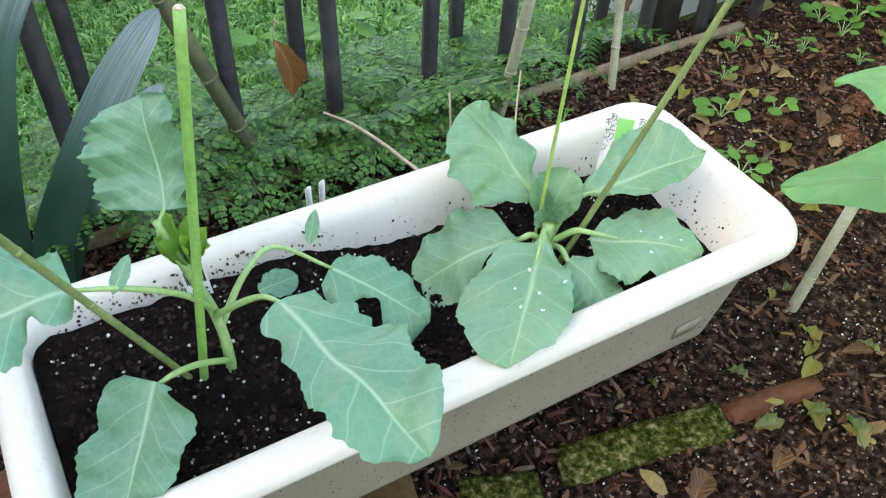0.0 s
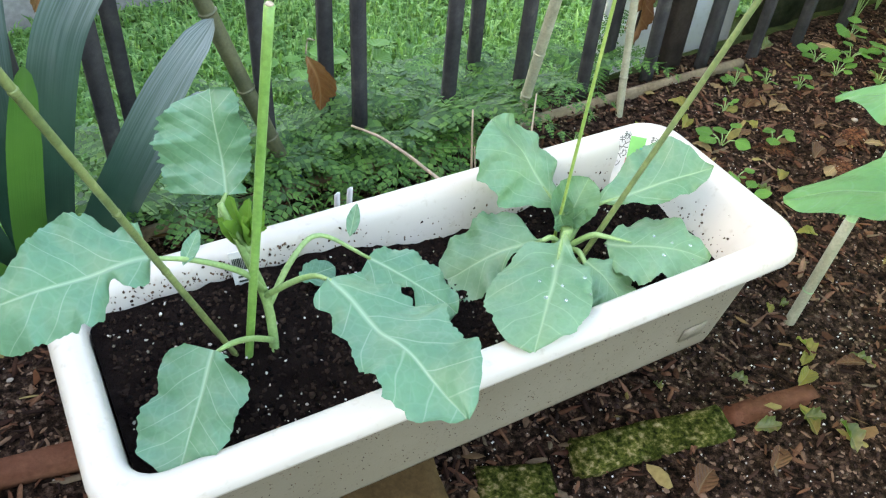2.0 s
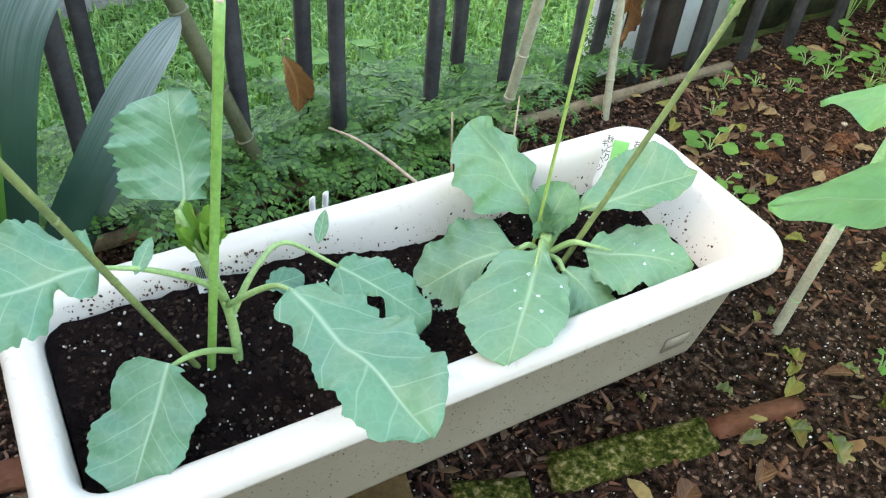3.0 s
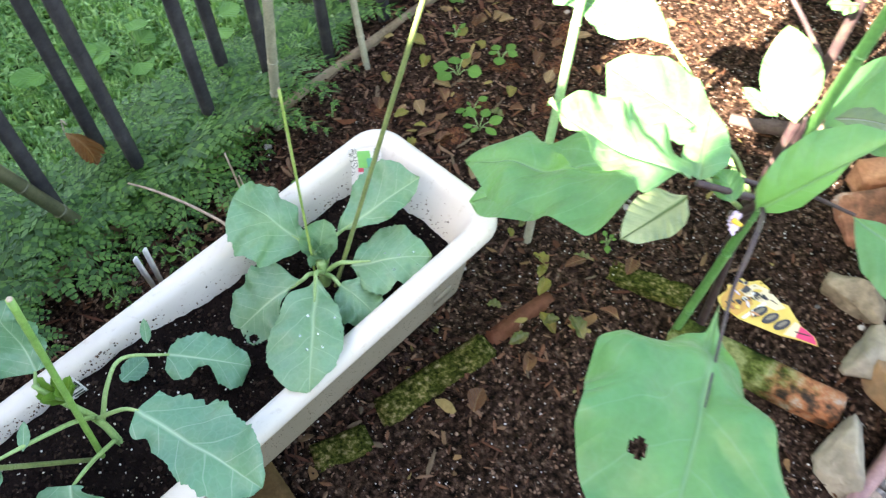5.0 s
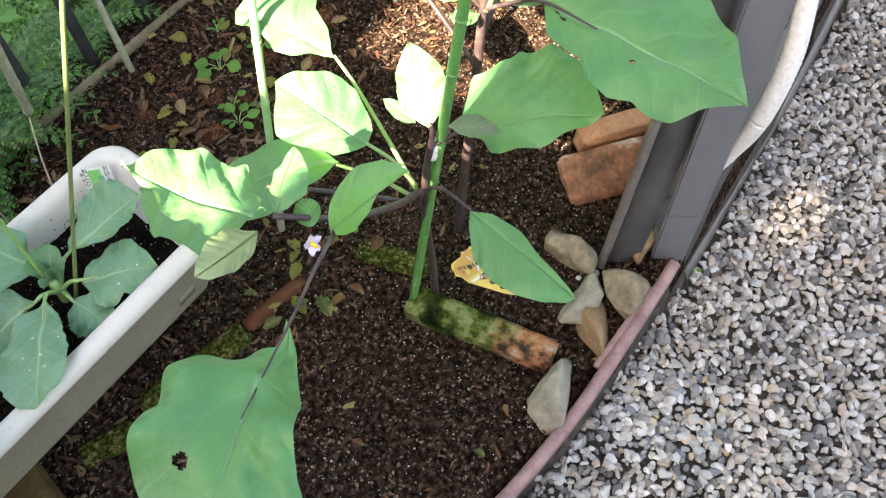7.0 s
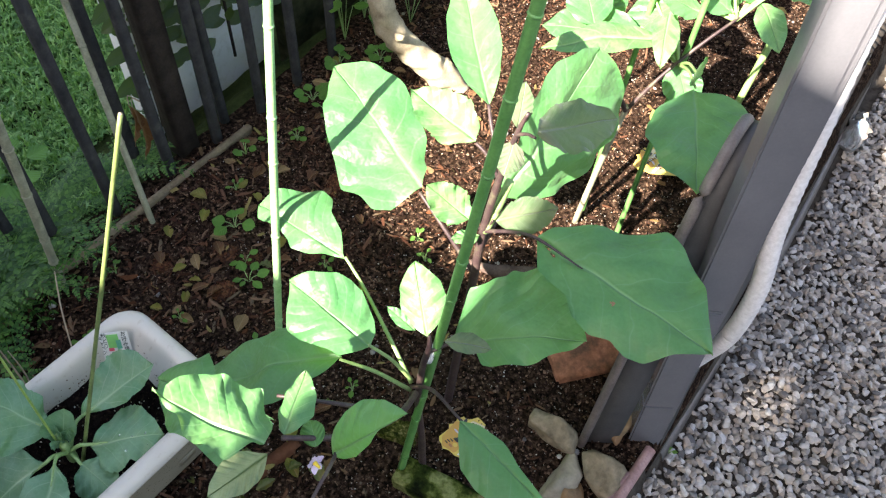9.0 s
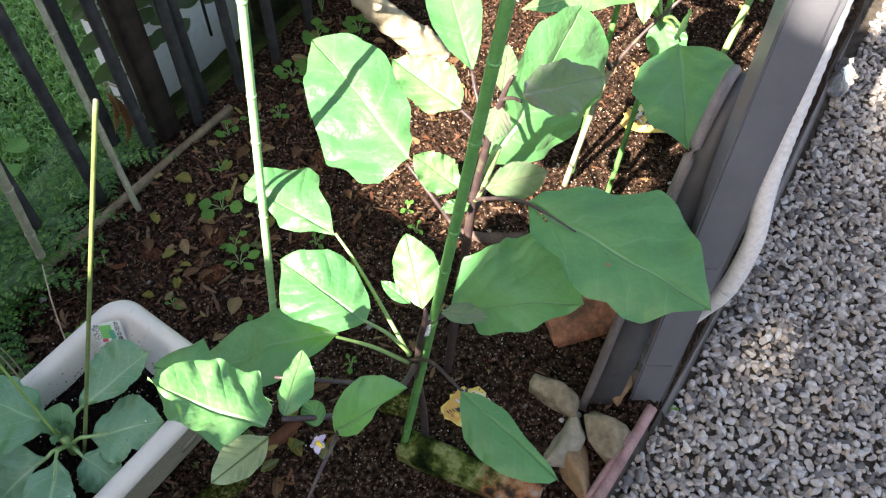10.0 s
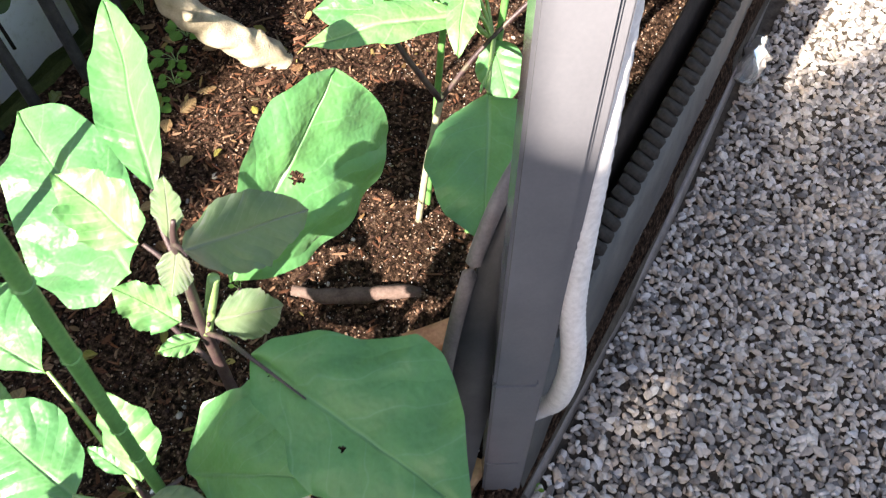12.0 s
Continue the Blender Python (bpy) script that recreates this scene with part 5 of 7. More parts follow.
aub2 = plant("aubergine_plant", (1.035, 0.160, 0.0), "aubergine plant with a huge sunlit leaf and purple stem")
stalk(aub2, [(1.030, 0.165, -0.01), (1.036, 0.160, 0.15), (1.045, 0.155, 0.32), (1.053, 0.151, 0.485), (1.058, 0.140, 0.60), (1.060, 0.128, 0.68), (1.064, 0.120, 0.715)], [0.008, 0.0075, 0.007, 0.006, 0.0048, 0.0035, 0.002], "stem_purple", "stem")
AUB2 = (
    ((1.040, 0.069, 0.556), (1.015, -0.173, 0.567), (-0.2, 0, 1), 0.1, 0.0642, [(0, 0), (0.02, 0.22), (0.151, 0.53), (0.308, 0.68), (0.481, 1), (0.594, 0.99), (0.676, 0.86), (0.798, 0.63), (0.886, 0.35), (0.967, 0.12), (1, 0)], dict(profile_r=[(0, 0), (0.049, 0.24), (0.107, 0.52), (0.298, 0.62), (0.39, 0.92), (0.503, 1), (0.6, 0.85), (0.698, 0.96), (0.782, 0.83), (0.862, 0.44), (0.962, 0.17), (1, 0)], wave=0.010, droop=0.05, cup=-0.2, nu=120, nv=64, holes=((0.509, -0.287, 0.012, 0.045), (0.075, -0.115, 0.020, 0.05), (0.118, -0.185, 0.016, 0.05)), seed=71), "egg_leaf"),
    ((1.070, 0.263, 0.480), (1.159, 0.495, 0.508), (-0.3, -0.1, 0.95), 0.0948, 0.0657, [(0, 0.54), (0.044, 0.79), (0.147, 0.82), (0.283, 1), (0.418, 0.85), (0.608, 0.71), (0.746, 0.53), (0.909, 0.24), (1, 0)], dict(profile_r=[(0, 0), (0.079, 0.32), (0.153, 0.39), (0.267, 0.74), (0.465, 0.92), (0.594, 1), (0.711, 0.9), (0.824, 0.78), (0.91, 0.53), (1, 0)], wave=0.011, droop=0.06, cup=-0.15, nu=72, nv=32, seed=72), "egg_leaf"),
    ((1.060, 0.178, 0.632), (1.075, 0.285, 0.640), (-0.4, 0, 0.9), 0.030, 0.034, EGG, dict(wave=0.011, lobes=0.06, cup=0.3, nu=32, nv=20, seed=73), "egg_curled"),
    ((1.098, 0.190, 0.660), (1.215, 0.318, 0.720), (-0.55, -0.1, 0.8), 0.032, 0.034, OVAL, dict(wave=0.005, droop=-0.06, cup=0.4, nu=36, nv=20, seed=74), "egg_leaf"),
    ((1.050, 0.100, 0.700), (1.130, 0.042, 0.702), (-0.3, 0, 1), 0.034, 0.032, EGG, dict(wave=0.010, lobes=0.06, cup=-0.2, nu=32, nv=20, seed=75), "egg_young"),
    ((1.106, 0.156, 0.503), (1.318, 0.150, 0.621), (0.58, -0.45, 0.7), 0.0495, 0.1098, [(0, 0), (0.073, 0.31), (0.2, 0.48), (0.439, 0.9), (0.573, 1), (0.761, 0.97), (0.918, 0.54), (1, 0)], dict(profile_r=[(0, 0), (0.074, 0.3), (0.194, 0.63), (0.424, 0.89), (0.673, 1), (0.89, 0.93), (0.96, 0.65), (1, 0.34)], wave=0.010, droop=0.06, cup=-0.15, nu=130, nv=60, holes=((0.52, -0.15, 0.032, 0.075),), seed=76), "egg_leaf"),
    ((1.056, 0.140, 0.517), (1.094, 0.072, 0.556), (-0.6, -0.1, 0.8), 0.024, 0.026, OVAL, dict(wave=0.005, cup=-0.3, nu=28, nv=16, seed=77), "egg_young"),
    ((1.042, 0.166, 0.512), (1.030, 0.228, 0.548), (-0.5, 0, 0.8), 0.026, 0.026, EGG, dict(wave=0.008, cup=0.3, nu=28, nv=16, seed=78), "egg_curled"),
    ((1.044, 0.150, 0.490), (1.010, 0.172, 0.500), (-0.4, 0, 0.9), 0.012, 0.012, OVAL, dict(wave=0.004, seed=79, nu=16, nv=10), "egg_curled"),
    ((1.060, 0.128, 0.690), (1.085, 0.140, 0.735), (-0.6, -0.2, 0.6), 0.014, 0.014, OVAL, dict(wave=0.004, seed=80, nu=16, nv=10), "egg_young"),
    ((1.058, 0.130, 0.670), (1.030, 0.122, 0.640), (-0.6, 0, 0.6), 0.020, 0.018, OVAL, dict(wave=0.004, seed=81, nu=18, nv=12), "egg_young"),
)
for b_, t_, n_, wl, wr, prof, kw, mat in AUB2:
    put("leaf", blade(b_, t_, n_, wl, wr, prof, teeth=0.0 if mat == "egg_leaf" else 0.16, **kw), mat, aub2)
for pts, rr in (
    ([(1.052, 0.150, 0.490), (1.048, 0.110, 0.525), (1.038, 0.068, 0.556), (1.03, 0.0, 0.560)], [0.003, 0.0026, 0.0022, 0.0008]),
    ([(1.045, 0.156, 0.400), (1.050, 0.210, 0.450), (1.062, 0.262, 0.478)], [0.0036, 0.003, 0.0022]),
    ([(1.058, 0.142, 0.595), (1.060, 0.160, 0.620), (1.060, 0.180, 0.632)], [0.003, 0.0025, 0.002]),
    ([(1.058, 0.140, 0.610), (1.078, 0.170, 0.645), (1.098, 0.190, 0.660)], [0.003, 0.0025, 0.002]),
    ([(1.059, 0.128, 0.680), (1.054, 0.112, 0.695), (1.050, 0.100, 0.700)], [0.0024, 0.002, 0.0018]),
    ([(1.050, 0.152, 0.440), (1.080, 0.150, 0.475), (1.108, 0.146, 0.495)], [0.0034, 0.003, 0.0024]),
    ([(1.053, 0.150, 0.490), (1.055, 0.144, 0.505), (1.056, 0.140, 0.517)], [0.0024, 0.002, 0.0018]),
    ([(1.052, 0.152, 0.490), (1.047, 0.160, 0.502), (1.042, 0.166, 0.512)], [0.0024, 0.002, 0.0018]),
):
    stalk(aub2, pts, rr, "stem_purple")
stalk(aub2, [(1.053, 0.148, 0.490), (1.066, 0.142, 0.530), (1.082, 0.138, 0.572)], [0.0055, 0.0058, 0.0060], "stem_green", "cut_shoot", "cut green side shoot")

aub3 = plant("aubergine_plant", (1.52, 0.19, 0.0), "bushy aubergine plant with a forked stem in sunlight")
stalk(aub3, [(1.521, 0.191, -0.01), (1.535, 0.180, 0.15), (1.550, 0.170, 0.27), (1.56, 0.165, 0.32)], [0.0065, 0.006, 0.0055, 0.005], "bamboo_grey", "stem")
stalk(aub3, [(1.556, 0.166, 0.31), (1.600, 0.130, 0.39), (1.66, 0.09, 0.45), (1.74, 0.05, 0.49)], [0.004, 0.0034, 0.003, 0.002], "stem_purple", "branch")
stalk(aub3, [(1.556, 0.166, 0.31), (1.535, 0.210, 0.40), (1.53, 0.25, 0.47)], [0.005, 0.004, 0.003], "stem_purple", "branch")
AUB3 = (
    ((1.445, 0.040, 0.520), (1.275, -0.050, 0.500), (-0.25, 0.05, 1), 0.080, 0.070, EGG, dict(wave=0.010, lobes=0.04, droop=0.08, nu=44, nv=26, seed=91), "egg_leaf"),
    ((1.470, 0.052, 0.525), (1.435, 0.036, 0.560), (-0.7, 0, 0.7), 0.024, 0.024, ROUND, dict(wave=0.003, seed=92, nu=20, nv=12), "egg_leaf"),
    ((1.60, 0.14, 0.46), (1.43, 0.295, 0.47), (-0.3, 0.1, 1), 0.028, 0.032, OVAL, dict(wave=0.006, droop=0.08, seed=93), "egg_curled"),
    ((1.58, 0.19, 0.47), (1.50, 0.33, 0.45), (-0.3, 0, 1), 0.045, 0.045, EGG, dict(wave=0.006, seed=94), "egg_leaf"),
    ((1.62, 0.16, 0.49), (1.52, 0.12, 0.46), (-0.4, 0, 1), 0.022, 0.022, OVAL, dict(wave=0.005, droop=0.1, seed=95), "egg_curled"),
    ((1.66, 0.17, 0.48), (1.57, 0.21, 0.43), (-0.4, 0, 1), 0.045, 0.045, EGG, dict(wave=0.006, seed=96), "egg_leaf"),
    ((1.68, 0.12, 0.47), (1.64, 0.20, 0.50), (-0.4, 0, 1), 0.030, 0.030, OVAL, dict(wave=0.006, seed=97), "egg_leaf"),
    ((1.70, 0.08, 0.48), (1.68, 0.15, 0.53), (-0.5, 0, 1), 0.030, 0.030, OVAL, dict(wave=0.006, seed=98), "egg_leaf"),
    ((1.74, 0.05, 0.49), (1.68, -0.02, 0.46), (-0.4, 0, 1), 0.026, 0.026, NARROW, dict(wave=0.006, droop=0.15, seed=99), "egg_curled"),
    ((1.76, 0.05, 0.49), (1.73, 0.13, 0.54), (-0.5, 0, 1), 0.034, 0.034, EGG, dict(wave=0.006, seed=100), "egg_leaf"),
    ((1.53, 0.25, 0.47), (1.62, 0.33, 0.50), (-0.4, 0, 1), 0.040, 0.040, EGG, dict(wave=0.006, seed=101), "egg_leaf"),
    ((1.62, 0.12, 0.40), (1.56, 0.06, 0.37), (-0.3, 0, 1), 0.035, 0.035, EGG, dict(wave=0.006, seed=102), "egg_leaf"),
    ((1.75, 0.09, 0.46), (1.84, 0.17, 0.50), (-0.4, 0, 1), 0.045, 0.045, EGG, dict(wave=0.006, seed=103), "egg_leaf"),
    ((1.70, 0.20, 0.44), (1.80, 0.28, 0.46), (-0.4, 0, 1), 0.045, 0.045, EGG, dict(wave=0.006, seed=104), "egg_leaf"),
    ((1.60, 0.25, 0.44), (1.70, 0.34, 0.42), (-0.4, 0, 1), 0.045, 0.045, EGG, dict(wave=0.006, seed=105), "egg_leaf"),
)
AUB3 += tuple(((bx, by, bz), (bx + dx, by + dy, bz + dz), (-0.45, 0.1 * sg, 1), w, w * 0.9, EGG if k % 3 else OVAL, dict(wave=0.007, lobes=0.03, cup=-0.15, seed=160 + k, nu=24, nv=14), ("egg_leaf", "egg_leaf", "egg_curled")[k % 3])
              for k, (bx, by, bz, dx, dy, dz, w, sg) in enumerate(((1.72, 0.22, 0.50, -0.10, 0.10, 0.03, 0.042, 1), (1.80, 0.14, 0.50, -0.03, 0.12, 0.05, 0.040, -1), (1.86, 0.06, 0.50, -0.06, -0.10, 0.02, 0.040, 1), (1.90, 0.16, 0.47, 0.08, 0.10, 0.03, 0.045, -1), (1.84, 0.24, 0.48, -0.06, 0.13, 0.02, 0.048, 1), (1.94, 0.08, 0.52, 0.04, -0.11, 0.03, 0.036, 1), (1.66, 0.26, 0.53, -0.08, 0.11, 0.02, 0.036, -1), (1.78, 0.02, 0.52, -0.09, -0.05, 0.04, 0.030, 1))))
for b_, t_, n_, wl, wr, prof, kw, mat in AUB3:
    put("leaf", blade(b_, t_, n_, wl, wr, prof, **kw), mat, aub3)
    if b_[0] > 1.56 or b_[0] < 1.5:
        a_ = Vector((1.62, 0.118, 0.40)) if b_[0] < 1.7 else Vector((1.70, 0.07, 0.468))
        stalk(aub3, [a_, a_.lerp(Vector(b_), 0.5) + Vector((0, 0, 0.01)), b_], [0.003, 0.0025, 0.002])
stake([(1.96, 0.055, -0.02), (2.03, 0.045, 0.24)], 0.0080, "stem_green", "cut-off green plant stump in the soil", "plant_stump", 0.1)


# ---- edging of the bed, duct and hose at the gravel ----
def sheet(path, half, thick, up=(0, 0, 1), bm=None):
    """A strip of board swept along a path; half: (inner, outer) offsets along y."""
    bm = bm or bmesh.new()
    pts = catmull(path, 6)
    rings = []
    for i, p in enumerate(pts):
        d = (pts[min(i + 1, len(pts) - 1)] - pts[max(i - 1, 0)]).normalized()
        s = Vector(half)
        n = d.cross(s).normalized() * thick
        rings.append([bm.verts.new(q) for q in (p, p + s, p + s + n, p + n)])
    for a, b in zip(rings, rings[1:]):
        for k in range(4):
            bm.faces.new((a[k], a[(k + 1) % 4], b[(k + 1) % 4], b[k]))
    bm.faces.new(rings[0])
    bm.faces.new(list(reversed(rings[-1])))
    return bm


edging = base("garden_edging", (0.85, -0.16, 0), "faded red-brown plastic edging strip between soil and gravel", "garden edging")
bm = bmesh.new()
path = catmull([(0.40, -0.015, -0.02), (0.602, -0.104, 0.0), (0.68, -0.130, 0.010), (0.82, -0.154, 0.022), (0.94, -0.164, 0.028), (1.12, -0.171, 0.034), (1.150, -0.172, 0.036)], 8)
rings = []
for i, p in enumerate(path):
    d = (path[min(i + 1, len(path) - 1)] - path[max(i - 1, 0)]).normalized()
    s = d.cross(Vector((0, 0, 1))).normalized()
    w, k = 0.0095, 0.0025 * noise.noise(p * 30)
    rings.append([bm.verts.new(q) for q in (p - s * w, p - s * w * 0.5 + Vector((0, 0, 0.007 + k)), p + s * w * 0.5 + Vector((0, 0, 0.006 + k)), p + s * w, p + s * w * 0.9 + Vector((0, 0, -0.05)), p - s * w * 0.9 + Vector((0, 0, -0.05)))])
for a, b in zip(rings, rings[1:]):
    for k in range(6):
        bm.faces.new((a[k], a[(k + 1) % 6], b[(k + 1) % 6], b[k]))
bm.faces.new(rings[0])
bm.faces.new(list(reversed(rings[-1])))
put("strip", bm, "pink_edging", edging)
put("sleeve", tube([(0.655, -0.126, 0.008), (0.690, -0.136, 0.012)], [0.0125, 0.0125], 10, 2), "pink_edging", edging, "red-brown joining sleeve")
put("end_cap", tube([(0.640, -0.119, 0.004), (0.600, -0.104, 0.0)], [0.010, 0.010], 10, 2), "concrete", edging, "pale grey end piece")
put("second_strip", tube([(0.93, -0.149, 0.018), (1.0, -0.155, 0.026), (1.09, -0.162, 0.034)], [0.006, 0.007, 0.004], 8, 4), "pink_edging", edging)

duct = base("pipe_cover", (1.172, -0.160, -0.02), "upright dark grey rectangular plastic pipe cover beside the gravel", "pipe cover")
DUCT_LEAN = Matrix.Shear('XY', 4, (0.047, 0.041))
DUCT = pose(1.193, -0.144, 0.0, 0, 0, 0) @ DUCT_LEAN @ pose(0, 0, 0, 0, 0, -58)
for z0, z1, g in ((-0.05, 0.112, 0.0), (0.114, 0.384, 0.0012), (0.386, 1.30, 0.0)):
    bm = block((0.050 + g, 0.036 + g, z1 - z0), 0.003, 0, 0)
    bmesh.ops.transform(bm, matrix=DUCT @ pose(0, 0, z0), verts=bm.verts)
    put("cover_section", bm, "duct", duct, smooth=False)
bm = block((0.010, 0.006, 1.30), 0.0015)
bmesh.ops.transform(bm, matrix=DUCT @ pose(0.0285, -0.010, -0.03), verts=bm.verts)
put("side_flange", bm, "duct", duct, smooth=False)

hose = base("drain_hose", (1.250, -0.140, 0.05), "white corrugated drain hose running down beside the pipe cover", "hose")
hp = catmull([(1.250, -0.140, 0.05), (1.252, -0.150, 0.14), (1.245, -0.166, 0.22), (1.231, -0.182, 0.32), (1.232, -0.181, 0.44), (1.238, -0.160, 0.56), (1.250, -0.142, 0.75), (1.266, -0.122, 1.0), (1.280, -0.108, 1.25)], 26)
put("smooth_cuff", tube(hp[:80], [0.0105, 0.012, 0.0135], 14, curve=False), "hose", hose, "smooth white hose end")
put("corrugated_section", tube(hp[79:], [0.0132, 0.0125, 0.0122, 0.012], 14, curve=False, knobs=0.07, every=2), "hose", hose)

arch = base("plastic_guard", (1.106, -0.069, 0.0), "dark dusty plastic guard panel with a rounded tubular rim", "guard panel")
AP = [(1.100, -0.069, -0.03), (1.118, -0.069, 0.10), (1.150, -0.067, 0.30), (1.170, -0.066, 0.45), (1.215, -0.065, 0.575), (1.285, -0.063, 0.625), (1.34, -0.062, 0.59), (1.37, -0.062, 0.45), (1.38, -0.062, 0.2), (1.38, -0.062, -0.02)]
put("rim", tube(AP, [0.0075, 0.0078, 0.008, 0.008], 12, 8), "rim", arch, "brown-grey tubular rim")
put("panel", sheet([Vector(p) + Vector((0.008, -0.004, -0.004)) for p in AP], (0.030, -0.044, -0.008), 0.004), "panel", arch)

board = base("edge_board", (1.8, -0.17, -0.1), "slanting dark grey edging board along the gravel", "edging board")
put("board", sheet([(1.205, -0.185, -0.09), (1.5, -0.182, -0.11), (1.9, -0.178, -0.13), (2.7, -0.14, -0.13)], (0.0, 0.055, 0.29), 0.008), "panel", board)
put("foot_strip", sheet([(1.20, -0.192, -0.085), (1.5, -0.192, -0.10), (1.9, -0.190, -0.12), (2.7, -0.15, -0.13)], (0.002, 0.012, 0.022), 0.012), "rim", board, "thin grey strip at the board's foot")
put("back_board", sheet([(1.255, -0.094, 0.13), (1.6, -0.092, 0.12), (2.1, -0.085, 0.10), (2.7, -0.06, 0.09)], (0.0, 0.030, 0.105), 0.006), "post", board, "dark brown board behind the ribbed strip")
rib_mesh = None
for i in range(46):
    x = 1.235 + 0.026 * i
    if rib_mesh is None:
        rib = part("rib", block((0.021, 0.036, 0.014), 0.003, 0.0015, 0, 1), "rubber", board, "black ribbed rubber strip")
        rib_mesh = rib.data
    else:
        rib = new("rib", rib_mesh)
        rib.parent = board
    rib.matrix_local = board.matrix_world.inverted() @ pose(x, -0.118, 0.185 - 0.03 * (x - 1.26), 20 + 5 * math.sin(i * 2.1), 0, math.sin(i * 3.7) * 6)


# ---- stones, tiles, tree ----
def stone(place, size, rz, material, label, seed, rx=0, ry=0, name="stone", corners=11):
    ob = tagged(part(name, angular_rock([1.24 * v for v in size], seed, corners), material), label, "stone", "stones at the bed's edge")
    ob.matrix_world = pose(*place, rx, ry, rz)


stone((1.080, -0.022, 0.018), (0.050, 0.040, 0.035), 25, "stone", "angular grey-tan stone on the soil", 1, 10, 5)
stone((1.030, -0.066, 0.012), (0.052, 0.036, 0.032), 15, "stone_pale", "angular grey stone in a row of stones", 2, -8, 6)
ob = tagged(part("stone", angular_rock((0.062, 0.047, 0.042), 35, 15), "stone"), "rounded tan stone beside the edging", "stone", "stones at the bed's edge")
ob.matrix_world = pose(1.082, -0.125, 0.018, 0, 0, 30)
stone((0.985, -0.118, 0.008), (0.062, 0.030, 0.030), 28, "stone_orange", "orange-grey stone leaning on its neighbours", 4, 5, 10)
stone((0.862, -0.120, 0.012), (0.068, 0.036, 0.034), 12, "stone_pale", "pale layered stone beside the edging", 5, -10, 4)
stone((1.172, -0.105, 0.006), (0.034, 0.028, 0.022), 40, "stone_orange", "small orange-brown stone by the pipe cover", 6)
stone((1.22, -0.075, 0.012), (0.045, 0.022, 0.035), 10, "stone_pale", "pale wedge of stone behind the guard panel", 7, 20)
ob = tagged(part("stone", rock((0.021, 0.016, 0.013), 8, 3, 0.2), "stone_orange"), "brown pebble among the gravel", "stone", "stones at the bed's edge")
ob.matrix_world = pose(0.706, -0.182, -0.036, 0, 0, 20)

for place, size, rot, mat, label in (((1.290, -0.008, 0.002), (0.22, 0.088, 0.034), (27, 0, -40), "tile_dark", "stained terracotta edging tile leaning on another tile"), ((1.350, 0.024, 0.0), (0.17, 0.046, 0.058), (6, 0, -39), "tile", "bright orange terracotta brick piece on the soil")):
    ob = tagged(part("terracotta_piece", block(size, 0.005, 0.0022, 4, size[0]), mat), label, "terracotta", "terracotta pieces")
    ob.matrix_world = pose(*place, *rot)
wood = base("dead_wood", (1.35, 0.2, 0.0), "grey piece of rotten dead wood on the soil", "dead wood")
put("log", tube([(1.29, 0.30, 0.012), (1.32, 0.22, 0.016), (1.365, 0.16, 0.016), (1.395, 0.11, 0.012)], [0.008, 0.014, 0.013, 0.009], 10, 6, rough=0.5), "dead_wood", wood)

tree = base("tree", (1.70, 0.63, -0.02), "crooked grey-beige tree stem leaning over the bed", "tree")
put("trunk", tube([(1.715, 0.615, -0.04), (1.690, 0.645, 0.02), (1.655, 0.690, 0.075), (1.622, 0.735, 0.135), (1.612, 0.770, 0.20), (1.640, 0.800, 0.28), (1.69, 0.82, 0.42), (1.74, 0.84, 0.8)], [0.037, 0.034, 0.031, 0.030, 0.030, 0.029, 0.028, 0.026], 20, 10, rough=0.35), "bark", tree)
put("branch_stub", tube([(1.622, 0.735, 0.14), (1.600, 0.715, 0.165), (1.59, 0.70, 0.175)], [0.012, 0.010, 0.007], 10, 5, rough=0.4), "bark", tree)

# added unseen tree: its crown is placed to dapple the light on the path
dapple_tree = base("tree", (-7.0, 0.14, -0.05), "unseen added tree with a dense leafy crown that dapples the path", "tree")
put("trunk", tube([(-7.0, 0.14, -0.1), (-6.97, 0.16, 2.5), (-7.02, 0.13, 5.0), (-7.0, 0.14, 7.4)], [0.11, 0.09, 0.06, 0.02], 12, 8, rough=0.2), "bark", dapple_tree)
for k in range(7):
    a = k * 2.4
    put("limb", tube([(-7.0, 0.14, 5.9 + 0.20 * k), (-7.0 + 0.2 * math.cos(a), 0.14 + 0.2 * math.sin(a), 6.1 + 0.22 * k), (-7.0 + 0.45 * math.cos(a), 0.14 + 0.5 * math.sin(a), 6.4 + 0.22 * k)], [0.022, 0.014, 0.005], 8, 4), "bark", dapple_tree)
rnd = random.Random(33)
verts, faces = [], []
while len(faces) < 18000:
    p = Vector((rnd.uniform(-1, 1), rnd.uniform(-1, 1), rnd.uniform(-1, 1)))
    if p.length > 1.0 + 0.12 * noise.noise(p * 3):
        continue
    p = Vector((0.6 * p.x, 0.78 * p.y - 0.20 * p.z, 7.48 + 1.30 * p.z))
    d = Vector((rnd.gauss(0, 1), rnd.gauss(0, 1), rnd.gauss(0, 0.6))).normalized()
    w = d.cross(Vector((rnd.gauss(0, 0.5), rnd.gauss(0, 0.5), 1))).normalized()
    k, ln = len(verts), rnd.uniform(0.045, 0.075)
    verts += [tuple(p), tuple(p + d * ln * 0.5 + w * ln * 0.28), tuple(p + d * ln), tuple(p + d * ln * 0.5 - w * ln * 0.28)]
    faces.append((k, k + 1, k + 2, k + 3))
me = bpy.data.meshes.new("crown")
me.from_pydata(verts, [], faces)
me.materials.append(M["fern"])
crown = new("crown", me)
crown.parent = dapple_tree
crown.matrix_local = Matrix.Translation((0, 0, 0.05))

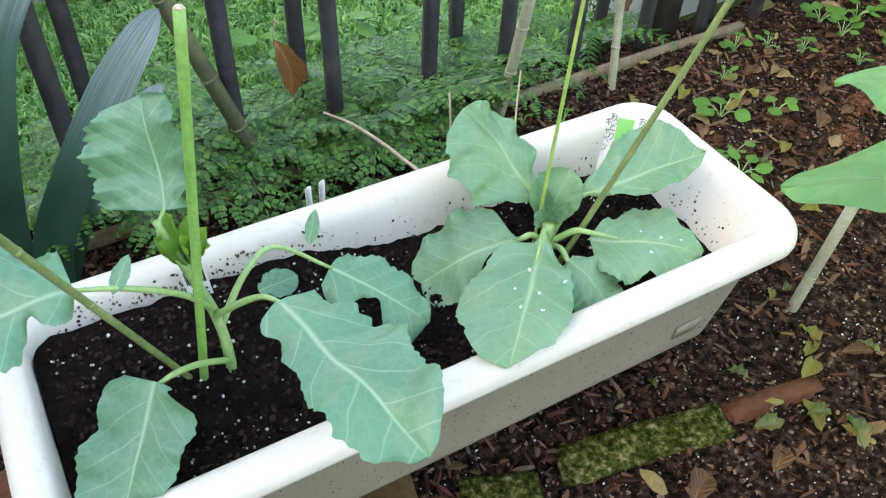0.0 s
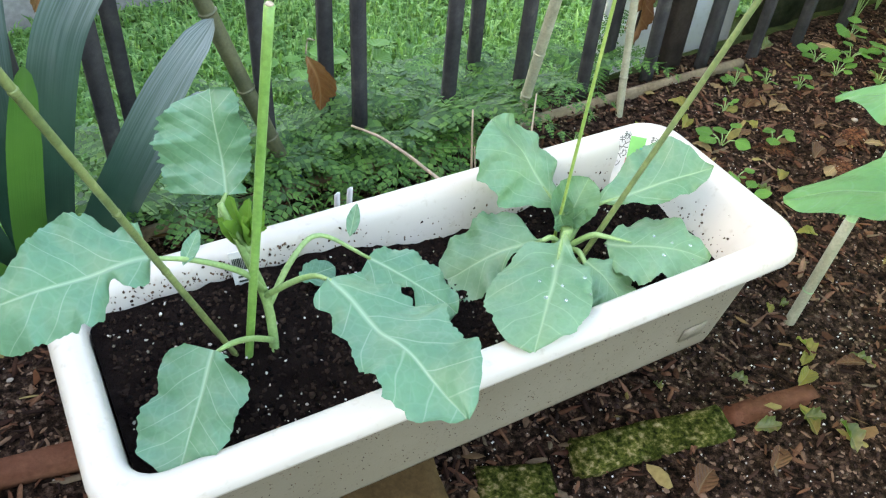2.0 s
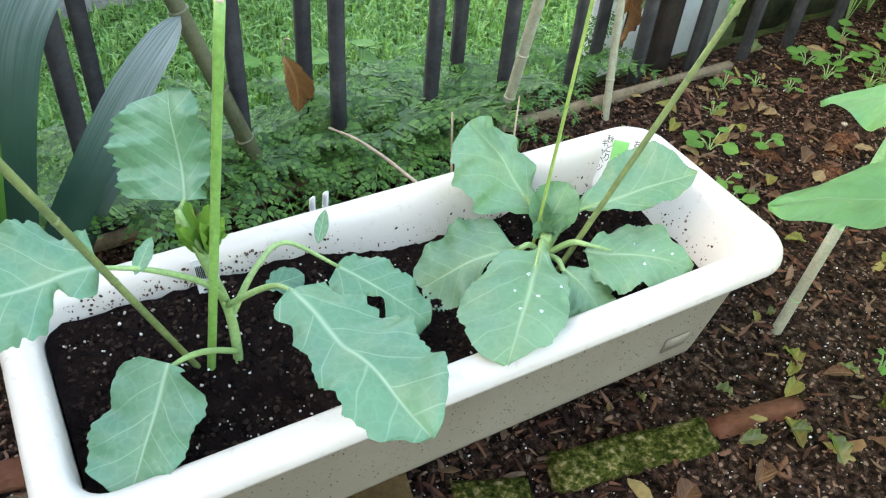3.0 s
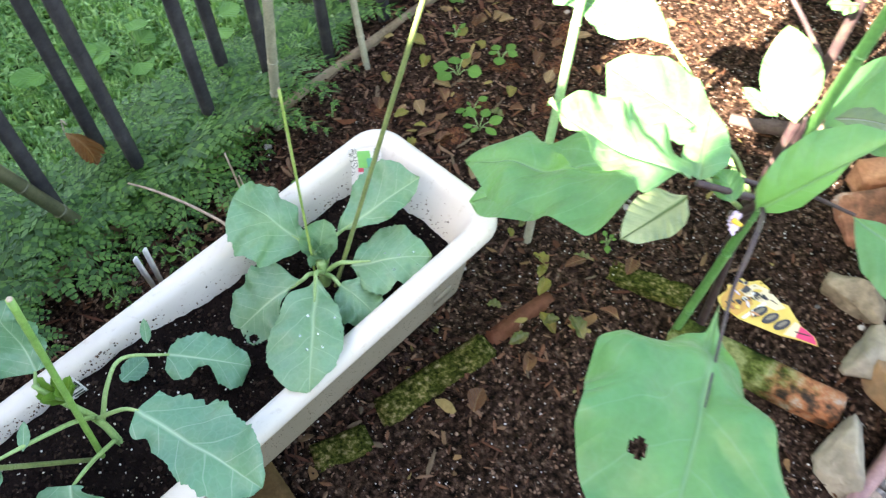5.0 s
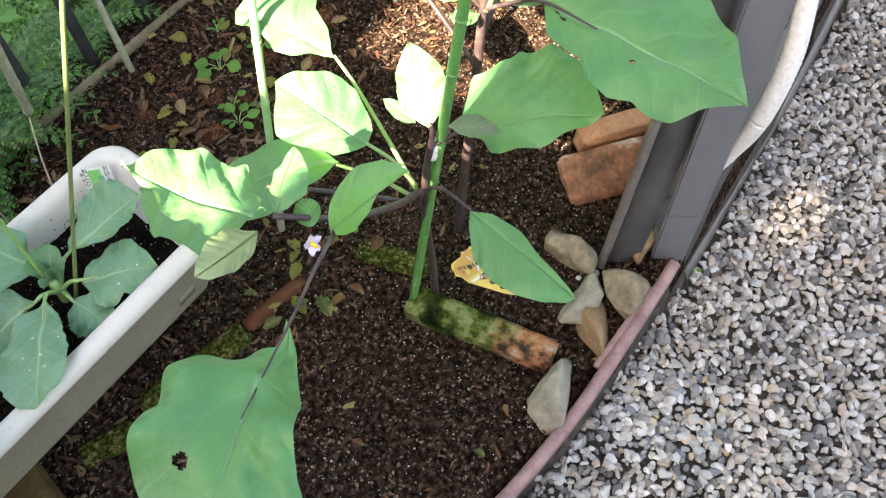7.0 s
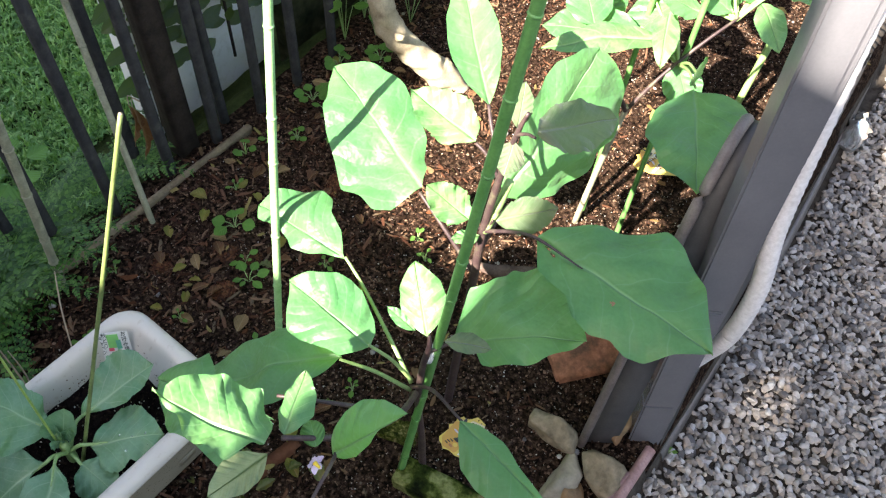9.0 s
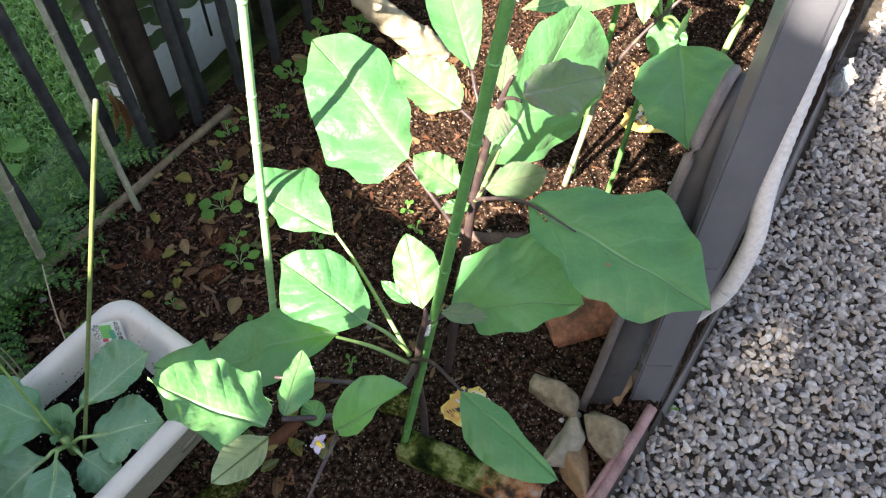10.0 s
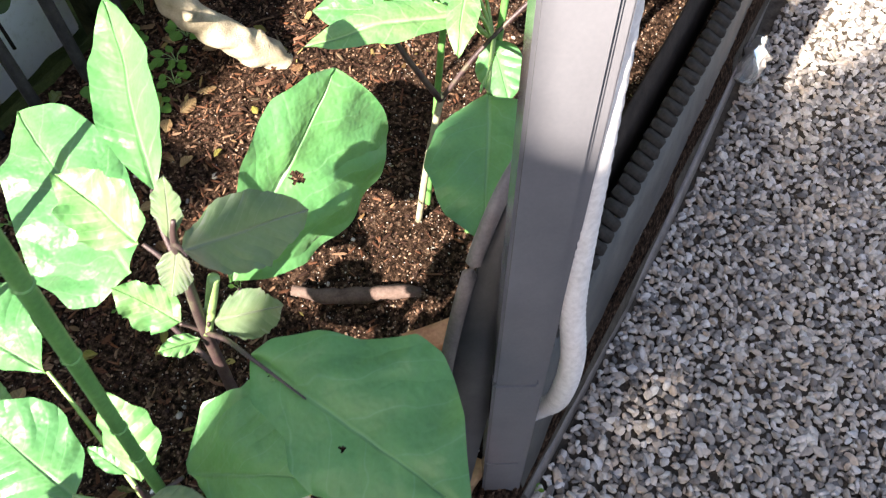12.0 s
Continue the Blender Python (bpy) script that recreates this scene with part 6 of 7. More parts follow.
# seed-packet card on the soil: yellow, with a drawing of aubergines
card2 = base("aubergine_label", (0.985, 0.065, 0.012), "yellow printed plant label with dark aubergines lying on soil", "plant label", rz=-78)


def card_shape(outline, z, material, parent, name, label=""):
    bm = bmesh.new()
    lo = [bm.verts.new((x, y, z)) for x, y in outline]
    hi = [bm.verts.new((x, y, z + 0.0008)) for x, y in outline]
    bm.faces.new(hi)
    bm.faces.new(list(reversed(lo)))
    n = len(lo)
    for k in range(n):
        bm.faces.new((lo[k], lo[(k + 1) % n], hi[(k + 1) % n], hi[k]))
    return part(name, bm, material, parent, label, smooth=False)


CARD = [(-0.070, -0.020), (-0.066, -0.027), (-0.060, -0.030), (-0.054, -0.036), (-0.044, -0.033), (-0.030, -0.036), (0.000, -0.030), (0.030, -0.024), (0.055, -0.014), (0.082, -0.006), (0.074, 0.006), (0.050, 0.012), (0.034, 0.024), (0.022, 0.034), (0.006, 0.030), (-0.010, 0.044), (-0.030, 0.050), (-0.038, 0.040), (-0.046, 0.034), (-0.052, 0.037), (-0.060, 0.026), (-0.058, 0.016), (-0.067, 0.010), (-0.063, 0.002)]


def ellipse(cx, cy, a, b, ang, n=14):
    c, s = math.cos(radians(ang)), math.sin(radians(ang))
    return [(cx + a * math.cos(t) * c - b * math.sin(t) * s, cy + a * math.cos(t) * s + b * math.sin(t) * c) for t in [2 * math.pi * k / n for k in range(n)]]


def aubergine_card(parent, s=1.0):
    sc = lambda pts: [(x * s, y * s) for x, y in pts]
    parent = card_shape(sc(CARD), 0.0, "lab_yellow", parent, "card", "yellow and orange printed card")
    card_shape(sc([(-0.066, -0.018), (-0.058, -0.032), (-0.034, -0.033), (-0.022, 0.0), (-0.040, 0.03), (-0.060, 0.02)]), 0.001, "lab_orange", parent, "orange_panel")
    card_shape(sc([(0.050, -0.013), (0.080, -0.006), (0.072, 0.005), (0.050, 0.010)]), 0.001, "lab_magenta", parent, "magenta_tip")
    card_shape(sc([(-0.050, 0.010), (0.010, 0.012), (0.020, 0.026), (-0.012, 0.041), (-0.034, 0.038)]), 0.001, "lab_pale", parent, "pale_panel")
    for cx in (-0.010, 0.008, 0.026):
        card_shape(sc(ellipse(cx, -0.006, 0.016, 0.0068, 62)), 0.0019, "lab_aubergine", parent, "drawn_aubergine")
        card_shape(sc(ellipse(cx, -0.005, 0.010, 0.0026, 62)), 0.0028, "sticker", parent, "drawn_shine")
    card_shape(sc([(-0.028, -0.033), (-0.023, -0.032), (-0.006, 0.014), (-0.010, 0.016)]), 0.0015, "lab_white", parent, "pale_band")
    card_shape(sc([(0.034, -0.020), (0.050, -0.014), (0.049, 0.011), (0.040, 0.012), (0.036, -0.004)]), 0.0012, "lab_pale", parent, "pale_patch")
    for k in range(13):
        bx, by = -0.058 + 0.0034 * k + 0.001 * math.sin(k * 5), -0.024 + 0.0040 * k
        card_shape(sc([(bx, by), (bx + 0.006, by - 0.002), (bx + 0.0068, by - 0.0006), (bx + 0.0008, by + 0.0016)]), 0.0042, ("lab_dark", "lab_aubergine", "lab_dark")[k % 3], parent, "print_bar")
    for k in range(4):
        card_shape(sc([(-0.046 + 0.014 * k, 0.012 + 0.004 * k), (-0.036 + 0.014 * k, 0.012 + 0.004 * k), (-0.034 + 0.014 * k, 0.024), (-0.044 + 0.014 * k, 0.026)]), 0.0019, "lab_aubergine", parent, "print_bar")
    rnd_ = random.Random(8)
    for k in range(16):
        cx, cy = rnd_.uniform(-0.056, -0.012), rnd_.uniform(-0.026, 0.030)
        card_shape(sc(ellipse(cx, cy, rnd_.uniform(0.003, 0.008), rnd_.uniform(0.0015, 0.004), rnd_.uniform(0, 180), 7)), 0.0020 + 0.00012 * k, ("lab_pale", "lab_aubergine", "lab_white", "tile", "lab_yellow", "petal")[k % 6], parent, "printed_patch")
    card_shape(sc([(0.046, -0.006), (0.066, 0.001), (0.0655, 0.0025), (0.0455, -0.0045)]), 0.0019, "lab_dark", parent, "slit")


aubergine_card(card2)
card2.rotation_euler = Euler((radians(-6), radians(5), radians(-84)))
card3 = base("aubergine_label", (1.765, 0.105, 0.02), "yellow plant label with dark aubergines lying in sun", "plant label", rz=-70)
aubergine_card(card3, 1.0)
bottle = base("plastic_scrap", (2.30, -0.19, -0.115), "clear crumpled plastic scrap on the gravel", "plastic scrap")
put("scrap", tube([(2.22, -0.20, -0.110), (2.26, -0.20, -0.100), (2.31, -0.20, -0.104), (2.36, -0.19, -0.110)], [0.018, 0.03, 0.026, 0.012], 8, 4, rough=0.8), "clear", bottle)


# ---- green growth beyond the fence ----
def strap_leaf(points, width, material, parent, seed, normal=(0, -1, 0.4)):
    """A long strap-shaped leaf with a keel along its middle."""
    bm = bmesh.new()
    uvl = bm.loops.layers.uv.new("leaf")
    pts = catmull(points, 10)
    n = len(pts)
    rows, uvs = [], {}
    for i, p in enumerate(pts):
        d = (pts[min(i + 1, n - 1)] - pts[max(i - 1, 0)]).normalized()
        u = i / (n - 1)
        side = d.cross(Vector(normal).normalized().lerp(Vector((0.25, -0.45, 0.85)), u ** 1.6)).normalized()
        up = side.cross(d)
        w = width * float(np.interp(u, [p_[0] for p_ in STRAP], [p_[1] for p_ in STRAP]))
        row = []
        for v in (-1, -0.6, -0.25, 0, 0.25, 0.6, 1):
            q = p + side * (w * v) + up * (0.22 * w * (abs(v) ** 1.4) + 0.0012 * noise.noise(p * 30 + Vector((v, seed, 0))))
            vert = bm.verts.new(q)
            uvs[vert] = (u, v * 0.1)
            row.append(vert)
        rows.append(row)
    for a, b in zip(rows, rows[1:]):
        for k in range(6):
            f = bm.faces.new((a[k], a[k + 1], b[k + 1], b[k]))
            for lp in f.loops:
                lp[uvl].uv = uvs[lp.vert]
    put("leaf", bm, material, parent)


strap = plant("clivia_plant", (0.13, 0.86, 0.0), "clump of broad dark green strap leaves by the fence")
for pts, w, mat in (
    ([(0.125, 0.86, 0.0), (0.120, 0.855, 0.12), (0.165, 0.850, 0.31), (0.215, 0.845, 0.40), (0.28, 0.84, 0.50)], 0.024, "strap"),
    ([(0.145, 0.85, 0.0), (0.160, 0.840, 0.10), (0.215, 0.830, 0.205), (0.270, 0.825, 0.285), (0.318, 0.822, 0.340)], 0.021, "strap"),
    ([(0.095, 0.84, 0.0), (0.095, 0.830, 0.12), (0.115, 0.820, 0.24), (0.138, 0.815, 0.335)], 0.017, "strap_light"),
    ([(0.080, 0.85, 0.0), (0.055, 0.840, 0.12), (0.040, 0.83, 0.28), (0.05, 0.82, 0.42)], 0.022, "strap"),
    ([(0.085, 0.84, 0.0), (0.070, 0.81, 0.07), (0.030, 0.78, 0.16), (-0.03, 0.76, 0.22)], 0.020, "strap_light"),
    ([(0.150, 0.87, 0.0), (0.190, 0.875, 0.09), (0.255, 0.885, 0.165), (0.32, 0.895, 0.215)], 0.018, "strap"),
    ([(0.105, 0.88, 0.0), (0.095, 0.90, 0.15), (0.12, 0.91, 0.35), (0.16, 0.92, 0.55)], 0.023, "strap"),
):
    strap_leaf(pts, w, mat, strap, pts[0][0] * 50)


def frond_mesh(seed, pairs=13, teeth=6):
    """A finely cut frond one metre long: toothed side leaflets along an arching midrib."""
    rnd = random.Random(seed)
    verts, faces = [], []

    def lance(p, d, n, ln, w):
        k = len(verts)
        verts.extend((tuple(p), tuple(p + d * (ln * 0.45) + n * w), tuple(p + d * ln), tuple(p + d * (ln * 0.45) - n * w)))
        faces.append((k, k + 1, k + 2, k + 3))

    def spine(u):
        return Vector((u, 0.03 * math.sin(3 * u + seed), 0.42 * u - 0.62 * u * u))
    for i in range(pairs):
        u = (i + 0.6) / pairs
        p = spine(u)
        ahead = (spine(u + 0.03) - p).normalized()
        for sd in (-1, 1):
            d = (Vector((0, sd, 0)) + ahead * 0.75 + Vector((0, 0, rnd.uniform(-0.30, 0.05)))).normalized()
            across = d.cross(Vector((0, 0, 1))).normalized()
            size = (0.06 + 0.28 * (1 - u) ** 0.75 * min(1.0, 4 * u + 0.45)) * rnd.uniform(0.85, 1.1)
            for k in range(teeth):
                v = (k + 0.4) / teeth
                q = p + d * (size * v) + Vector((0, 0, -0.10 * size * v * v))
                for s2 in (-1, 1):
                    e = (d * 0.85 + across * s2 * 0.8).normalized()
                    lance(q, e, e.cross(Vector((0, 0, 1))).normalized() + Vector((0, 0, 0.3 * s2)), size * 0.36 * (1.08 - v), size * 0.085)
            lance(p, d, across, size * 1.06, size * 0.022)
    n = 14
    for k in range(n):
        a, b = spine(k / n), spine((k + 1) / n)
        lance(a, (b - a).normalized(), Vector((0, 1, 0)), (b - a).length * 1.2, 0.007)
    me = bpy.data.meshes.new("frond")
    me.from_pydata(verts, [], faces)
    me.materials.append(M["fern"])
    return me


FROND_MESHES = [frond_mesh(k, 9 + k % 3, 5) for k in range(6)]
FERNS = ((0.585, 0.935, 8, 0.15), (0.70, 0.935, 8, 0.15), (0.40, 0.955, 7, 0.14), (0.26, 0.95, 7, 0.15), (0.50, 1.20, 8, 0.18), (0.84, 1.2, 8, 0.16), (0.60, 1.00, 9, 0.17), (0.72, 0.99, 9, 0.16), (0.43, 1.01, 9, 0.17), (0.28, 1.04, 8, 0.16), (0.86, 1.04, 8, 0.15), (0.98, 1.08, 8, 0.15), (0.20, 1.10, 7, 0.16), (0.48, 0.965, 7, 0.14), (0.82, 0.965, 7, 0.13), (1.04, 1.02, 8, 0.14), (1.12, 1.16, 8, 0.15), (1.02, 1.26, 8, 0.15), (0.66, 1.12, 7, 0.15))
rnd = random.Random(12)
for fx, fy, count, ln in FERNS:
    count = count - 1
    fz = level(fx, fy) + 0.015 + 0.25 * max(0, 1.1 - fy)
    clump = base("fern_clump", (fx, fy, level(fx, fy)), "feathery green fern-like foliage behind the pickets", "fern", "fern clumps along the fence")
    put("crown", tube([(fx, fy, level(fx, fy) - 0.01), (fx, fy, fz + 0.004)], [0.006, 0.003], 6, 3), "stem_green", clump)
    for k in range(count):
        a = -90 + (k - count / 2) * 360 / count * 0.85 + rnd.uniform(-12, 12)
        r = (1.5 if fy < 0.97 else 1.15) * ln * rnd.uniform(0.75, 1.05)
        fan = new("frond", FROND_MESHES[rnd.randrange(6)])
        fan.parent = clump
        fan.matrix_local = Matrix.Translation((0, 0, fz - level(fx, fy))) @ pose(0, 0, 0, rnd.uniform(-14, 14), rnd.uniform(-26, 6), a) @ Matrix.Scale(r, 4)


def scatter_blades(name, count, region, size, material, label, seed, broad=False, flat=0.0):
    rnd = random.Random(seed)
    verts, faces = [], []
    for i in range(count):
        x, y = region(rnd)
        z = level(x, y)
        h = rnd.uniform(*size)
        a, lean = rnd.uniform(0, 6.283), rnd.uniform(0.2, 0.9) + flat
        w = h * rnd.uniform(0.03, 0.06) * (7 if broad else 1)
        dx, dy = math.cos(a), math.sin(a)
        k = len(verts)
        p0, p1, p2 = (x, y, z), (x + dx * lean * h * 0.35, y + dy * lean * h * 0.35, z + h * 0.6), (x + dx * lean * h * 0.9, y + dy * lean * h * 0.9, z + h * (0.95 - 0.4 * lean))
        wm = w * (1.0 if not broad else 1.6)
        verts += [(p0[0] - dy * w * 0.5, p0[1] + dx * w * 0.5, p0[2]), (p0[0] + dy * w * 0.5, p0[1] - dx * w * 0.5, p0[2]), (p1[0] + dy * wm, p1[1] - dx * wm, p1[2]), (p1[0] - dy * wm, p1[1] + dx * wm, p1[2]), p2]
        faces += [(k, k + 1, k + 2, k + 3), (k + 3, k + 2, k + 4)]
    me = bpy.data.meshes.new(name)
    me.from_pydata(verts, [], faces)
    me.materials.append(M[material])
    return tagged(new(name, me), label, "grass", kind="stuff")


def lawn(r):
    while True:
        x, y = r.uniform(-0.7, 2.0), 1.0 + 0.97 * r.random() ** 1.15
        if (x < 0.98 or y > 1.32) and (x > 0.95 or y < 1.93):
            return x, y


scatter_blades("grass", 34000, lawn, (0.018, 0.06), "grass", "bright green grass and weeds behind the fence", 1)
scatter_blades("ground_weeds", 26000, lawn, (0.010, 0.028), "grass", "low broad-leaved weeds behind the fence", 2, True, 0.3)


# ---- weeds, bush leaves ----
def weed(place, radius, count, seed, material="weed", label="small green weed seedling on the soil", name="weed", group="weeds in the bed", lift=0.02):
    w = base(name, (place[0], place[1], level(place[0], place[1])), label, "weed", group)
    rnd = random.Random(seed)
    for k in range(count):
        a = k * 2.4 + rnd.uniform(-0.4, 0.4)
        r = radius * rnd.uniform(0.5, 1.0)
        c = Vector((place[0] + r * 0.45 * math.cos(a), place[1] + r * 0.45 * math.sin(a), w.location.z + lift * rnd.uniform(0.4, 1.2)))
        t = c + Vector((math.cos(a) * r * 0.7, math.sin(a) * r * 0.7, rnd.uniform(-0.004, 0.006)))
        put("leaf", blade(c, t, (rnd.uniform(-0.3, 0.3), rnd.uniform(-0.3, 0.3), 1), r * (0.40 if "round" in name or "broad" in name else 0.26), r * (0.38 if "round" in name or "broad" in name else 0.26), OVAL, wave=0.001, nu=10, nv=6, seed=seed + k), material, w)
        stalk(w, [(place[0], place[1], w.location.z - 0.004), tuple(c.lerp(Vector((place[0], place[1], w.location.z)), 0.5) + Vector((0, 0, 0.003))), tuple(c)], [0.001, 0.0009, 0.0008])


for i, (x, y, r, c) in enumerate(((1.00, 0.62, 0.040, 6), (1.03, 0.66, 0.030, 5), (0.72, 0.76, 0.03, 5), (1.52, 0.83, 0.045, 7), (1.60, 0.80, 0.05, 8), (1.44, 0.80, 0.04, 6), (1.38, 0.72, 0.025, 5), (0.86, 0.66, 0.018, 4), (1.12, 0.53, 0.02, 4), (0.90, 0.50, 0.022, 5), (0.945, 0.315, 0.020, 5), (1.25, 0.38, 0.02, 4), (0.50, 0.80, 0.025, 5), (0.38, 0.82, 0.022, 5), (1.15, 0.80, 0.022, 4), (1.30, 0.84, 0.03, 5), (0.80, 0.86, 0.02, 5), (0.86, 0.84, 0.018, 4), (1.22, -0.20, 0.016, 4), (1.28, 0.42, 0.022, 5))):
    weed((x, y), r, c, i)
for i, (x, y, z) in enumerate(((1.66, 0.93, 0.10), (1.76, 0.95, 0.14), (1.85, 0.93, 0.08), (1.72, 0.88, 0.05), (1.95, 0.97, 0.16), (1.82, 0.85, 0.04))):
    weed((x, y), 0.085, 7, 50 + i, "weed", "bushy green weed by the dark wall", "bushy_weed", "bushy weeds by the wall", 0.09 + z)
for i, (x, y) in enumerate(((0.80, 1.42), (0.88, 1.24), (0.66, 1.48), (0.96, 1.36))):
    weed((x, y), 0.10, 5, 70 + i, "weed", "broad-leaved green weed among the grass", "broad_leaved_weed", "broad-leaved weeds in the grass", 0.07)
for i, (x, y, r, c) in enumerate(((1.08, 0.735, 0.045, 5), (1.16, 0.70, 0.035, 5), (1.46, 0.86, 0.040, 6), (1.55, 0.76, 0.035, 6), (1.66, 0.82, 0.045, 7), (1.24, 0.86, 0.030, 5), (1.34, 0.80, 0.028, 5), (1.48, 0.74, 0.030, 6), (1.58, 0.88, 0.05, 6))):
    weed((x, y), r, c, 120 + i, "weed", "round-leaved green seedling on the bark litter", "round_leaved_weed", "round-leaved weeds in the bed", 0.025)
for i, (x, y) in enumerate(((1.36, 1.10), (1.47, 1.12), (1.58, 1.10), (1.27, 1.12), (1.20, 1.08))):
    bush = base("bush", (x, y, 0), "thin dark-leaved shrub in front of the white board", "shrub", "dark shrubs behind the fence")
    rnd = random.Random(90 + i)
    top = Vector((x + rnd.uniform(-0.04, 0.04), y + 0.02, 0.75))
    stalk(bush, [(x, y, -0.02), tuple(Vector((x, y, 0)).lerp(top, 0.5) + Vector((0.02, 0, 0))), tuple(top)], [0.004, 0.003, 0.0015], "post", "stem")
    for k in range(44):
        u = 0.10 + 0.88 * k / 44
        c = Vector((x, y, 0)).lerp(top, u)
        a = k * 2.4
        t = c + Vector((math.cos(a) * rnd.uniform(0.05, 0.09), math.sin(a) * 0.03, rnd.uniform(-0.03, 0.025)))
        put("leaf", blade(c, t, (rnd.uniform(-0.4, 0.4), -0.6, 0.7), 0.016, 0.016, OVAL, wave=0.001, nu=8, nv=4, seed=k), "bush", bush)
rosemary = plant("feathery_plant", (0.30, 0.285, 0.0), "low feathery green plant beside the planter")
rnd = random.Random(77)
for k in range(16):
    cx, cy = 0.30 + rnd.uniform(-0.07, 0.10), 0.275 + rnd.uniform(-0.05, 0.035)
    top = Vector((cx, cy, rnd.uniform(0.035, 0.07)))
    stalk(rosemary, [(cx, cy, -0.01), (cx, cy, 0.03), tuple(top)], [0.0012, 0.001, 0.0008])
    sp = bmesh.new()
    for j in range(16):
        a = j * 2.4
        blade(top - Vector((0, 0, 0.002 * (j % 8))), top + Vector((math.cos(a) * 0.020, math.sin(a) * 0.020, 0.010 - 0.002 * (j % 8))), (0, 0, 1), 0.0014, 0.0014, NARROW, wave=0.0, nu=4, nv=2, seed=j, bm=sp)
    put("sprig", sp, "fern", rosemary)

# dead leaves that can be told apart
FALLEN = ((0.815, 0.345, 0.055, 20, "yellow_leaf"), (0.770, 0.300, 0.060, 70, "yellow_leaf"), (0.93, 0.265, 0.05, 200, "yellow_leaf"), (0.90, 0.69, 0.05, 40, "yellow_leaf"), (0.85, 0.715, 0.04, 110, "yellow_leaf"), (1.28, 0.70, 0.05, 0, "yellow_leaf"), (1.16, 0.75, 0.045, 75, "yellow_leaf"), (0.86, 0.44, 0.03, 50, "yellow_leaf"), (0.64, 0.09, 0.03, 100, "yellow_leaf"), (1.12, 0.44, 0.04, 30, "yellow_leaf"), (1.03, 0.52, 0.045, 140, "yellow_leaf"), (0.97, 0.44, 0.035, 80, "yellow_leaf"), (0.70, 0.285, 0.05, 30, "brown_leaf"), (0.88, 0.33, 0.05, 150, "brown_leaf"), (0.61, 0.30, 0.055, 20, "brown_leaf"), (0.84, 0.24, 0.045, 95, "brown_leaf"), (1.02, 0.72, 0.05, 60, "brown_leaf"), (1.20, 0.64, 0.05, 15, "brown_leaf"), (1.08, 0.60, 0.04, 130, "brown_leaf"), (1.40, 0.66, 0.05, 100, "brown_leaf"), (0.94, 0.80, 0.045, 45, "brown_leaf"), (0.64, 0.80, 0.045, 5, "brown_leaf"), (1.25, 0.55, 0.04, 70, "brown_leaf"), (0.47, 0.74, 0.04, 20, "brown_leaf"))
for i, (x, y, ln, a, mat) in enumerate(FALLEN):
    z, ln = level(x, y) + 0.005, ln * (0.72 if i > 11 else 0.66)
    if i % 3 == 2 or (i > 11 and i % 2):
        mat = "brown_leaf"
    lf = base("fallen_leaf", (x, y, z), "dry brown leaf fallen on the soil" if mat == "brown_leaf" else "curled yellowing leaf fallen on the soil", "leaf", "fallen leaves")
    d = Vector((math.cos(radians(a)), math.sin(radians(a)), 0))
    bm = blade(Vector((x, y, z)) - d * ln / 2, Vector((x, y, z)) + d * ln / 2, (0.1, -0.1, 1), ln * (0.24 + 0.07 * (i % 3)), ln * (0.30 - 0.06 * (i % 2)), OVAL, wave=0.0025, cup=0.8, droop=0.15, pleat=0.005, teeth=0.05, bend=0.05 * (i % 3 - 1), nu=22, nv=12, seed=i)
    put("blade", bm, mat, lf)


# larger half-green leaves dropped by the plants
for i, (x, y, ln, a, w) in enumerate(((0.722, 0.316, 0.050, -20, 0.26), (0.772, 0.296, 0.034, -35, 0.34), (0.790, 0.262, 0.062, 60, 0.34), (0.848, 0.372, 0.050, 75, 0.30), (0.742, 0.378, 0.034, -60, 0.30), (0.656, 0.420, 0.022, 80, 0.40), (0.896, 0.326, 0.045, -70, 0.16), (0.834, 0.360, 0.036, 20, 0.30), (0.724, -0.070, 0.026, 80, 0.34), (0.478, 0.166, 0.024, 30, 0.40), (0.885, 0.437, 0.020, 0, 0.40), (1.060, 0.795, 0.045, 20, 0.34), (1.045, 0.618, 0.040, 110, 0.36), (1.405, 0.935, 0.050, 10, 0.32))):
    z, ln = level(x, y) + 0.006, 0.70 * ln
    mat = ("half_green", "half_green", "half_green", "yellow_leaf")[i % 4]
    lf = base("fallen_leaf", (x, y, z), "crumpled half-green leaf fallen on the soil" if mat == "half_green" else "curled yellowing leaf fallen on the soil", "leaf", "fallen leaves")
    d = Vector((math.cos(radians(a)), math.sin(radians(a)), 0))
    put("blade", blade(Vector((x, y, z)) - d * ln / 2, Vector((x, y, z)) + d * ln / 2, (0.15, -0.2, 1), ln * w, ln * w * 0.8, OVAL, wave=0.0060, cup=0.9, droop=0.2, pleat=0.001, teeth=0.04, bend=0.06 * (i % 3 - 1), nu=28, nv=16, seed=300 + i), mat, lf)
plank_bit = tagged(part("wood_offcut", block((0.13, 0.030, 0.018), 0.003, 0.002, 4, 3), "brick_red"), "reddish-brown wood offcut on the soil", "wood offcut")
plank_bit.matrix_world = pose(0.030, 0.640, 0.002, 0, 0, -12)


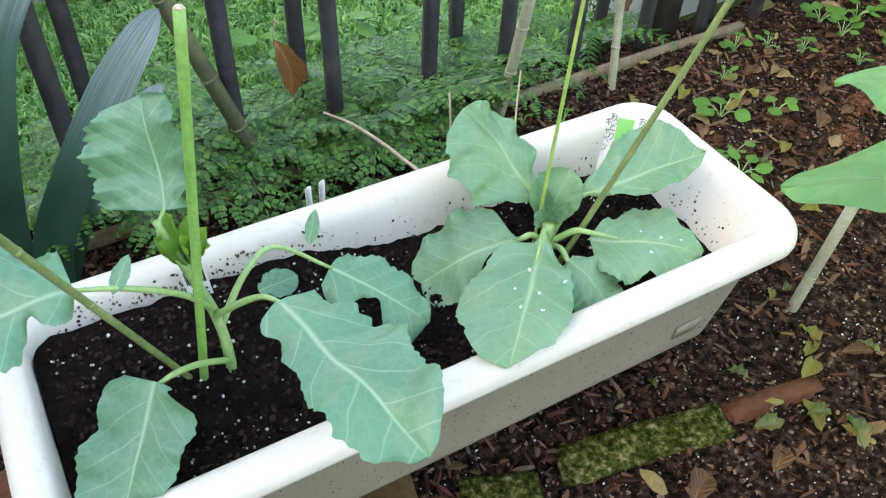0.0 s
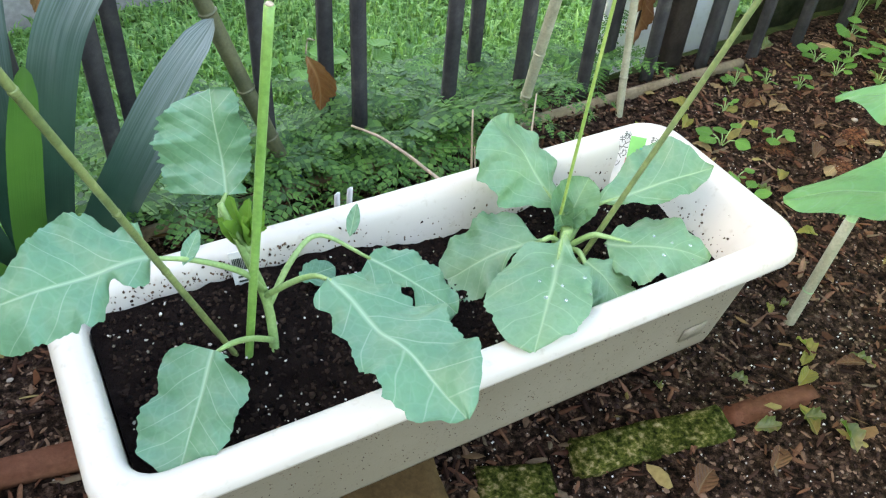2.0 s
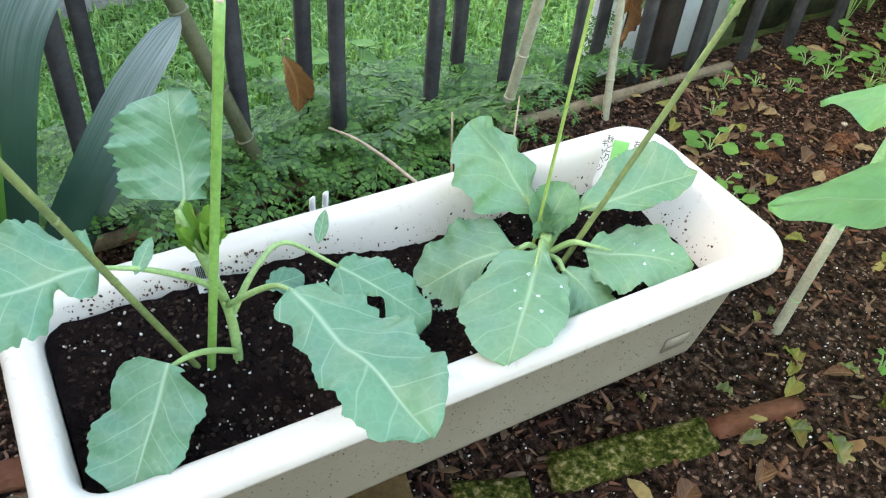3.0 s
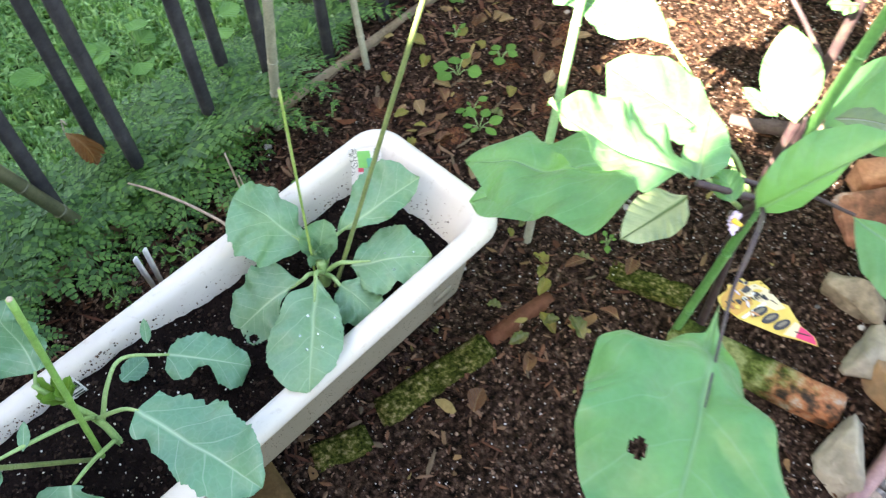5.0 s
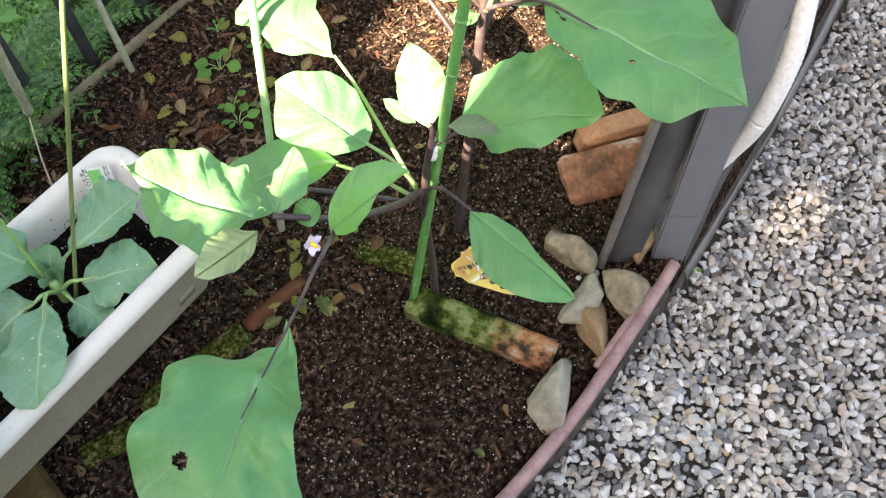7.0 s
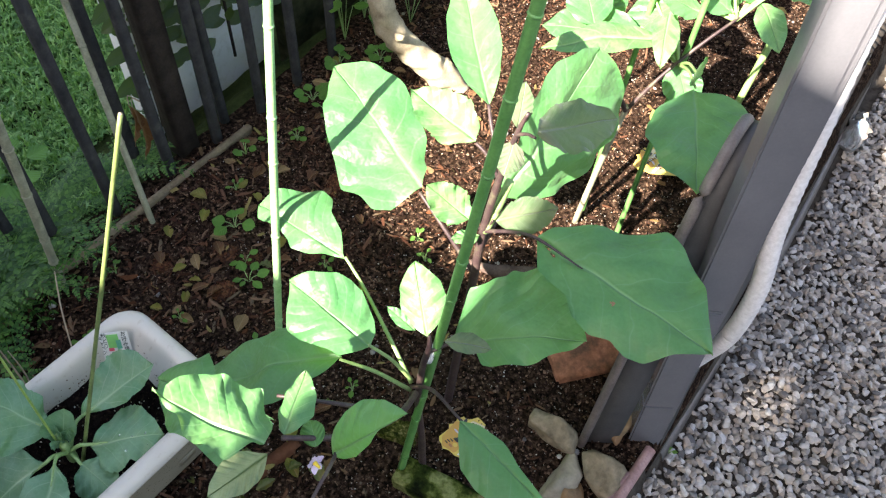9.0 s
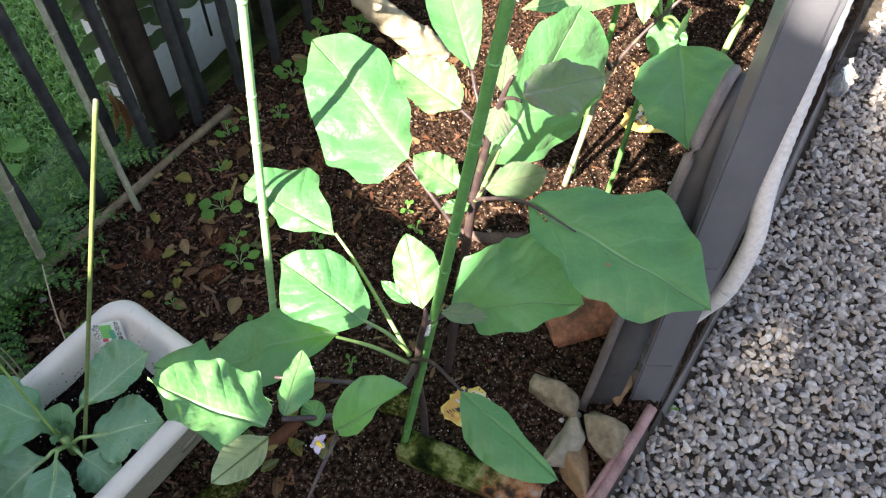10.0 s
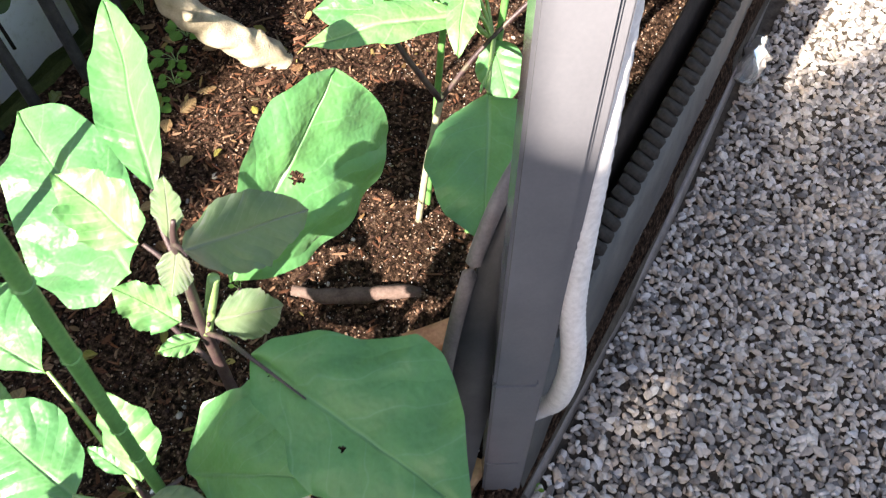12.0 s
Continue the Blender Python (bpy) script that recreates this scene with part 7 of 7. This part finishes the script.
# small tan and yellow leaves strewn over the back of the bed
rnd = random.Random(64)
for i in range(48):
    x, y = rnd.uniform(0.80, 1.75), rnd.uniform(0.52, 0.90)
    z, ln, a = level(x, y) + 0.007, rnd.uniform(0.022, 0.042), rnd.uniform(0, 360)
    mat = ("tan_leaf", "yellow_leaf", "brown_leaf", "tan_leaf")[i % 4]
    lf = base("fallen_leaf", (x, y, z), {"tan_leaf": "dry tan leaf fallen on the bark litter", "yellow_leaf": "curled yellowing leaf fallen on the soil", "brown_leaf": "dry brown leaf fallen on the soil"}[mat], "leaf", "fallen leaves")
    d = Vector((math.cos(radians(a)), math.sin(radians(a)), 0))
    put("blade", blade(Vector((x, y, z)) - d * ln / 2, Vector((x, y, z)) + d * ln / 2, (rnd.uniform(-0.4, 0.4), rnd.uniform(-0.4, 0.2), 1), ln * rnd.uniform(0.2, 0.4), ln * rnd.uniform(0.2, 0.4), OVAL, wave=0.0025, cup=rnd.uniform(-0.8, 1.0), droop=0.15, pleat=0.005, teeth=0.05, nu=14, nv=8, seed=400 + i), mat, lf)

# dry reddish fronds among the bark
M["dry_frond"] = island_colours("dry_reddish_frond", [(0.102, 0.039, 0.021), (0.072, 0.03, 0.018), (0.132, 0.06, 0.03), (0.054, 0.024, 0.0156)], 0.8)
DRY_MESHES = []
for k in range(3):
    me = FROND_MESHES[k].copy()
    me.materials.clear()
    me.materials.append(M["dry_frond"])
    DRY_MESHES.append(me)
for k, (x, y, r, a) in enumerate(((1.00, 0.68, 0.11, 40), (1.05, 0.63, 0.12, 95), (0.98, 0.63, 0.10, 160), (1.12, 0.70, 0.10, -30), (0.92, 0.76, 0.09, 70), (1.22, 0.58, 0.10, 120), (1.10, 0.56, 0.09, 10), (1.32, 0.66, 0.10, 200))):
    ob = new("dry_frond", DRY_MESHES[k % 3])
    ob.matrix_world = pose(x, y, level(x, y) + 0.006, 8 * math.sin(k * 2.0), 8, a) @ Matrix.Diagonal((r, r, r * 0.5, 1))
    tagged(ob, "dry reddish-brown frond lying on the bark litter", "dry frond", "dry fronds")

# dry leaves caught at the fence
for i, (a_, b_, w_) in enumerate((((0.483, 0.985, 0.178), (0.500, 0.985, 0.085), 0.019), ((0.178, 0.965, 0.338), (0.182, 0.965, 0.302), 0.016), ((1.087, 0.975, 0.188), (1.078, 0.975, 0.041), 0.012), ((1.087, 0.985, 0.19), (1.068, 0.985, 0.085), 0.01))):
    lf = base("dry_leaf", a_, "curled dry brown leaf caught at the fence", "leaf", "dry leaves at the fence")
    put("blade", blade(a_, b_, (0.2 * (i - 1), -1, 0.3), w_, w_ * 0.8, OVAL, wave=0.006, cup=1.2, teeth=0.3, bend=0.08, nu=24, nv=12, seed=200 + i), "brown_leaf", lf)
    stalk(lf, [a_, tuple(Vector(a_) + Vector((0.004, 0.0, 0.02))), (a_[0], fence_y(a_[0]), a_[2] + 0.035)], [0.001, 0.001, 0.001], "twig")


# ---- loose stuff: chips, crumbs, gravel ----
ICO = bmesh.new()
bmesh.ops.create_icosphere(ICO, subdivisions=1, radius=1.0)
ICO_V = np.array([v.co[:] for v in ICO.verts])
ICO_F = np.array([[v.index for v in f.verts] for f in ICO.faces])
ICO.free()
ICO2 = bmesh.new()
bmesh.ops.create_icosphere(ICO2, subdivisions=2, radius=1.0)
ICO2_V = np.array([v.co[:] for v in ICO2.verts])
ICO2_F = np.array([[v.index for v in f.verts] for f in ICO2.faces])
ICO2.free()
rng = np.random.default_rng(5)


def turns(n, tilt):
    a, b, c = rng.uniform(0, 2 * np.pi, n), rng.normal(0, tilt, n), rng.normal(0, tilt, n)
    ca, sa, cb, sb, cc, sc = np.cos(a), np.sin(a), np.cos(b), np.sin(b), np.cos(c), np.sin(c)
    z, o = np.zeros(n), np.ones(n)
    rz = np.array([[ca, -sa, z], [sa, ca, z], [z, z, o]]).transpose(2, 0, 1)
    rx = np.array([[o, z, z], [z, cb, -sb], [z, sb, cb]]).transpose(2, 0, 1)
    ry = np.array([[cc, z, sc], [z, o, z], [-sc, z, cc]]).transpose(2, 0, 1)
    return rz @ rx @ ry


def heap(name, places, sizes, material, label, category, tilt=0.4, lumpy=0.15, shape=(ICO_V, ICO_F), smooth=True):
    V, F = shape
    n = len(places)
    k = 1 + lumpy * rng.normal(0, 1, (n, len(V), 1))
    pts = (V[None] * k * np.array(sizes)[:, None, :]) @ turns(n, tilt).transpose(0, 2, 1) + np.array(places)[:, None, :]
    faces = (F[None] + (np.arange(n) * len(V))[:, None, None]).reshape(-1, F.shape[1])
    me = bpy.data.meshes.new(name)
    me.from_pydata(pts.reshape(-1, 3).tolist(), [], faces.tolist())
    me.materials.append(M[material])
    if smooth:
        me.polygons.foreach_set("use_smooth", np.ones(len(me.polygons), bool))
    return tagged(new(name, me), label, category, kind="stuff")


def angular(name, places, sizes, material, label, category, tilt=0.5, shape=(ICO2_V, ICO2_F)):
    """Broken gravel: each stone is a ball cut by a few random planes."""
    V, F = shape
    n = len(places)
    nrm = rng.normal(0, 1, (n, 11, 3))
    nrm /= np.linalg.norm(nrm, axis=2, keepdims=True)
    dist = rng.uniform(0.56, 0.98, (n, 1, 11))
    dots = np.einsum('vk,npk->nvp', V, nrm)
    r = np.minimum(np.where(dots > 0.05, dist / np.maximum(dots, 0.05), 9.0).min(axis=2), 1.15)
    pts = (V[None] * r[:, :, None] * np.array(sizes)[:, None, :]) @ turns(n, tilt).transpose(0, 2, 1) + np.array(places)[:, None, :]
    faces = (F[None] + (np.arange(n) * len(V))[:, None, None]).reshape(-1, 3)
    me = bpy.data.meshes.new(name)
    me.from_pydata(pts.reshape(-1, 3).tolist(), [], faces.tolist())
    me.materials.append(M[material])
    return tagged(new(name, me), label, category, kind="stuff")


def over_bed(n, keep=lambda x, y: True, x0=-0.2, x1=2.6, y0=-0.17, y1=0.94, lift=0.0):
    out = []
    while len(out) < n:
        x, y = rng.uniform(x0, x1), rng.uniform(y0, y1)
        if y > edge_line(x) + 0.015 and keep(x, y):
            out.append((x, y, level(x, y) + lift))
    return out


def spread(n, lo, hi, ratio):
    s = rng.uniform(lo, hi, n)
    r = rng.uniform(0.7, 1.3, (n, 3)) * np.array(ratio)
    return s[:, None] * r


n = 50000
heap("soil_crumbs", over_bed(n), spread(n, 0.0006, 0.0032, (1, 0.85, 0.65)), "clods", "dark crumbs of garden soil", "soil", lumpy=0.32, smooth=False)
n = 8000
heap("white_specks", over_bed(n, lambda x, y: y < 0.45 or rng.random() < 0.35, lift=0.0025), spread(n, 0.0004, 0.0013, (1, 1, 0.8)), "perlite", "tiny pale grit specks in the soil", "soil grit", lumpy=0.35, smooth=False)
n = 11000
heap("bark_chips", over_bed(n, lambda x, y: rng.random() < (1.0 if y > 0.42 + 0.05 * math.sin(9 * x) else 0.6 if y > 0.22 else 0.16), lift=0.004), spread(n, 0.0015, 0.0065, (1.7, 0.45, 0.25)), "chips", "reddish-brown bark chips and litter on the soil", "bark chips", 0.35, 0.2, smooth=False)
n = 820
heap("large_bark_chips", over_bed(n, lambda x, y: rng.random() < (1.0 if y > 0.44 + 0.05 * math.sin(9 * x) else 0.25 if y > 0.24 else 0.04), lift=0.005), spread(n, 0.005, 0.012, (1.5, 0.32, 0.14)), "red_chips", "large curled reddish bark chips on the soil", "bark chips", 0.3, 0.25, smooth=False)
n = 70
heap("small_stones", over_bed(n, lift=0.002), spread(n, 0.0025, 0.006, (1.1, 0.95, 0.6)), "gravel", "small pale stones lying on the soil", "stones", 0.4, 0.08, (ICO2_V, ICO2_F))
n = 420
heap("dry_leaf_litter", over_bed(n, lambda x, y: rng.random() < (1.0 if y > 0.42 else 0.6 if y > 0.2 else 0.2), lift=0.006), spread(n, 0.003, 0.011, (1.4, 0.6, 0.08)), "dead_leaf", "dry brown and tan leaf litter", "leaf litter", 0.4, 0.3, smooth=False)


def in_trough(n, lift):
    out = []
    for _ in range(n):
        x, y = rng.uniform(-HX + 0.042, HX - 0.068), rng.uniform(-HY + 0.046, HY - 0.042)
        out.append(tuple(PLANTER @ Vector((x, y, trough_level(x, y) + lift))))
    return out


n = 5200
heap("potting_crumbs", in_trough(n, 0.0), spread(n, 0.0008, 0.0030, (1, 0.9, 0.8)), "black_crumbs", "dark crumbs of potting soil in the planter", "soil", lumpy=0.3, smooth=False)
n = 330
heap("perlite_specks", in_trough(n, 0.003), spread(n, 0.0006, 0.0016, (1, 1, 0.8)), "perlite", "white perlite specks in the planter", "perlite")
splash = []
while len(splash) < 330:
    x = rng.uniform(-HX + 0.045, HX - 0.06)
    z = trough_level(x, 0.09) + abs(rng.normal(0, 0.016))
    if z > 0.208 or rng.random() > 0.30 + 0.70 * (abs(x + 0.22) < 0.1):
        continue
    inset = 0.0335 + (0.190 - z) * 0.186
    y = HY - inset if rng.random() < 0.85 else -HY + inset
    splash.append(tuple(PLANTER @ Vector((x, y, z))))
for k in range(70):
    y, z = rng.uniform(-HY + 0.06, HY - 0.06), SOIL + abs(rng.normal(0, 0.016))
    if z < 0.2:
        splash.append(tuple(PLANTER @ Vector((HX - 0.0435 - (0.190 - z) * 0.757, y, z))))
heap("soil_splashes", splash, spread(len(splash), 0.0004, 0.0017, (1, 0.6, 1)), "clods", "specks of soil splashed on the planter's inside", "soil")
splash = []
for k in range(800):
    x, z = rng.uniform(-HX + 0.07, HX - 0.07), rng.uniform(0.075, 0.19)
    splash.append(tuple(PLANTER @ Vector((x, -(HY - 0.0335 + (z - 0.068) * 0.107), z))))
heap("soil_spots", splash, spread(len(splash), 0.0003, 0.0009, (1, 0.5, 1)), "clods", "specks of soil splashed on the planter's outside", "soil")

# gravel
pts = []
pitch = 0.0106
for ix in range(int(3.2 / pitch)):
    for iy in range(int(1.15 / pitch)):
        x, y = 0.30 + ix * pitch + rng.normal(0, 0.004), -1.28 + iy * pitch + rng.normal(0, 0.004)
        if y < edge_line(x) - 0.014 and not (x > 1.18 and y > -0.205) and (x < 2.0 or y < -0.16) and (y > -0.75 or x > 0.6):
            pts.append((x, y, gravel_level(x) - 0.004 + rng.normal(0, 0.003)))
pts = np.array(pts)
sizes = spread(len(pts), 0.0043, 0.0092, (1.3, 0.92, 0.72))
near = np.argsort(np.hypot(pts[:, 0] - 0.95, pts[:, 1] + 0.28))[:300]
far = np.setdiff1d(np.arange(len(pts)), near)
back = pts[far][:, 0] > 1.75
angular("gravel", pts[far][~back], sizes[far][~back], "gravel", "grey and tan broken gravel on the path", "gravel")
angular("far_gravel", pts[far][back], 1.12 * sizes[far][back], "gravel", "grey and tan broken gravel farther along the path", "gravel", shape=(ICO_V, ICO_F))
top = []
for k in range(2600):
    i = rng.integers(len(pts))
    top.append((pts[i][0] + rng.normal(0, 0.006), pts[i][1] + rng.normal(0, 0.006), pts[i][2] + 0.006))
top = np.array([p for p in top if p[1] < edge_line(p[0]) - 0.02 and not (p[0] > 1.18 and p[1] > -0.21)])
angular("top_gravel", top, spread(len(top), 0.0040, 0.0088, (1.25, 0.92, 0.70)), "gravel", "loose broken stones lying on the gravel path", "gravel")
path_bed = base("gravel_path", (0.95, -0.28, gravel_level(0.95)), "path of rounded grey and white pebbles", "gravel path", kind="structure")
pebble_meshes = []
for k in range(24):
    me = bpy.data.meshes.new("pebble")
    nrm = rng.normal(0, 1, (11, 3))
    nrm /= np.linalg.norm(nrm, axis=1, keepdims=True)
    dots = ICO2_V @ nrm.T
    r = np.minimum(np.where(dots > 0.05, rng.uniform(0.56, 0.98, (1, 11)) / np.maximum(dots, 0.05), 9.0).min(axis=1), 1.15)
    V = ICO2_V * r[:, None] * np.array((1.25, 0.92, 0.70)) * rng.uniform(0.85, 1.15, 3)
    me.from_pydata(V.tolist(), [], ICO2_F.tolist())
    pebble_meshes.append(me)
PEB = []
for i, c in enumerate(((0.44, 0.42, 0.385), (0.26, 0.25, 0.24), (0.50, 0.48, 0.45), (0.15, 0.155, 0.17), (0.34, 0.315, 0.27), (0.38, 0.30, 0.21))):
    PEB.append(surface("pebble_stone", 90, [(0.3, [0.85 * v for v in c]), (0.7, [1.1 * v for v in c])], 0.6, fine_scale=5, bump_strength=0.2, vary=0.25))
for k, me in enumerate(pebble_meshes):
    me.materials.append(PEB[(0, 2, 1, 4, 0, 3, 2, 1, 0, 4, 1, 5)[k % 12]])
for k, i in enumerate(near):
    ob = new("pebble", pebble_meshes[k % 24])
    ob.parent = path_bed
    s = sizes[i].mean()
    ob.matrix_parent_inverse = path_bed.matrix_world.inverted()
    ob.matrix_basis = pose(*pts[i], rng.normal(0, 18), rng.normal(0, 18), rng.uniform(0, 360)) @ Matrix.Diagonal((s * 1.03, s * 1.03, s * 1.03, 1))
